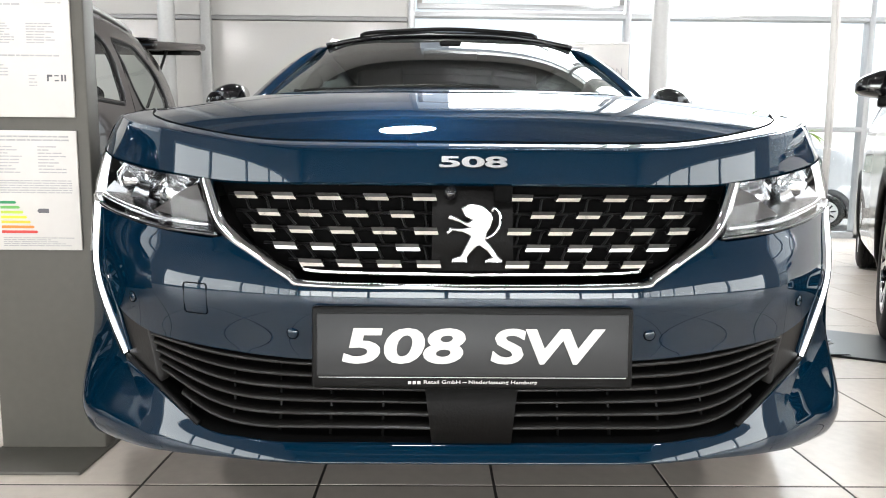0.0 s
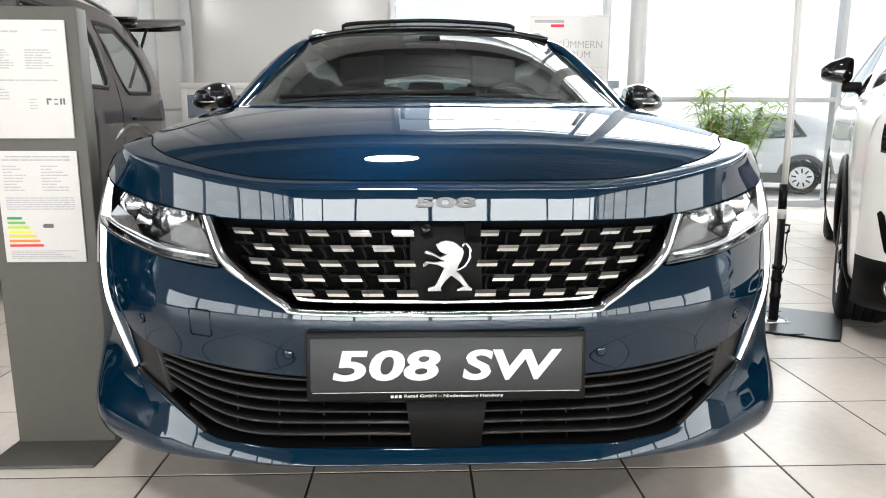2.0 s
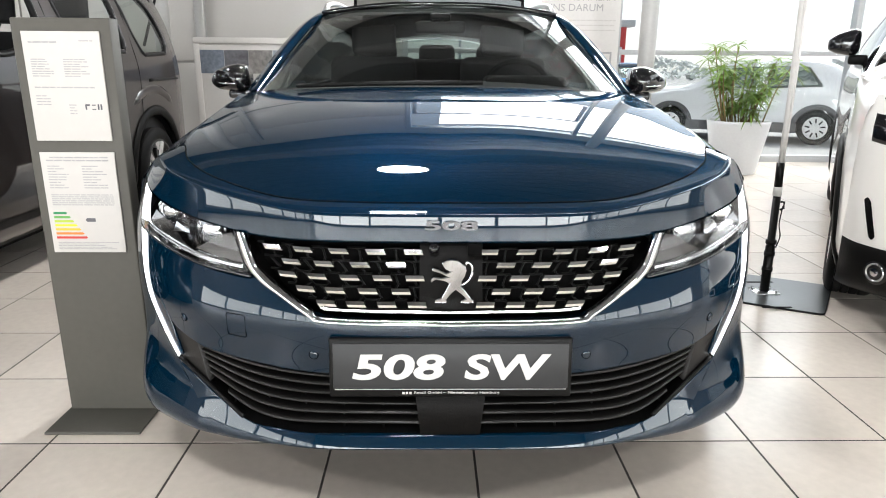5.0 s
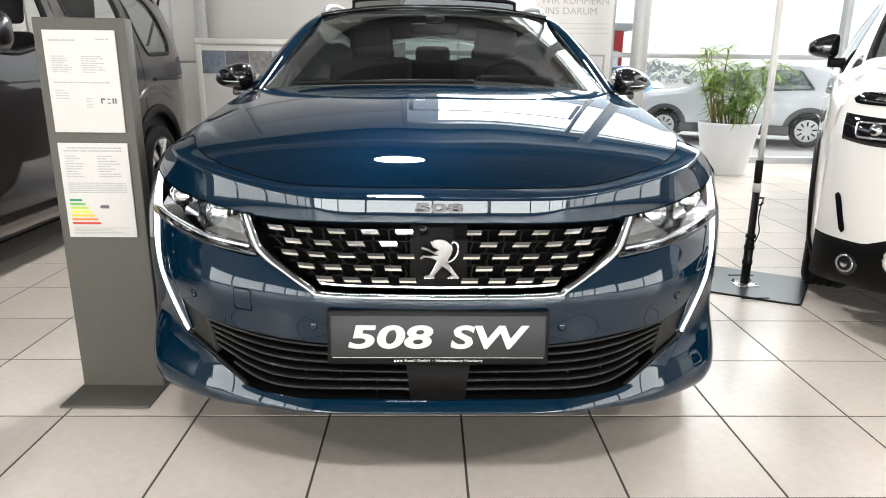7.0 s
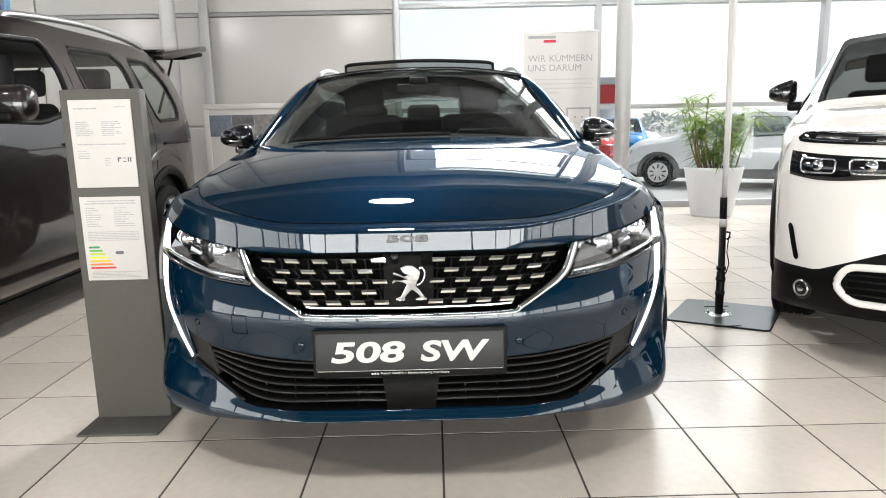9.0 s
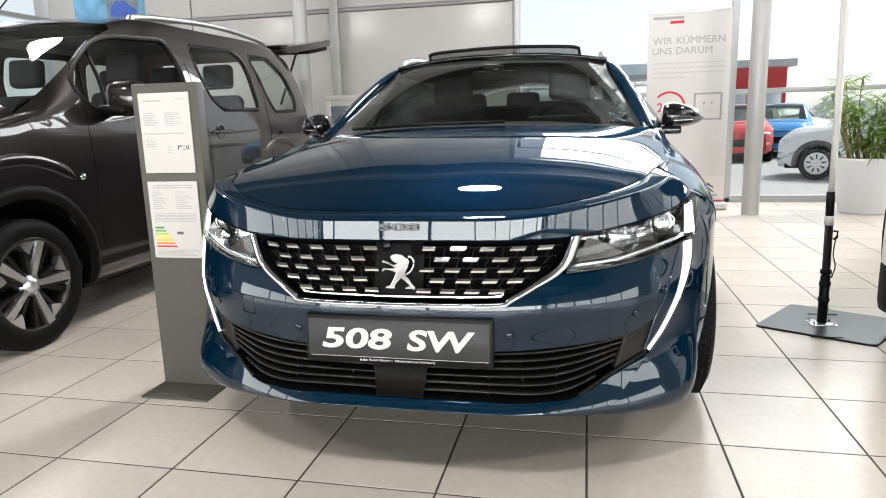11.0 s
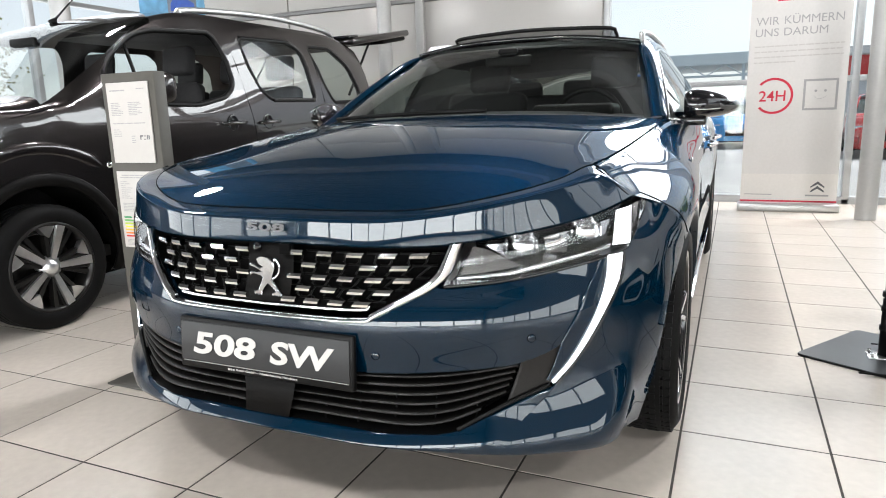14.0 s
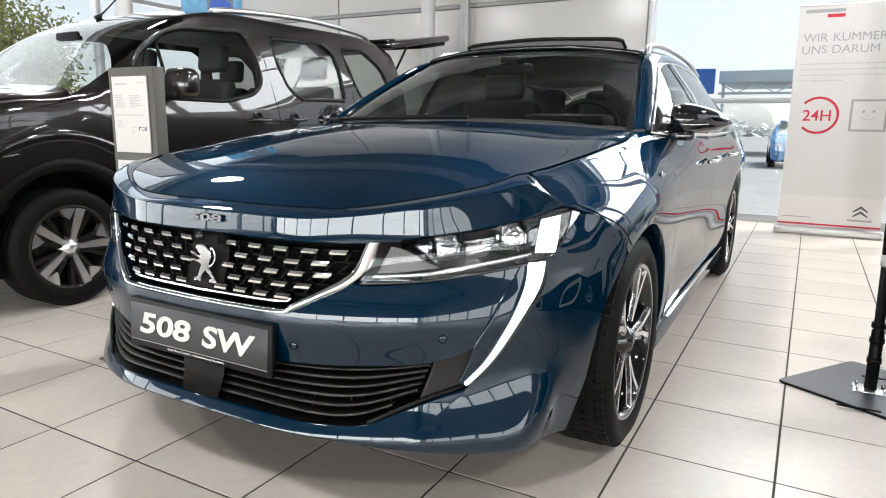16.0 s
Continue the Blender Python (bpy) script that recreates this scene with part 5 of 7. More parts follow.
def mirrored(bm):
    for p in bm.verts:
        p.co.x = -p.co.x
    bmesh.ops.reverse_faces(bm, faces=bm.faces)
    return bm


def simple_wheel(parent, c, r, wide, out, name="wheel"):
    w = part(name, moved(lathe([(a, out * b) for a, b in ((r * 0.66, -wide / 2), (r * 0.97, -wide / 2), (r, -wide * 0.4), (r, wide * 0.4), (r * 0.97, wide / 2), (r * 0.68, wide * 0.5), (r * 0.66, wide * 0.42))], 40), pose(*c)), M_RUBBER, parent)
    part("wheel_cover", moved(lathe([(r * 0.67, out * wide * 0.44), (r * 0.6, out * wide * 0.46), (r * 0.2, out * wide * 0.36), (0.0, out * wide * 0.38)], 30), pose(*c)), M_ALU, w)
    for k in range(9):
        a = k * math.pi / 4.5
        part("cover_slot", moved(box(-0.004, 0.004, -0.013, 0.013, -r * 0.13, r * 0.13, 0.003), pose(*c) @ pose(out * wide * 0.46, 0, 0, math.degrees(a)) @ pose(0, 0, r * 0.42)), M_VOID, w)
    return w


def cabin_seats(parent, rows, wide, z0):
    for y, xs in rows:
        for x in xs:
            s = part("seat", box(x - 0.23, x + 0.23, y, y + 0.48, z0, z0 + 0.16, 0.05, 3), M_FABRIC, parent)
            part("seat_back", moved(box(-0.23, 0.23, -0.06, 0.07, 0, 0.60, 0.05, 3), pose(x, y + 0.47, z0 + 0.1, -14)), M_FABRIC, s)
            part("headrest", moved(box(-0.13, 0.13, -0.05, 0.05, 0, 0.2, 0.04, 3), pose(x, y + 0.64, z0 + 0.74, -8)), M_FABRIC, s)


# the grey-brown family van
VAN = {"sill": 0.22,
       "top": [(0.02, 0.78), (0.15, 0.96), (0.4, 1.06), (0.8, 1.14), (1.06, 1.17), (1.25, 1.275), (1.5, 1.435), (1.72, 1.578), (1.95, 1.685), (2.6, 1.757), (3.6, 1.768), (4.2, 1.737), (4.45, 1.68)],
       "belt": [(0.02, 0.7), (0.4, 1.0), (1.06, 1.12), (1.5, 1.13), (2.5, 1.14), (3.5, 1.17), (4.45, 1.2)],
       "w": [(0.02, 0.66), (0.15, 0.80), (0.4, 0.89), (0.9, 0.925), (1.5, 0.922), (3.8, 0.922), (4.3, 0.90), (4.45, 0.87)],
       "wt": [(0.02, 0.60), (0.15, 0.70), (0.4, 0.76), (1.06, 0.80), (1.25, 0.79), (1.72, 0.735), (2.2, 0.715), (4.0, 0.70), (4.45, 0.67)]}
VAN_X = -3.035


M_VAN_RIM = mat("grey_alloy", (0.78, 0.78, 0.785), 0.32, 1.0, vary=0.06)


def wheel_wedges(w, c, r_rim, h, out):
    """Machined wedges at the rim and dark ribs between the five spokes."""
    for k in range(5):
        a = 2 * math.pi * k / 5
        for nm, material, ring, x1 in (
                ("rim_wedge", M_VAN_RIM, [(0.66, 0.30), (0.93, 0.12), (0.97, 0.56), (0.74, 0.42)], 0.80),
                ("dark_rib", M_LAMP_DARK, [(0.24, 0.30), (0.70, 0.30), (0.74, 0.44), (0.24, 0.60)], 0.74),
                ("dark_rib", M_LAMP_DARK, [(0.24, 0.80), (0.95, 0.86), (0.95, 0.98), (0.24, 1.05)], 0.72)):
            bm = bmesh.new()
            tops = [bm.verts.new((out * h * x1, r * r_rim * math.cos(a + g), r * r_rim * math.sin(a + g))) for r, g in ring]
            lows = [bm.verts.new((out * h * (x1 - 0.35), r * r_rim * math.cos(a + g), r * r_rim * math.sin(a + g))) for r, g in ring]
            bm.faces.new(tops)
            for i in range(4):
                bm.faces.new([tops[i], tops[(i + 1) % 4], lows[(i + 1) % 4], lows[i]])
            bmesh.ops.recalc_face_normals(bm, faces=bm.faces)
            part(nm, moved(bm, pose(*c)), material, w, smooth=False)
van = thing("family_van", "dark grey-brown family van with an open tailgate", "van", at=(VAN_X, 0, 0))
g = vehicle_skin(VAN, np.concatenate([np.linspace(0.02, 1.06, 24), np.linspace(1.09, 1.94, 18), np.linspace(2.01, 4.45, 40)]))
body = bmesh.new()
screen_bm = bmesh.new()
j_top = 21
grid_into(body, g[:, :j_top + 1], True, True)
grid_into(body, g[0:24, j_top:], True, True)
grid_into(body, g[41:, j_top:], True, True)
grid_into(body, g[23:25, j_top:], True, True)
grid_into(screen_bm, g[24:42, j_top:], True, True)
for b in (body, screen_bm):
    bmesh.ops.remove_doubles(b, verts=b.verts, dist=0.0005)
F_WIN = rounded([(1.56, 1.14), (1.45, 1.27), (1.55, 1.40), (1.754, 1.546), (1.91, 1.592), (2.41, 1.622), (2.475, 1.50), (2.50, 1.27), (2.40, 1.19), (2.12, 1.134)], 0.06)
R_WIN = rounded([(2.674, 1.612), (3.28, 1.632), (3.41, 1.56), (3.445, 1.178), (2.88, 1.172), (2.765, 1.247), (2.69, 1.42)], 0.05)
Q_WIN = rounded([(3.51, 1.62), (3.87, 1.63), (4.08, 1.50), (4.185, 1.27), (4.13, 1.18), (3.70, 1.16), (3.61, 1.31)], 0.05)
panes = []
for side in (1, -1):
    for poly in (F_WIN, R_WIN, Q_WIN):
        piece = carve(body, poly, side)
        if poly is F_WIN:
            piece.free()
        else:
            panes.append(piece)
    for y in (0.955, 3.74):
        carve(body, circle_poly(y, 0.34, 0.40), side).free()
part("body", body, M_VAN, van)
ws = part("windscreen", screen_bm, M_VAN_GLASS, van)
ws.visible_shadow = False
for k, b in enumerate(panes):
    for p in b.verts:
        p.co.x *= 0.993
    part("side_window", b, M_TINT if k % 2 else M_VAN_GLASS, van, "dark tinted side window" if k % 2 else "clear side window").visible_shadow = False


def van_line(pts, r, material, name, out=0.0, n=24):
    """A bead that follows the van's side through (y, z) points."""
    q = even(pts, n)
    return part(name, tube([(flank_x(VAN, y, z) + out, y, z) for y, z in q], r, 6), material, van)


for poly in (F_WIN, R_WIN, Q_WIN):
    van_line(poly + poly[:1], 0.020, M_BLACK, "window_seal", -0.010, 80)
    van_line([(p[0] * 1.0 - 0.006 * np.sign(2.4 - p[0]), p[1] + 0.012) for p in poly][int(len(poly) * 0.18):int(len(poly) * 0.62)], 0.007, M_VAN, "window_surround", 0.004, 30)
van_line([(1.66, 1.135), (1.70, 1.50)], 0.012, M_BLACK, "quarter_post", -0.01, 8)
for line in ([(1.46, 0.25), (1.46, 0.8), (1.47, 1.12), (1.60, 1.42), (1.80, 1.60)], [(2.60, 0.25), (2.63, 0.88), (2.585, 1.28), (2.53, 1.66)], [(3.54, 0.75), (3.56, 1.1), (3.53, 1.62)]):
    van_line(line, 0.0035, M_VOID, "door_joint", 0.0, 30)
van_line([(3.70, 0.985), (4.30, 0.99)], 0.013, M_BLACK, "sliding_rail", 0.002, 10)
van_line([(0.35, 0.985), (0.75, 1.045), (1.10, 1.12), (1.20, 1.155)], 0.004, M_VOID, "bonnet_joint", 0.002, 20)
for ax in (0.955, 3.74):
    q = [(ax - 0.428 * math.cos(a), 0.34 + 0.428 * math.sin(a)) for a in np.linspace(-0.28, math.pi + 0.28, 34)]
    part("arch_cladding", tube([(flank_x(VAN, y, max(z, 0.25)) + 0.004, y, z) for y, z in q], 0.036, 8, 0.5, up=(1, 0, 0)), M_BLACK2, van)
    q = [(ax - 0.59 * math.cos(a), 0.33 + 0.59 * math.sin(a)) for a in np.linspace(0.85, math.pi - 0.80, 30)]
    part("arch_flare", tube([(flank_x(VAN, y, z) - 0.012, y, z) for y, z in q], [0.006 + 0.034 * min(1, k / 5, (29 - k) / 5) for k in range(30)], 12, 0.55, up=(1, 0, 0)), M_VAN, van)
    for side in (1, -1):
        part("arch_lining", skin(np.array([[(side * x, y, z) for y, z in circle_poly(ax, 0.34, 0.402)[:26]] for x in (0.90, 0.60)])), M_VOID, van)
        van_w = wheel("wheel", van, (side * 0.83, ax, 0.320), 5, 0.320, 0.229, 0.215, side, M_LAMP_DARK, M_VAN_RIM, 1.4, False, lip_mat=M_LAMP_DARK)
        wheel_wedges(van_w, (side * 0.83, ax, 0.320), 0.229, 0.1075, side)
part("sill_cladding", skin(np.array([[(flank_x(VAN, y, z) + 0.012, y, z) for y in np.linspace(1.36, 3.34, 12)] for z in (0.205, 0.24, 0.33, 0.355)])), M_BLACK2, van)
part("underside", box(-0.84, 0.84, 0.2, 4.4, 0.2, 0.26), M_VOID, van)
part("front_face", skin(np.array([[(x, 0.03 - 0.03 * (1 - (x / 0.7) ** 2), z) for x in np.linspace(-0.66, 0.66, 14)] for z in (0.25, 0.5, 0.8)])), M_BLACK, van)


def van_handle(y, z):
    x = flank_x(VAN, y, z)
    bm = tube(even([(x - 0.01, y - 0.115, z), (x + 0.026, y - 0.085, z + 0.002), (x + 0.032, y, z + 0.004), (x + 0.026, y + 0.085, z + 0.006), (x - 0.01, y + 0.115, z + 0.007)], 18), 0.017, 10, 0.7)
    cup = lathe([(0.0, -0.002), (0.044, 0.001), (0.052, 0.006), (0.057, 0.0)], 28)
    return merge(bm, moved(cup, pose(x, y - 0.012, z + 0.004)))


for y in (2.41, 2.79):
    part("door_handle", van_handle(y, 1.012), M_GLOSS, van, "black door handle")
part("side_marker", moved(lathe([(0.0, 0.009), (0.014, 0.008), (0.019, 0.0)], 18), pose(flank_x(VAN, 1.36, 0.81), 1.36, 0.81)), M_CHROME, van)


def van_mirror():
    x = flank_x(VAN, 1.58, 1.17)
    bm = box(x + 0.03, x + 0.25, 1.58, 1.73, 1.135, 1.315, 0.06, 4)
    return bm


for side in (1, -1):
    b = van_mirror()
    mr = part("door_mirror", b if side > 0 else mirrored(b), M_VAN, van)
    b = box(flank_x(VAN, 1.58, 1.14) - 0.02, flank_x(VAN, 1.58, 1.14) + 0.16, 1.58, 1.70, 1.125, 1.185, 0.02, 2)
    part("mirror_foot", b if side > 0 else mirrored(b), M_BLACK, mr)
    b = tube(even([(0.65, 2.22, 1.70), (0.655, 2.32, 1.765), (0.65, 3.2, 1.825), (0.635, 4.0, 1.80), (0.62, 4.15, 1.74)], 26), 0.026, 8, 0.8)
    part("roof_rail", b if side > 0 else mirrored(b), M_ALU, van, "silver roof rail")
part("antenna", tube([(-0.12, 1.92, 1.70), (-0.12, 1.95, 1.735), (-0.12, 2.14, 1.92)], [0.03, 0.008, 0.004], 8), M_BLACK, van)
gate = part("tailgate", moved(box(-0.70, 0.70, 0, 1.22, -0.035, 0.035, 0.03, 3), pose(0, 4.42, 1.745, 9.5)), M_VAN, van, "raised tailgate")
part("gate_window", moved(box(-0.55, 0.55, 0.10, 0.62, -0.042, -0.034, 0.004), pose(0, 4.42, 1.745, 9.5)), M_GLOSS, gate)
part("gate_lining", moved(box(-0.66, 0.66, 0.66, 1.18, -0.075, -0.03, 0.02), pose(0, 4.42, 1.745, 9.5)), M_BLACK2, gate)
part("gate_spoiler", moved(box(-0.66, 0.66, -0.02, 0.16, 0.03, 0.06, 0.014), pose(0, 4.42, 1.745, 9.5)), M_GLOSS, gate)
for x in (-0.62, 0.62):
    part("gate_strut", tube([(x, 4.40, 1.25), (x, 4.85, 1.79)], 0.012, 8), M_BLACK, gate)
part("dashboard", box(-0.80, 0.80, 1.10, 1.55, 0.85, 1.13, 0.05, 3), M_BLACK2, van)
part("steering_wheel", moved(lathe([(0.17 + 0.014 * math.cos(w), 0.014 * math.sin(w)) for w in np.linspace(0, 2 * math.pi, 9)], 36, "z"), pose(0.36, 1.66, 1.10, 62)), M_BLACK, van)
part("cabin_floor", box(-0.85, 0.85, 1.1, 4.4, 0.30, 0.36), M_FABRIC2, van)
part("roof_lining", box(-0.60, 0.60, 2.30, 4.3, 1.655, 1.67), M_FABRIC2, van)
part("inner_mirror", box(-0.12, 0.12, 1.60, 1.63, 1.50, 1.57, 0.015, 3), M_BLACK, van)
cabin_seats(van, ((1.82, (-0.40, 0.40)), (2.85, (-0.5, 0, 0.5))), 0.9, 0.62)
for side in (1, -1):
    part("door_lining", skin(np.array([[(side * 0.86, y, z) for y in (1.5, 2.9, 4.4)] for z in (0.36, 1.14)])), M_FABRIC, van)

# the white crossover
SUV = {"sill": 0.24,
       "top": [(0.3, 1.02), (0.5, 1.075), (0.8, 1.115), (1.08, 1.15), (1.2, 1.22), (1.5, 1.41), (1.8, 1.56), (2.1, 1.625), (2.8, 1.66), (3.8, 1.63), (4.3, 1.52)],
       "belt": [(0.3, 0.96), (0.8, 1.03), (1.2, 1.05), (2.5, 1.08), (4.3, 1.12)],
       "w": [(0.3, 0.885), (0.45, 0.905), (1.0, 0.92), (3.6, 0.92), (4.3, 0.86)],
       "wt": [(0.3, 0.74), (0.5, 0.77), (1.08, 0.79), (1.2, 0.775), (1.8, 0.68), (2.2, 0.66), (4.3, 0.64)]}
suv = thing("crossover_car", "white crossover car with black mirrors and dark lower cladding", "car")
suv.matrix_basis = pose(2.295, 0.624, 0, 0, 0, -31)
SUV_PLAN = [(0, 0, 0), (0.3, 0.3, 0.008), (0.5, 0.5, 0.03), (0.66, 0.655, 0.075), (0.78, 0.765, 0.14), (0.88, 0.845, 0.22), (0.97, 0.885, 0.31)]
SUV_LEAN = [(0.2, 0.05), (0.3, 0.0), (0.45, -0.02), (0.7, 0.0), (0.85, 0.02), (0.95, 0.05), (1.02, 0.10)]


def nose(s, z, out=0.0):
    p = table(SUV_PLAN, s)
    k = np.clip((1.0 - np.asarray(s)) / 0.25, 0, 1)
    return np.stack([p[..., 0] - 0.05 * np.clip((np.asarray(z) - 0.8) / 0.22, 0, 1) ** 2 * np.asarray(s), p[..., 1] + k * table(SUV_LEAN, z) - out, np.asarray(z, float) + 0 * p[..., 0]], -1)


zz = np.linspace(0.40, 1.0, 22)
g = np.array([nose(np.linspace(0, 0.97, 34), np.full(34, z)) for z in zz])
part("bumper", skin(g, mirror=True), M_WHITE, suv)
g2 = vehicle_skin(SUV, np.concatenate([np.linspace(0.3, 1.08, 18), np.linspace(1.12, 1.8, 14), np.linspace(1.9, 4.3, 26)]))
body, screen_bm = bmesh.new(), bmesh.new()
grid_into(body, g2[:, :16], True, True)
grid_into(body, g2[:19, 15:], True, True)
frame_bm = grid_into(bmesh.new(), g2[18:, 15:25], True, True)
roof_bm = grid_into(bmesh.new(), g2[31:, 24:], True, True)
grid_into(screen_bm, g2[18:32, 24:], True, True)
front_edge = nose(np.linspace(0.97, 0, 34), np.full(34, 1.0))
back_edge = even([tuple(p) for p in g2[0, 20:]], 34)
grid_into(body, np.array([front_edge, front_edge * 0.5 + back_edge * 0.5 + np.array([0, 0, 0.012]), back_edge]), False, True)
for side in (1, -1):
    for poly in (rounded([(1.35, 1.09), (1.85, 1.47), (2.3, 1.54), (2.4, 1.11)], 0.05), rounded([(2.48, 1.12), (2.42, 1.54), (3.3, 1.54), (3.55, 1.15)], 0.05)):
        part("side_window", carve(frame_bm, poly, side), M_DUSK, suv).visible_shadow = False
    for y in (0.93, 3.66):
        carve(body, circle_poly(y, 0.35, 0.39), side).free()
        q = [(y - 0.41 * math.cos(a), 0.35 + 0.41 * math.sin(a)) for a in np.linspace(-0.28, math.pi + 0.28, 30)]
        part("arch_cladding", tube([(side * (flank_x(SUV, yy, max(z, 0.27)) + 0.003), yy, z) for yy, z in q], 0.036, 8, 0.5, up=(1, 0, 0)), M_BLACK2, suv)
        part("arch_lining", skin(np.array([[(side * x, yy, z) for yy, z in circle_poly(y, 0.35, 0.392)[:26]] for x in (0.90, 0.58)])), M_VOID, suv)
        wheel("wheel", suv, (side * 0.80, y, 0.35), 5, 0.35, 0.23, 0.225, side, M_GLOSS, M_SATIN)
for b in (body, screen_bm):
    bmesh.ops.remove_doubles(b, verts=b.verts, dist=0.0005)
part("body", body, M_WHITE, suv)
part("window_frame", frame_bm, M_GLOSS, suv, "gloss black pillars and window frames")
part("roof", roof_bm, M_GLOSS, suv, "black roof")
part("windscreen", screen_bm, M_DUSK, suv).visible_shadow = False
part("lower_bumper", skin(np.array([nose(np.linspace(0, 0.97, 34), np.full(34, z) + zo * np.clip((0.72 - np.abs(np.linspace(0, 0.97, 34))) / 0.25, 0, 1), o) for z, zo, o in ((0.20, 0, -0.12), (0.215, 0, -0.02), (0.26, 0, 0.012), (0.34, 0.03, 0.016), (0.410, 0.10, 0.012), (0.425, 0.105, -0.01))]), mirror=True), M_BLACK2, suv, "dark plastic lower bumper")
part("underside", box(-0.7, 0.7, 0.2, 4.2, 0.22, 0.3), M_VOID, suv)
part("roof_fin", box(-0.02, 0.02, 1.95, 2.1, 1.63, 1.70, 0.01), M_GLOSS, suv)


def nose_patch(lower, upper, o, n=24, m=6, sides=True):
    a, b = even(lower, n), even(upper, n)
    rows = []
    for f, oo in ((0, -0.01), (0.04, o), (0.5, o * 1.1), (0.96, o), (1, -0.01)):
        q = a + (b - a) * f
        rows.append(nose(q[:, 0], q[:, 1], oo))
    return skin(np.array(rows))


for side in (1, -1):
    def put(name, bm, m, parent=suv, label=""):
        return part(name, bm if side > 0 else mirrored(bm), m, parent, label)
    up = put("upper_lamp", nose_patch([(0.16, 0.945), (0.5, 0.950), (0.84, 0.962), (0.90, 0.985)], [(0.16, 0.985), (0.5, 0.995), (0.80, 1.008), (0.86, 1.012)], 0.006), M_GLOSS, suv, "slim gloss black upper lamp")
    put("light_bar", nose_patch([(0.42, 0.962), (0.55, 0.966)], [(0.42, 0.976), (0.55, 0.980)], 0.011), M_LAMP_IN, up)
    put("light_bar", nose_patch([(0.62, 0.968), (0.80, 0.980)], [(0.62, 0.984), (0.79, 0.994)], 0.011), M_LAMP_IN, up)
    put("chrome_line", nose_patch([(0.10, 0.985), (0.5, 0.996), (0.84, 1.010)], [(0.10, 0.990), (0.5, 1.001), (0.83, 1.014)], 0.010), M_CHROME, up)
    hl = put("headlamp", nose_patch([(0.30, 0.845), (0.5, 0.815), (0.72, 0.80), (0.88, 0.82)], [(0.30, 0.895), (0.5, 0.905), (0.72, 0.915), (0.90, 0.93)], 0.007), M_GLOSS, suv, "gloss black headlamp with chrome inserts")
    for s0, s1 in ((0.48, 0.62), (0.68, 0.82)):
        loop = rounded([(s0, 0.835), (s1, 0.835), (s1 + 0.01, 0.895), (s0, 0.893)], 0.02)
        p = nose(np.array([q[0] for q in loop + loop[:1]]), np.array([q[1] for q in loop + loop[:1]]), 0.009)
        put("lamp_frame", tube(p, 0.005, 6, cap=False), M_CHROME, hl)
        c = nose(np.array((s0 + s1) / 2), np.array(0.865), 0.006)
        put("lamp_lens", moved(lathe([(0.0, -0.01), (0.02, -0.008), (0.027, 0.004)], 18), pose(c[0], c[1], c[2], 0, 0, 110)), M_LAMP_IN, hl)
    slot = nose_patch([(0.798, 0.455), (0.808, 0.44), (0.822, 0.452)], [(0.836, 0.595), (0.852, 0.61), (0.866, 0.597)], 0.004, 10)
    put("air_slot", slot, M_VOID, suv, "upright black air slot")
    loop = rounded([(0.26, 0.295), (0.58, 0.30), (0.645, 0.375), (0.60, 0.455), (0.30, 0.465)], 0.06)
    p = nose(np.array([q[0] for q in loop + loop[:1]]), np.array([q[1] for q in loop + loop[:1]]), 0.022)
    put("bumper_loop", tube(p, 0.016, 8, cap=False), M_WHITE, suv, "white rounded bumper frame")
    put("loop_mesh", nose_patch([(0.28, 0.31), (0.58, 0.315)], [(0.30, 0.45), (0.60, 0.44)], 0.018), M_VOID, suv)
    for z in (0.34, 0.37, 0.40, 0.425):
        p = nose(np.linspace(0.28, 0.60, 8), np.full(8, z), 0.022)
        put("loop_bar", tube(p, 0.005, 5), M_BLACK, suv)
    c = nose(np.array(0.775), np.array(0.325), 0.016)
    fog = put("fog_lamp", moved(lathe([(0.0, -0.008), (0.028, -0.008), (0.034, -0.002), (0.042, -0.006), (0.05, 0.004)], 24), pose(c[0], c[1], c[2], 0, 0, 128)), M_LAMP_DARK, suv, "round fog lamp")
    put("fog_ring", moved(lathe([(0.030, -0.004), (0.033, -0.009), (0.037, -0.008), (0.038, -0.002)], 24), pose(c[0], c[1] - 0.002, c[2], 0, 0, 128)), M_SATIN, fog)
    put("fog_bulb", moved(lathe([(0.0, -0.012), (0.010, -0.012), (0.016, -0.009)], 16), pose(c[0], c[1] - 0.001, c[2], 0, 0, 128)), M_LAMP_IN, fog)
    bm = box(0.90, 1.06, 1.62, 1.78, 1.16, 1.33, 0.05, 4)
    for vtx in bm.verts:
        f = (vtx.co.x - 0.90) / 0.16
        vtx.co.z = 1.22 + (vtx.co.z - 1.22) * (1 - 0.5 * f)
    mr = put("door_mirror", bm, M_GLOSS, suv, "gloss black door mirror")
    put("mirror_foot", box(0.84, 0.95, 1.64, 1.74, 1.12, 1.175, 0.015), M_BLACK, mr)
for z in (0.955, 0.975, 0.995):
    part("grille_bar", tube(nose(np.abs(np.linspace(-0.2, 0.2, 12)), np.full(12, z), 0.004) * np.array([0, 1, 1]) + np.linspace(-0.2, 0.2, 12)[:, None] * np.array([1, 0, 0]), 0.006, 6), M_CHROME, suv)
part("wheel_well", box(-0.75, 0.75, 0.45, 1.5, 0.3, 0.9, 0.02), M_VOID, suv)
part("dashboard", box(-0.74, 0.74, 1.35, 1.75, 0.9, 1.10, 0.05, 3), M_BLACK2, suv)
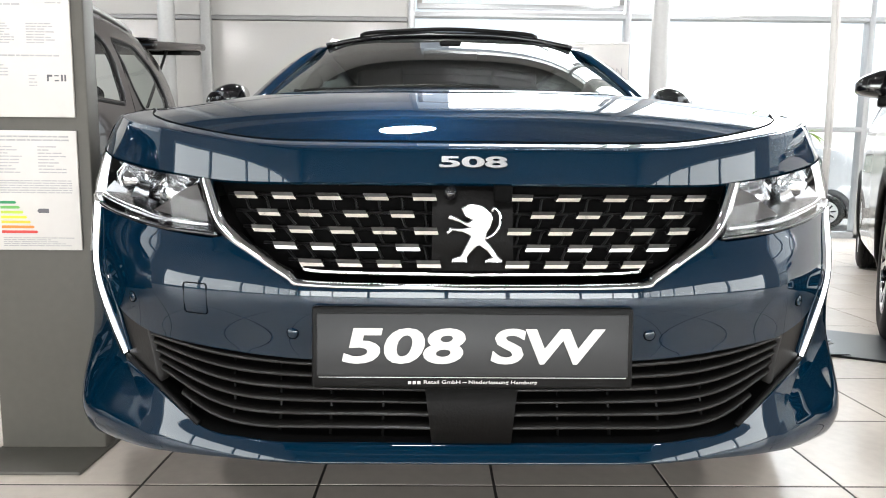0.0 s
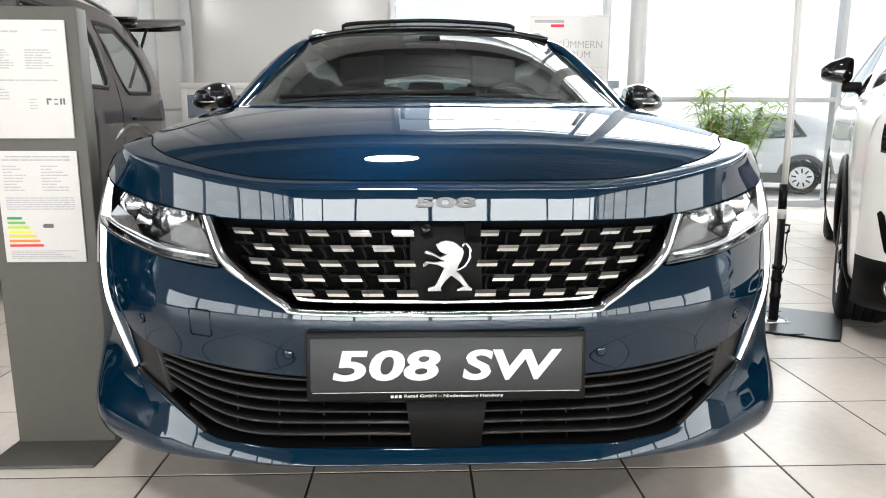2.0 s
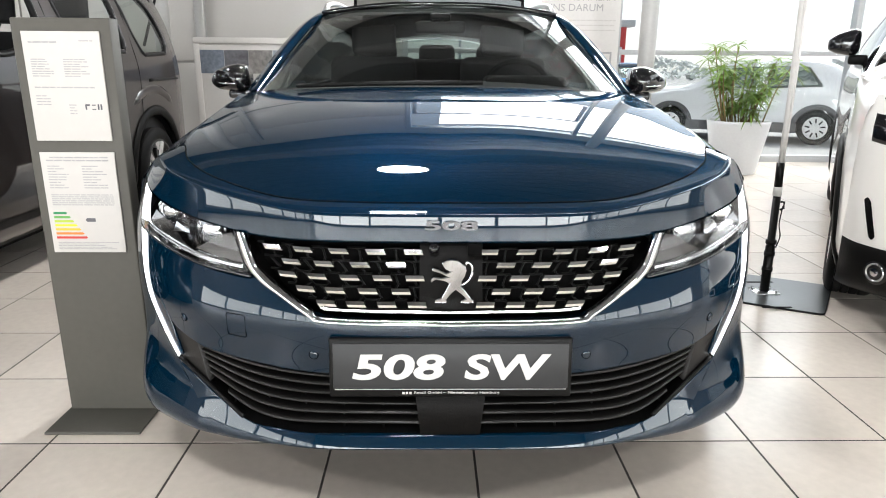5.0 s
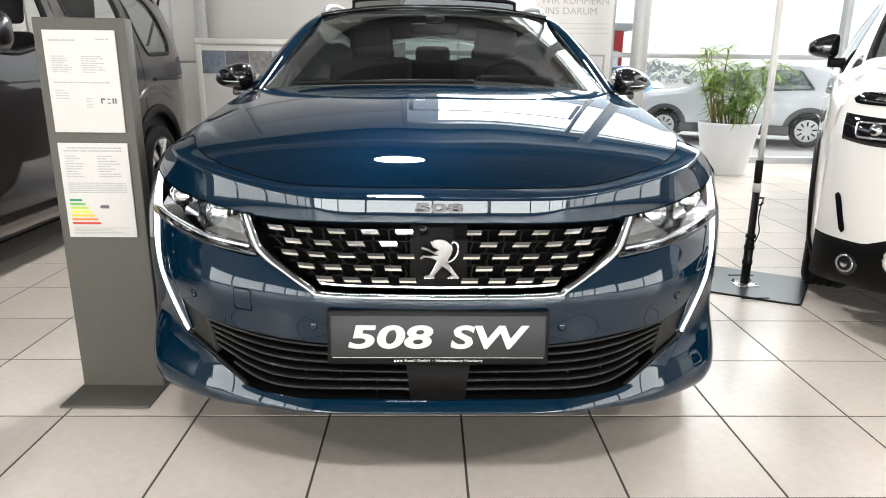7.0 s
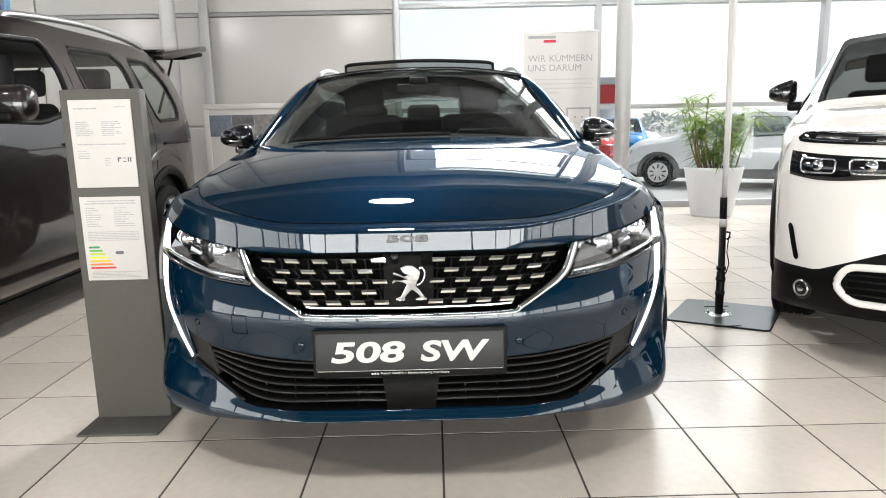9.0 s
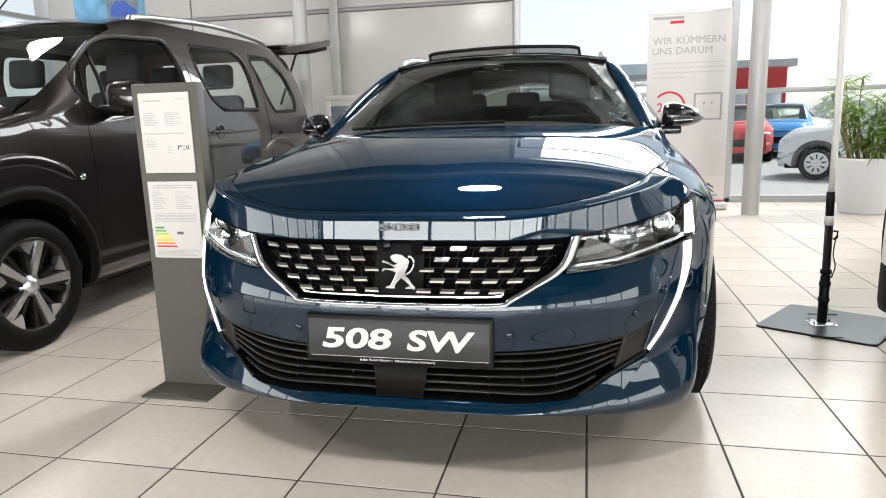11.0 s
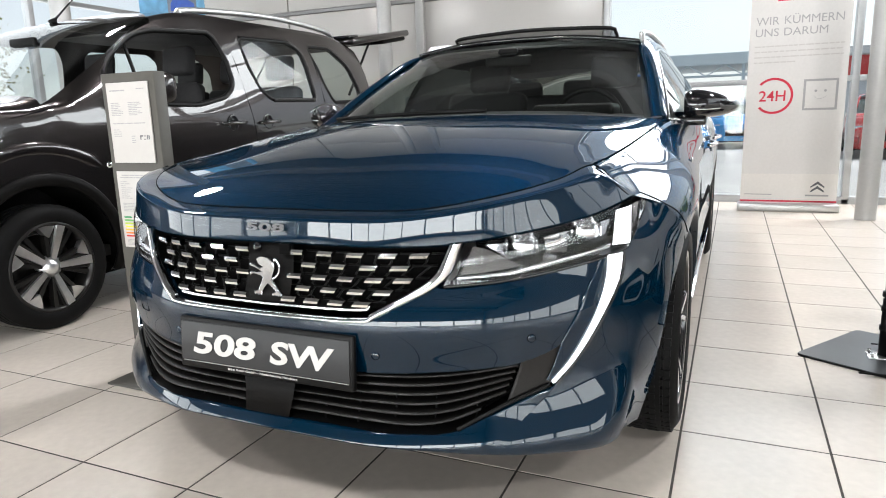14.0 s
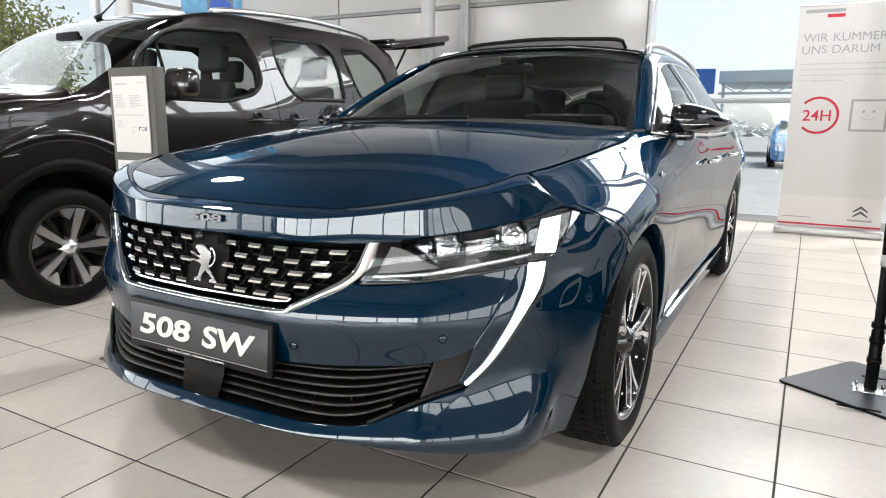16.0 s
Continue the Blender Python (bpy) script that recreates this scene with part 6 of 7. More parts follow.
part("cabin_floor", box(-0.8, 0.8, 1.3, 4.2, 0.36, 0.42), M_FABRIC, suv)
cabin_seats(suv, ((2.0, (-0.38, 0.38)),), 0.9, 0.58)

# ---- furnishings ----


def bars_of_text(x0, x1, z, high, seed, y, bm, fill=0.8, word=(0.008, 0.028)):
    """A line of unreadable print as separate small bars."""
    rnd = random.Random(seed)
    x = x0
    while x < x0 + (x1 - x0) * fill:
        w = rnd.uniform(*word)
        e = min(x + w, x1)
        vs = [bm.verts.new(c) for c in ((x, y, z), (e, y, z), (e, y, z + high), (x, y, z + high))]
        bm.faces.new(vs)
        x = e + rnd.uniform(0.15, 0.35) * word[0]


# price pillar
stele = thing("price_pillar", "grey metal price pillar with two printed sheets", "display stand", at=(-1.075, 0.63, 0))
part("panel", box(-0.137, 0.137, 0.0, 0.055, 0.008, 1.214, 0.004), M_STELE, stele)
part("foot", box(-0.145, 0.145, -0.145, 0.10, 0, 0.009, 0.003), M_STELE, stele)
for k, z0 in enumerate((0.876, 0.541)):
    sh = part("sheet_holder", box(-0.107, 0.108, -0.008, -0.002, z0, z0 + 0.302, 0.001), M_PAPER, stele, ("white price sheet in a clear holder", "white energy label sheet in a clear holder")[k])
    ink = bmesh.new()
    y = -0.0088
    rnd = random.Random(3 + k)
    if k == 0:
        bars_of_text(-0.09, 0.0, z0 + 0.270, 0.005, 1, y, ink)
        bars_of_text(0.05, 0.095, z0 + 0.275, 0.003, 2, y, ink)
        for r in range(8):
            bars_of_text(-0.09, -0.03, z0 + 0.225 - 0.0065 * r, 0.003, 10 + r, y, ink, rnd.uniform(0.5, 1))
            bars_of_text(0.0, 0.07, z0 + 0.225 - 0.0065 * r, 0.003, 30 + r, y, ink, rnd.uniform(0.5, 1))
        bars_of_text(-0.09, 0.09, z0 + 0.148, 0.004, 50, y, ink, 0.9)
        for r in range(4):
            bars_of_text(-0.09, -0.05, z0 + 0.125 - 0.008 * r, 0.003, 60 + r, y, ink)
            bars_of_text(0.0, 0.02, z0 + 0.10 - 0.008 * r, 0.003, 70 + r, y, ink)
        mark = bmesh.new()
        for a, b2, z, h in ((0.045, 0.049, 0.088, 0.016), (0.049, 0.058, 0.099, 0.005), (0.064, 0.074, 0.100, 0.003), (0.064, 0.074, 0.088, 0.003), (0.080, 0.084, 0.088, 0.016), (0.088, 0.092, 0.088, 0.016)):
            box(a, b2, -0.0092, -0.008, z0 + z, z0 + z + h, bm=mark)
        part("printed_mark", mark, M_INK2, sh, smooth=False)
    else:
        bars_of_text(-0.08, 0.09, z0 + 0.285, 0.004, 4, y, ink, 0.9)
        bars_of_text(-0.09, 0.09, z0 + 0.276, 0.004, 5, y, ink, 0.95)
        for r in range(9):
            bars_of_text(-0.09, -0.03, z0 + 0.26 - 0.008 * r, 0.003, 100 + r, y, ink, rnd.uniform(0.3, 1))
            bars_of_text(0.01, 0.08, z0 + 0.26 - 0.008 * r, 0.003, 120 + r, y, ink, rnd.uniform(0.3, 1))
        for r in range(6):
            bars_of_text(-0.09, 0.092, z0 + 0.175 - 0.006 * r, 0.0028, 140 + r, y, ink, 0.98)
        for r, m in enumerate(M_ENERGY):
            z = z0 + 0.118 - 0.0125 * r
            e = -0.055 + 0.0085 * r
            bm = bmesh.new()
            bm.faces.new([bm.verts.new((xx, y - 0.0006, zz2)) for xx, zz2 in ((-0.092, z), (e, z), (e + 0.004, z + 0.0035), (e, z + 0.007), (-0.092, z + 0.007))])
            part("energy_bar", bm, m, sh, smooth=False)
        bm = bmesh.new()
        bm.faces.new([bm.verts.new((xx, y - 0.0006, zz2)) for xx, zz2 in ((0.0, z0 + 0.100), (0.005, z0 + 0.095), (0.03, z0 + 0.095), (0.03, z0 + 0.106), (0.005, z0 + 0.106))])
        part("energy_mark", bm, M_INK2, sh, smooth=False)
        for r in range(5):
            bars_of_text(-0.09, 0.09, z0 + 0.03 - 0.005 * r, 0.0022, 160 + r, y, ink, rnd.uniform(0.6, 1))
    part("printed_lines", ink, M_INK, sh, smooth=False)

# flag stand
flag = thing("flag_stand", "white flag pole on a dark steel base plate", "flag stand", at=(1.64, 1.79, 0))
base = rounded([(-0.32, -0.07), (0.125, -0.315), (0.40, 0.09), (-0.045, 0.34)], 0.03)
bm = bmesh.new()
f = bm.faces.new([bm.verts.new((p[0], p[1], 0.0)) for p in base])
r = bmesh.ops.extrude_face_region(bm, geom=[f])
bmesh.ops.translate(bm, vec=(0, 0, 0.01), verts=[v for v in r["geom"] if isinstance(v, bmesh.types.BMVert)])
bmesh.ops.recalc_face_normals(bm, faces=bm.faces)
bp = part("base_plate", bm, M_BASE, flag, smooth=False)
part("plate_rim", tube([(p[0], p[1], 0.004) for p in base + base[:1]], 0.0045, 6, cap=False), M_BLACK, bp)
part("slot", box(-0.12, 0.02, -0.235, -0.22, 0.008, 0.0115, 0.001), M_VOID, bp)
part("slot", box(-0.02, 0.12, 0.14, 0.155, 0.008, 0.0115, 0.001), M_VOID, bp)
part("bracket", box(-0.06, 0.06, -0.05, 0.05, 0.008, 0.014, 0.002), M_SATIN, flag)
for x in (-0.045, 0.045):
    for y in (-0.035, 0.035):
        part("bolt", tube([(x, y, 0.012), (x, y, 0.026)], 0.006, 6), M_SATIN, flag)
part("lower_tube", tube([(0, 0, 0.012), (0, 0, 0.25), (0, 0, 0.252), (-0.004, 0, 0.56)], [0.022, 0.022, 0.018, 0.018], 16), M_BLACK, flag)
part("sleeve", tube([(-0.004, 0, 0.50), (-0.005, 0, 0.545)], 0.0205, 16), M_LETTER, flag, "white sleeve")
part("grip", tube([(-0.005, 0, 0.545), (-0.008, 0, 0.66)], 0.0185, 16), M_BLACK, flag)
for z in (0.12, 0.20, 0.26):
    part("collar", tube([(0, 0, z), (0, 0, z + 0.02)], 0.026, 12), M_BLACK, flag)
part("snap_hook", tube([(0.018, 0, 0.47), (0.035, -0.004, 0.47), (0.035, -0.004, 0.44), (0.02, 0, 0.43)], 0.006, 6), M_BLACK, flag)
part("cord", tube(even([(0.03, -0.004, 0.45), (0.022, -0.01, 0.36), (0.035, -0.01, 0.30), (0.024, -0.006, 0.24)], 18), 0.003, 5), M_BLACK2, flag)
pole = [(-0.008, 0, 0.66), (-0.012, 0, 1.1), (-0.025, 0, 1.7), (-0.03, 0, 2.4), (-0.03, 0, 3.3)]
part("pole", tube(even(pole, 20), 0.012, 12), M_LETTER, flag, "white pole")
part("furled_flag", tube([(p[0] + 0.012, p[1], p[2]) for p in even(pole, 24)], [0.008 + 0.02 * min(1, k / 10) for k in range(24)], 10, 0.5), M_BANNER, flag, "furled white flag cloth")

# roll-up banner
ban = thing("roll_up_banner", "white roll-up banner with grey and red print", "banner", at=(1.555, 6.05, 0))
part("cassette", box(-0.45, 0.45, -0.10, 0.10, 0.0, 0.075, 0.02, 3), M_ALU, ban)
sheet = part("banner_sheet", box(-0.425, 0.425, 0.0, 0.006, 0.075, 2.10), M_BANNER, ban, smooth=False)
part("top_rail", box(-0.43, 0.43, -0.008, 0.014, 2.10, 2.125, 0.005), M_ALU, ban)
part("support_pole", tube([(0, 0.03, 0.05), (0, 0.03, 2.1)], 0.012, 8), M_ALU, ban)


def print_on(bm, x, z, m, name="print"):
    return part(name, moved(bm, pose(x, -0.001, z)), m, sheet, smooth=False)


for k, (txt, z, x_at, want) in enumerate((("WIR", 1.82, -0.375, 0.20), ("KÜMMERN", 1.83, -0.13, 0.49), ("UNS", 1.715, -0.375, 0.20), ("DARUM", 1.715, -0.13, 0.365))):
    bm = letters(txt, 0.091 if k == 1 else 0.072, 0.001, 0.0, 0, 1.0)
    co = np.array([v.co for v in bm.verts])
    kx = want / (co[:, 0].max() - co[:, 0].min())
    for v in bm.verts:
        v.co.x *= kx
    print_on(bm, x_at + want / 2, z, M_INK, "headline")
bm = letters("24H", 0.10, 0.001, 0.01)
print_on(bm, -0.195, 1.12, M_PRINT_RED, "red_numerals")
ring = bmesh.new()
ang = np.linspace(radians(-138), radians(138), 40)
ro = [[ring.verts.new((r * math.cos(a), 0, r * math.sin(a))) for a in ang] for r in (0.150, 0.172)]
for i in range(39):
    ring.faces.new([ro[0][i], ro[0][i + 1], ro[1][i + 1], ro[1][i]])
print_on(ring, -0.185, 1.12, M_PRINT_RED, "red_ring")
sq = box(-0.145, 0.145, -0.0005, 0.0005, 0.125, 0.145)
box(-0.145, 0.145, -0.0005, 0.0005, -0.145, -0.125, bm=sq)
box(-0.145, -0.125, -0.0005, 0.0005, -0.125, 0.125, bm=sq)
box(0.125, 0.145, -0.0005, 0.0005, -0.125, 0.125, bm=sq)
print_on(sq, 0.215, 1.12, M_INK, "square_outline")
for x in (-0.04, 0.04):
    print_on(moved(lathe([(0.0, 0.0), (0.012, 0.0)], 14), pose(0, 0, 0, 0, 0, 90)), 0.215 + x, 1.155, M_INK, "dot")
print_on(tube([(0.07 * math.sin(a), 0, 0.05 - 0.09 * math.cos(a)) for a in np.linspace(-0.9, 0.9, 14)], 0.006, 4, 0.2), 0.215, 1.12, M_INK, "curve")
txt_bm = bmesh.new()
for r in range(4):
    bars_of_text(-0.375, 0.38, 1.58 - 0.05 * r, 0.012, 300 + r, -0.002, txt_bm, (0.98, 0.95, 0.99, 0.45)[r], (0.03, 0.075))
part("small_print", txt_bm, mat("pale_ink", (0.5, 0.48, 0.46), 0.7, vary=0.03), sheet, smooth=False)["kind"] = "stuff"
logo = bmesh.new()
box(-0.375, -0.06, -0.0005, 0.0005, 0.02, 0.05, bm=logo)
print_on(logo, 0, 2.02, M_INK, "logo_bar")
print_on(box(-0.20, -0.06, -0.0005, 0.0005, -0.025, 0.005), 0, 2.02, M_PRINT_RED, "logo_bar")
for dz in (0, -0.045):
    bm = bmesh.new()
    bm.faces.new([bm.verts.new(c) for c in ((-0.06, 0, 0), (0, 0, 0.05), (0.06, 0, 0), (0.06, 0, -0.015), (0, 0, 0.022), (-0.06, 0, -0.015))])
    print_on(moved(bm, pose(0, -0.0015, 0)), 0.255, 0.245 + dz, M_INK2, "chevron")
print_on(box(-0.10, 0.10, -0.0015, 0.0005, -0.008, 0.008), 0.255, 0.155, M_INK, "logo_bar")
print_on(box(-0.425, 0.425, -0.0008, 0.0005, -0.008, 0.008), 0, 0.095, M_PRINT_RED, "red_line")
print_on(box(-0.13, 0.12, -0.0015, 0.0005, -0.004, 0.004), -0.26, 0.16, M_INK, "logo_bar")
tint = mat("banner_foot_tint", (0.66, 0.635, 0.60), 0.6, vary=0.03)
print_on(box(-0.425, 0.425, -0.0003, 0.0005, -0.13, 0.13), 0, 0.235, tint, "foot_field")

# bamboo palm in a white planter
plant = thing("potted_palm", "green bamboo palm in a white round planter", "plant", at=(3.28, 5.80, 0))
part("planter", lathe([(0.0, 0.0), (0.215, 0.0), (0.225, 0.02), (0.318, 0.53), (0.322, 0.56), (0.312, 0.565), (0.298, 0.54), (0.29, 0.50), (0.0, 0.50)], 48, "z"), M_POT, plant)
part("soil", lathe([(0.292, 0.505), (0.15, 0.515), (0.0, 0.52)], 30, "z"), M_SOIL, plant)
rnd = random.Random(11)
leaves = bmesh.new()


def leaf(bm, p, d, length, wide):
    """A long pointed leaflet that droops towards its tip."""
    d = Vector(d).normalized()
    s = d.cross(Vector((0, 0, 1)))
    s = s.normalized() if s.length > 0.05 else Vector((1, 0, 0))
    pts = []
    for f, w in ((0, 0.15), (0.3, 1.0), (0.65, 0.75), (1.0, 0.0)):
        c = Vector(p) + d * length * f - Vector((0, 0, 1)) * length * 0.42 * f * f
        pts.append((c - s * wide * w, c + Vector((0, 0, wide * 0.3 * w)), c + s * wide * w))
    rows = [[bm.verts.new(c) for c in q] for q in pts[:3]]
    tip = bm.verts.new(pts[3][1])
    for a, b in zip(rows, rows[1:]):
        bm.faces.new([a[0], a[1], b[1], b[0]])
        bm.faces.new([a[1], a[2], b[2], b[1]])
    bm.faces.new([rows[2][0], rows[2][1], tip])
    bm.faces.new([rows[2][1], rows[2][2], tip])


for k in range(34):
    a, r = rnd.uniform(0, 6.28), rnd.uniform(0.02, 0.23)
    x, y = r * math.cos(a), r * math.sin(a)
    h = rnd.uniform(0.18, 0.60) + (0.26 if x < -0.06 else (-0.03 if x < 0.08 else 0.10))
    lean = rnd.uniform(0.05, 0.42)
    top = (x + lean * math.cos(a) * h, y + lean * math.sin(a) * h, 0.5 + h)
    path = even([(x, y, 0.50), ((x + top[0]) / 2 - 0.02, (y + top[1]) / 2, 0.5 + h * 0.55), top], 8)
    part("stem", tube(path, [0.009 - 0.0007 * i for i in range(8)], 5), M_STEM, plant)
    for q, count in ((0, 15), (1, 9), (2, 5)):
        c = path[7 - q]
        for j in range(count):
            w = rnd.uniform(0, 6.28)
            leaf(leaves, c, (math.cos(w), math.sin(w), rnd.uniform(-0.25, 0.75)), rnd.uniform(0.13, 0.27), rnd.uniform(0.008, 0.015))
part("leaves", leaves, M_LEAF, plant, "slender green leaves")["kind"] = "stuff"

# framed picture board leaning at the wall
board = thing("picture_board", "white framed board with a row of car photographs", "display board", at=(-1.70, 5.36, 0))
part("backing", box(-0.62, 0.62, 0.0, 0.03, 0.0, 1.345, 0.004), M_PAPER, board)
for x0, x1, z0, z1 in ((-0.64, 0.64, 1.30, 1.355), (-0.64, 0.64, 0.0, 0.05), (-0.64, -0.585, 0.05, 1.30), (0.585, 0.64, 0.05, 1.30)):
    part("frame_strip", box(x0, x1, -0.015, 0.035, z0, z1, 0.004), M_PAPER, board)
photo = [mat("photo_print", c, 0.4, vary=0.4, grain=25) for c in ((0.12, 0.14, 0.17), (0.10, 0.10, 0.11), (0.18, 0.17, 0.16), (0.25, 0.27, 0.3))]
for k in range(5):
    x = -0.47 + 0.235 * k
    part("photograph", box(x - 0.115, x + 0.115, -0.006, 0.001, 1.02, 1.24), photo[k % 4], board, smooth=False)

# printed show cube on the van's roof
cube = thing("roof_sign", "blue printed cardboard show sign standing on the van's roof", "sign", at=(-2.83, 2.62, 1.785))
part("sign_body", moved(box(-0.22, 0.22, 0.0, 0.14, 0.0, 0.42, 0.004), pose(0, 0, 0, 0, 0, 20)), mat("sign_print", (0.12, 0.34, 0.55), 0.5, vary=0.45, grain=9), cube)
part("sign_picture", moved(box(0.0, 0.215, -0.004, 0.001, 0.02, 0.40), pose(0, 0, 0, 0, 0, 20)), mat("picture_print", (0.16, 0.20, 0.24), 0.5, vary=0.45, grain=12), cube, smooth=False)
part("picture_car", moved(prism(rounded([(0.02, 0.05), (0.20, 0.05), (0.20, 0.10), (0.16, 0.12), (0.13, 0.155), (0.06, 0.155), (0.025, 0.105)], 0.012), 0.003), pose(0, 0, 0, 0, 0, 20) @ pose(0, -0.007, 0)), mat("picture_blue", (0.02, 0.08, 0.40), 0.5, vary=0.2), cube, smooth=False)

# ---- outside ----
setting("ground", box(-400, 400, -400, 400, -0.36, -0.21), M_ASPHALT, "pale dry asphalt forecourt", "ground")
setting("pavement", box(-12, 16, NORTH + 0.12, NORTH + 1.1, -0.21, -0.06, 0.01), M_FACADE, "pale concrete strip along the glazing", "pavement")
SMALL = {"sill": 0.24,
         "top": [(0.05, 0.72), (0.2, 0.86), (0.6, 0.95), (1.0, 1.0), (1.15, 1.06), (1.6, 1.36), (1.9, 1.45), (2.5, 1.48), (3.3, 1.44), (3.7, 1.25), (3.95, 0.95)],
         "belt": [(0.05, 0.6), (0.6, 0.86), (1.2, 0.92), (2.5, 0.95), (3.95, 0.98)],
         "w": [(0.05, 0.62), (0.2, 0.76), (0.5, 0.84), (1.0, 0.86), (3.2, 0.86), (3.7, 0.82), (3.95, 0.70)],
         "wt": [(0.05, 0.55), (0.6, 0.70), (1.1, 0.72), (1.6, 0.64), (2.5, 0.60), (3.7, 0.60), (3.95, 0.60)]}


def parked_car(label, material, m):
    ob = thing("parked_car", label, "car", "cars parked outside")
    ob.matrix_basis = m
    g = vehicle_skin(SMALL, np.concatenate([np.linspace(0.05, 1.05, 14), np.linspace(1.1, 1.85, 10), np.linspace(1.95, 3.95, 22)]), 2)
    bm = bmesh.new()
    grid_into(bm, g[:, :17], True, True)
    grid_into(bm, g[:14, 16:], True, True)
    grid_into(bm, g[23:42, 16:], True, True)
    sc = grid_into(bmesh.new(), g[13:24, 16:], True, True)
    rs = grid_into(bmesh.new(), g[41:, 16:], True, True)
    part("windscreen", sc, M_TINT, ob)
    part("rear_window", rs, M_TINT, ob)
    for side in (1, -1):
        for poly in (rounded([(1.35, 0.96), (1.75, 1.32), (2.3, 1.38), (2.32, 0.98)], 0.04), rounded([(2.4, 0.98), (2.38, 1.38), (3.05, 1.36), (3.3, 1.02)], 0.04)):
            part("side_window", carve(bm, poly, side), M_TINT, ob)
        for y in (0.75, 3.25):
            carve(bm, circle_poly(y, 0.30, 0.335, 18), side).free()
            simple_wheel(ob, (side * 0.76, y, 0.30), 0.30, 0.19, side)
            part("arch_lining", skin(np.array([[(side * x, yy, z) for yy, z in circle_poly(y, 0.30, 0.337, 18)[:18]] for x in (0.84, 0.55)])), M_VOID, ob)
        part("lamp", moved(box(-0.14, 0.14, -0.03, 0.03, -0.05, 0.05, 0.02), pose(side * 0.60, 0.14, 0.70, 0, 0, side * 28)), M_LAMP_IN, ob)
        part("door_joint", tube([(side * (flank_x(SMALL, 2.35, z) + 0.001), 2.35, z) for z in (0.3, 0.6, 0.93)], 0.004, 5), M_VOID, ob)
    bmesh.ops.remove_doubles(bm, verts=bm.verts, dist=0.0005)
    part("body", bm, material, ob)
    part("front_face", skin(np.array([[(x, 0.06 - 0.03 * (1 - (x / 0.6) ** 2), z) for x in np.linspace(-0.60, 0.60, 10)] for z in (0.25, 0.45, 0.72)])), material, ob)
    part("grille", box(-0.34, 0.34, 0.015, 0.05, 0.40, 0.58, 0.02), M_BLACK, ob)
    part("underside", box(-0.74, 0.74, 0.2, 3.8, 0.2, 0.3), M_VOID, ob)
    part("rear_face", skin(np.array([[(x, 3.95, z) for x in (-0.69, 0.0, 0.69)] for z in (0.24, 0.6, 0.96)])), material, ob)
    return ob


G0 = -0.21
crossover = parked_car("white crossover with grey cladding parked outside the window", M_SILVER_PAINT, pose(4.31, 12.63, G0, 0, 0, -117))
for side in (1, -1):
    for y in (0.75, 3.25):
        q = [(y - 0.375 * math.cos(a), 0.30 + 0.375 * math.sin(a)) for a in np.linspace(-0.2, math.pi + 0.2, 24)]
        part("arch_cladding", tube([(side * (flank_x(SMALL, yy, max(z, 0.27)) + 0.002), yy, z) for yy, z in q], 0.045, 8, 0.4, up=(1, 0, 0)), M_CLAD, crossover)
    part("sill_cladding", box(*sorted((side * 0.82, side * 0.872)), 1.05, 2.95, 0.20, 0.38, 0.02), M_CLAD, crossover)
parked_car("red hatchback parked across the forecourt", M_RED_PAINT, pose(4.25, 16.2, G0, 0, 0, -6))
parked_car("dark blue hatchback parked behind the crossover", M_SKY_PAINT, pose(5.6, 17.8, G0, 0, 0, -14))
parked_car("light blue hatchback parked on the forecourt", M_SKY_PAINT, pose(1.15, 20.6, G0, 0, 0, 4))
for y in (17.5, 21.5, 26.0):
    parked_car("silver grey hatchback parked in a row", M_SILVER_PAINT, pose(-1.2 - 0.03 * y, y, G0, 0, 0, 75))
parked_car("white hatchback parked in the far row", M_WHITE, pose(8.5, 24.0, G0, 0, 0, 20))


def far_building(x, y, w, d, h, material, label, bays):
    ob = thing("far_building", label, "building", at=(x, y, G0))
    part("wall", box(-w / 2, w / 2, 0, d, 0, h), material, ob, smooth=False)
    part("roof", box(-w / 2 - 0.3, w / 2 + 0.3, -0.4, d + 0.3, h, h + 0.35, 0.05), M_FRAME, ob)
    for k in range(bays):
        xx = -w / 2 + (k + 0.5) * w / bays
        wd = part("window", box(xx - w / bays * 0.38, xx + w / bays * 0.38, -0.06, 0.02, h * 0.12, h * 0.72, 0.02), M_FRAME, ob)
        part("pane", box(xx - w / bays * 0.34, xx + w / bays * 0.34, -0.08, -0.06, h * 0.16, h * 0.68), M_HAZE, wd)
    return ob


M_CANOPY = mat("canopy_steel", (0.50, 0.58, 0.62), 0.5, vary=0.05)
far_building(7.0, 31, 4.4, 5, 3.2, M_FACADE_RED, "low red building with white window fields", 3)
sign = thing("pylon_sign", "blue sign panel on a grey post", "sign", at=(-3.0, 29.4, G0))
part("post", tube([(0, 0, 0), (0, 0, 2.7)], 0.08, 10), M_FRAME, sign)
part("panel", box(-0.52, 0.52, -0.08, 0.08, 2.56, 3.60, 0.03), M_SIGN, sign)
canopy = thing("forecourt_canopy", "pale blue-grey steel canopy on lattice girders", "canopy", at=(0, 30, G0))
part("roof", box(-2.4, 5.0, 0, 6, 3.05, 3.55, 0.05), M_CANOPY, canopy)
part("lower_chord", tube([(-2.4, 0.1, 2.60), (5.0, 0.1, 2.60)], 0.05, 8), M_CANOPY, canopy)
for k in range(10):
    x = -2.4 + 0.74 * k
    part("diagonal", tube([(x, 0.1, 2.60 if k % 2 else 3.06), (x + 0.74, 0.1, 3.06 if k % 2 else 2.60)], 0.03, 6), M_CANOPY, canopy)
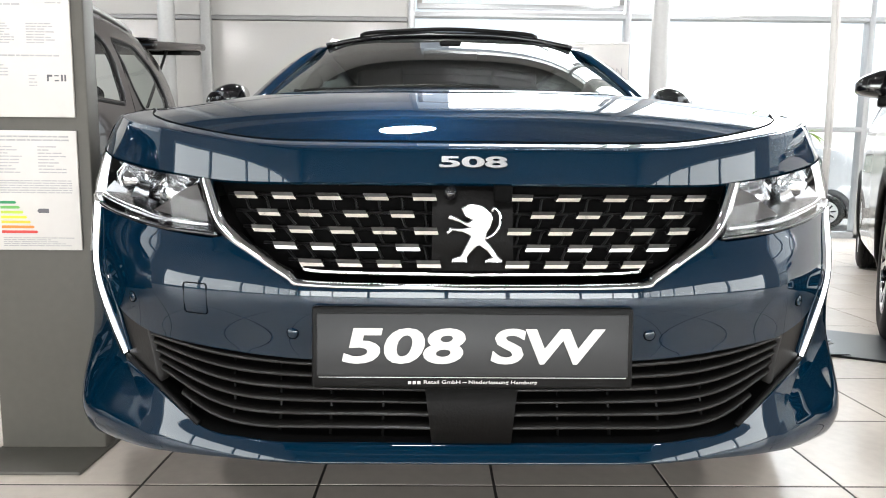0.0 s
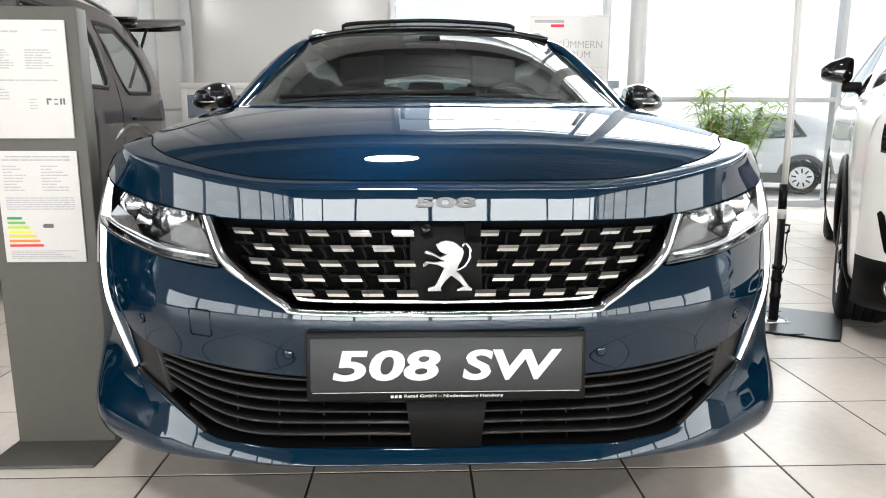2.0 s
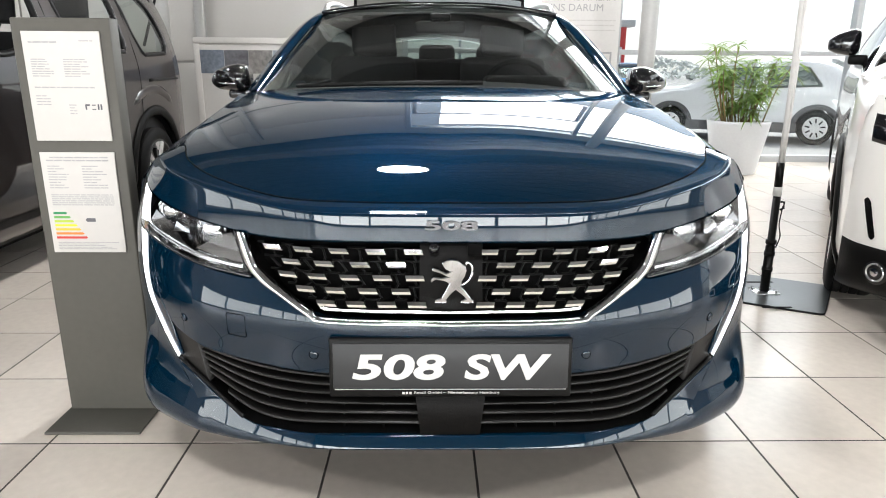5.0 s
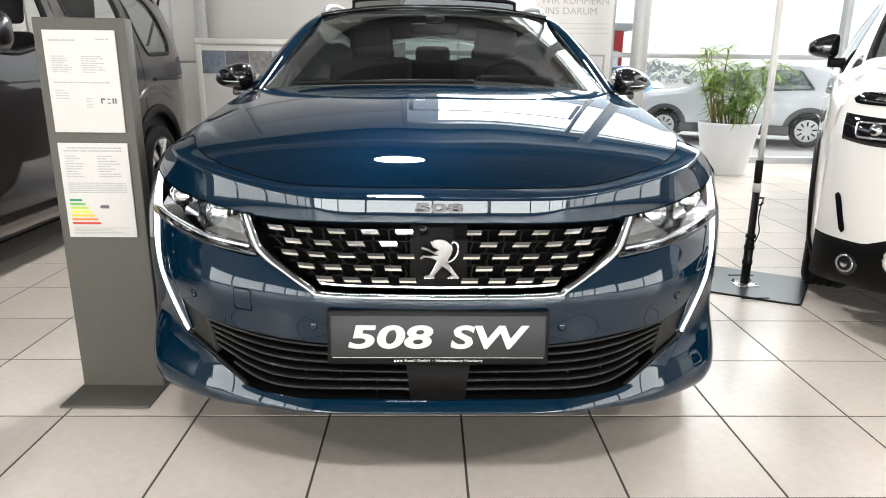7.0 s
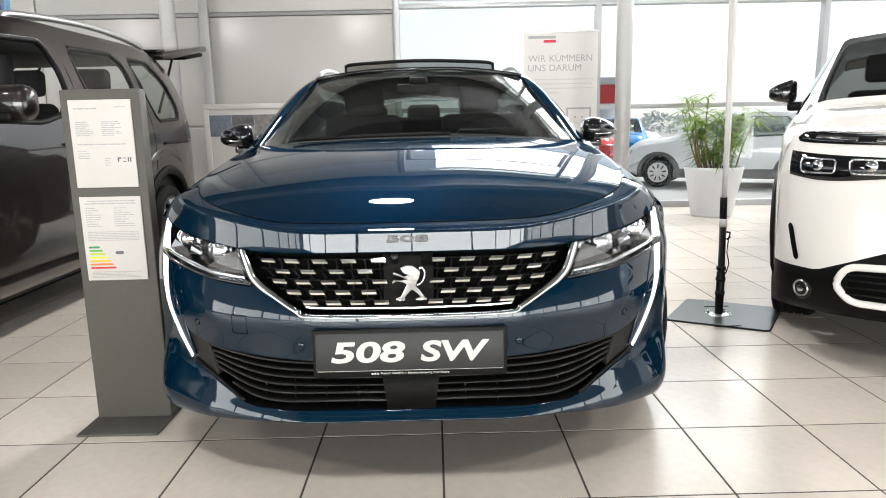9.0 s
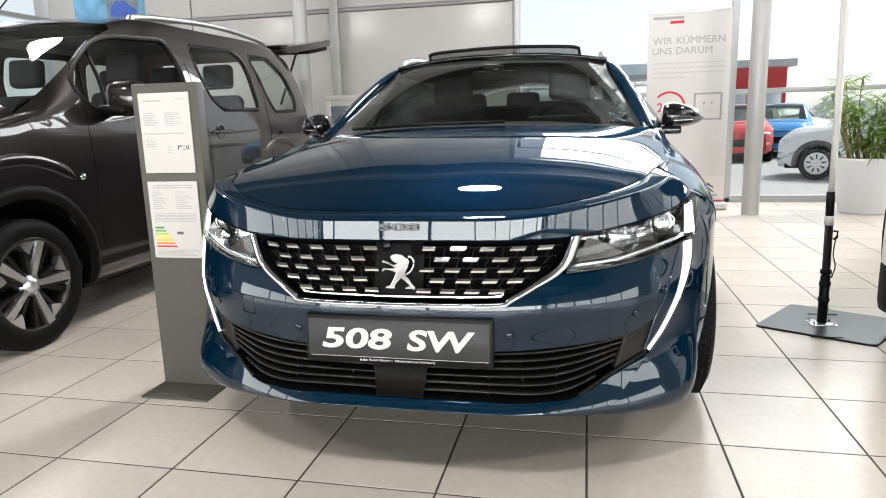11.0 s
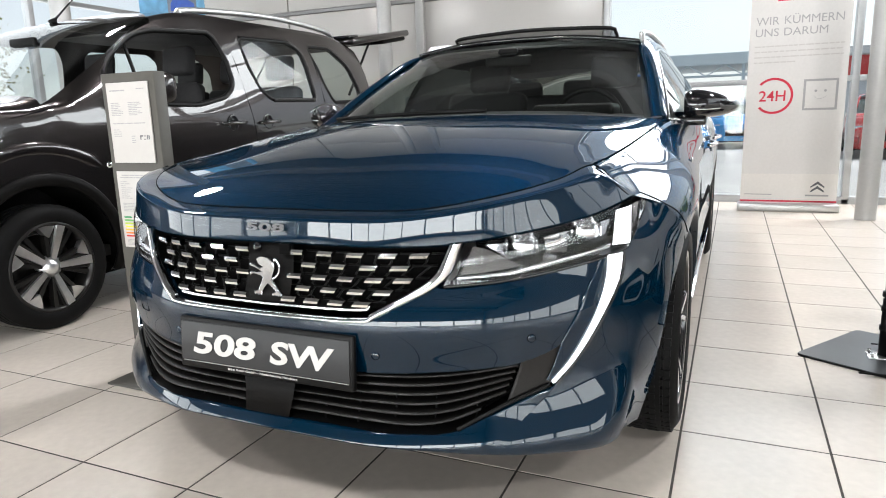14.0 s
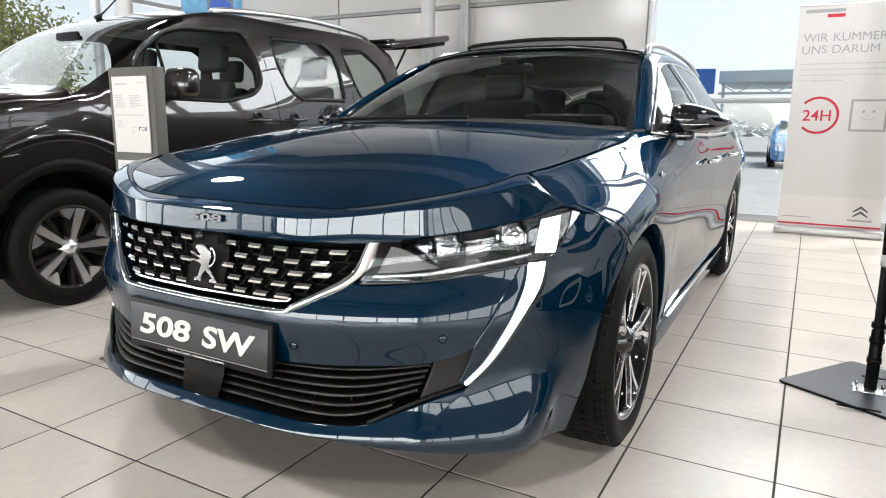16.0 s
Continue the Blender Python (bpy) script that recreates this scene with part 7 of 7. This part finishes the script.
for x in (-2.2, 1.3, 4.8):
    part("post", tube([(x, 0.1, 0), (x, 0.1, 3.06)], 0.07, 8), M_CANOPY, canopy)


def tree(x, y, h, seed, spread):
    rnd = random.Random(seed)
    ob = thing("tree", "tree with yellow-green leaves outside the window", "tree", "trees", (x, y, G0))
    tr = tube([(0, 0, 0), (0.05, 0, h * 0.3), (0, 0.05, h * 0.6), (0.05, 0, h * 0.85)], [0.16, 0.13, 0.09, 0.03], 8)
    lv = bmesh.new()
    for k in range(40):
        a, z = rnd.uniform(0, 6.28), h * rnd.uniform(0.35, 0.85)
        r = spread * rnd.uniform(0.5, 1.0) * (1.15 - abs(z / h - 0.6))
        tip = Vector((r * math.cos(a), r * math.sin(a), z + rnd.uniform(0.1, 0.5)))
        tube([(0, 0, z * 0.8), tuple(tip * 0.6 + Vector((0, 0, z * 0.35))), tuple(tip)], [0.05, 0.03, 0.01], 5, bm=tr)
        for j in range(240):
            p = tip + Vector((rnd.gauss(0, 0.32), rnd.gauss(0, 0.32), rnd.gauss(0, 0.28)))
            d = Vector((rnd.uniform(-1, 1), rnd.uniform(-1, 1), rnd.uniform(-1, 1))).normalized() * rnd.uniform(0.035, 0.07)
            s = d.orthogonal().normalized() * 0.026
            lv.faces.new([lv.verts.new(c) for c in (p - d, p - s, p + d, p + s)])
    part("trunk", tr, M_BARK, ob)
    part("crown", lv, M_TREE, ob)["kind"] = "stuff"
    return ob


tree(-13.2, 6.7, 3.5, 5, 1.0)
rng = np.random.default_rng(21)
COUNT = 5200
angle, away, size = rng.uniform(-0.9, 0.9, COUNT), rng.uniform(85, 110, COUNT), rng.uniform(0.25, 0.8, COUNT)
crest = 1.7 + 0.7 * np.sin(angle * 23) + 0.5 * np.sin(angle * 61) + 0.3 * np.sin(angle * 140)
clump = np.stack([away * np.sin(angle), away * np.cos(angle), G0 + rng.uniform(0.1, 1.0, COUNT) * crest], 1)
corners = clump[:, None] + rng.uniform(-1, 1, (COUNT, 4, 3)) * size[:, None, None] * np.array([1, 1, 0.7])
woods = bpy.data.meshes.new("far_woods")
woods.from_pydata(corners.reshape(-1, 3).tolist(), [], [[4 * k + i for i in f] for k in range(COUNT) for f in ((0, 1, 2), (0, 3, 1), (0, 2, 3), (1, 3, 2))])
woods.materials.append(M_HAZED_GREENERY)
tagged(new("far_woods", woods), "line of far trees with haze put into their pale colour", "woods", kind="stuff")

# ---- floor tiles ----
P, X0, Y0 = 0.4218, -0.338, 0.018
tile_mesh = box(-P / 2 + 0.0035, P / 2 - 0.0035, -P / 2 + 0.0035, P / 2 - 0.0035, -0.010, 0.0)
bmesh.ops.bevel(tile_mesh, geom=[e for e in tile_mesh.edges if all(v.co.z > -0.001 for v in e.verts)], offset=0.0008, segments=1, affect="EDGES")
tm = bpy.data.meshes.new("tile")
tile_mesh.to_mesh(tm)
tm.materials.append(M_TILE)
floor_ob = bpy.data.objects["floor"]
far = bmesh.new()
for i in range(-15, 19):
    for j in range(-26, 16):
        x, y = X0 + (i + 0.5) * P, Y0 + (j + 0.5) * P
        if -2.5 < x < 3.3 and -1.1 < y < 4.2:
            t = new("tile", tm)
            t.location, t.parent = (x, y, 0), floor_ob
        elif WEST - 0.1 < x < EAST and SOUTH < y < NORTH:
            h = P / 2 - 0.0035
            x0, x1, y0, y1 = x - h, min(x + h, EAST), y - h, min(y + h, NORTH)
            top = [far.verts.new(c) for c in ((x0, y0, 0), (x1, y0, 0), (x1, y1, 0), (x0, y1, 0))]
            low = [far.verts.new((v.co.x, v.co.y, -0.008)) for v in top]
            far.faces.new(top)
            for q in range(4):
                far.faces.new([low[q], low[(q + 1) % 4], top[(q + 1) % 4], top[q]])
rest = part("tiles_beyond", far, M_TILE, floor_ob, "", False)
rest["kind"] = "stuff"
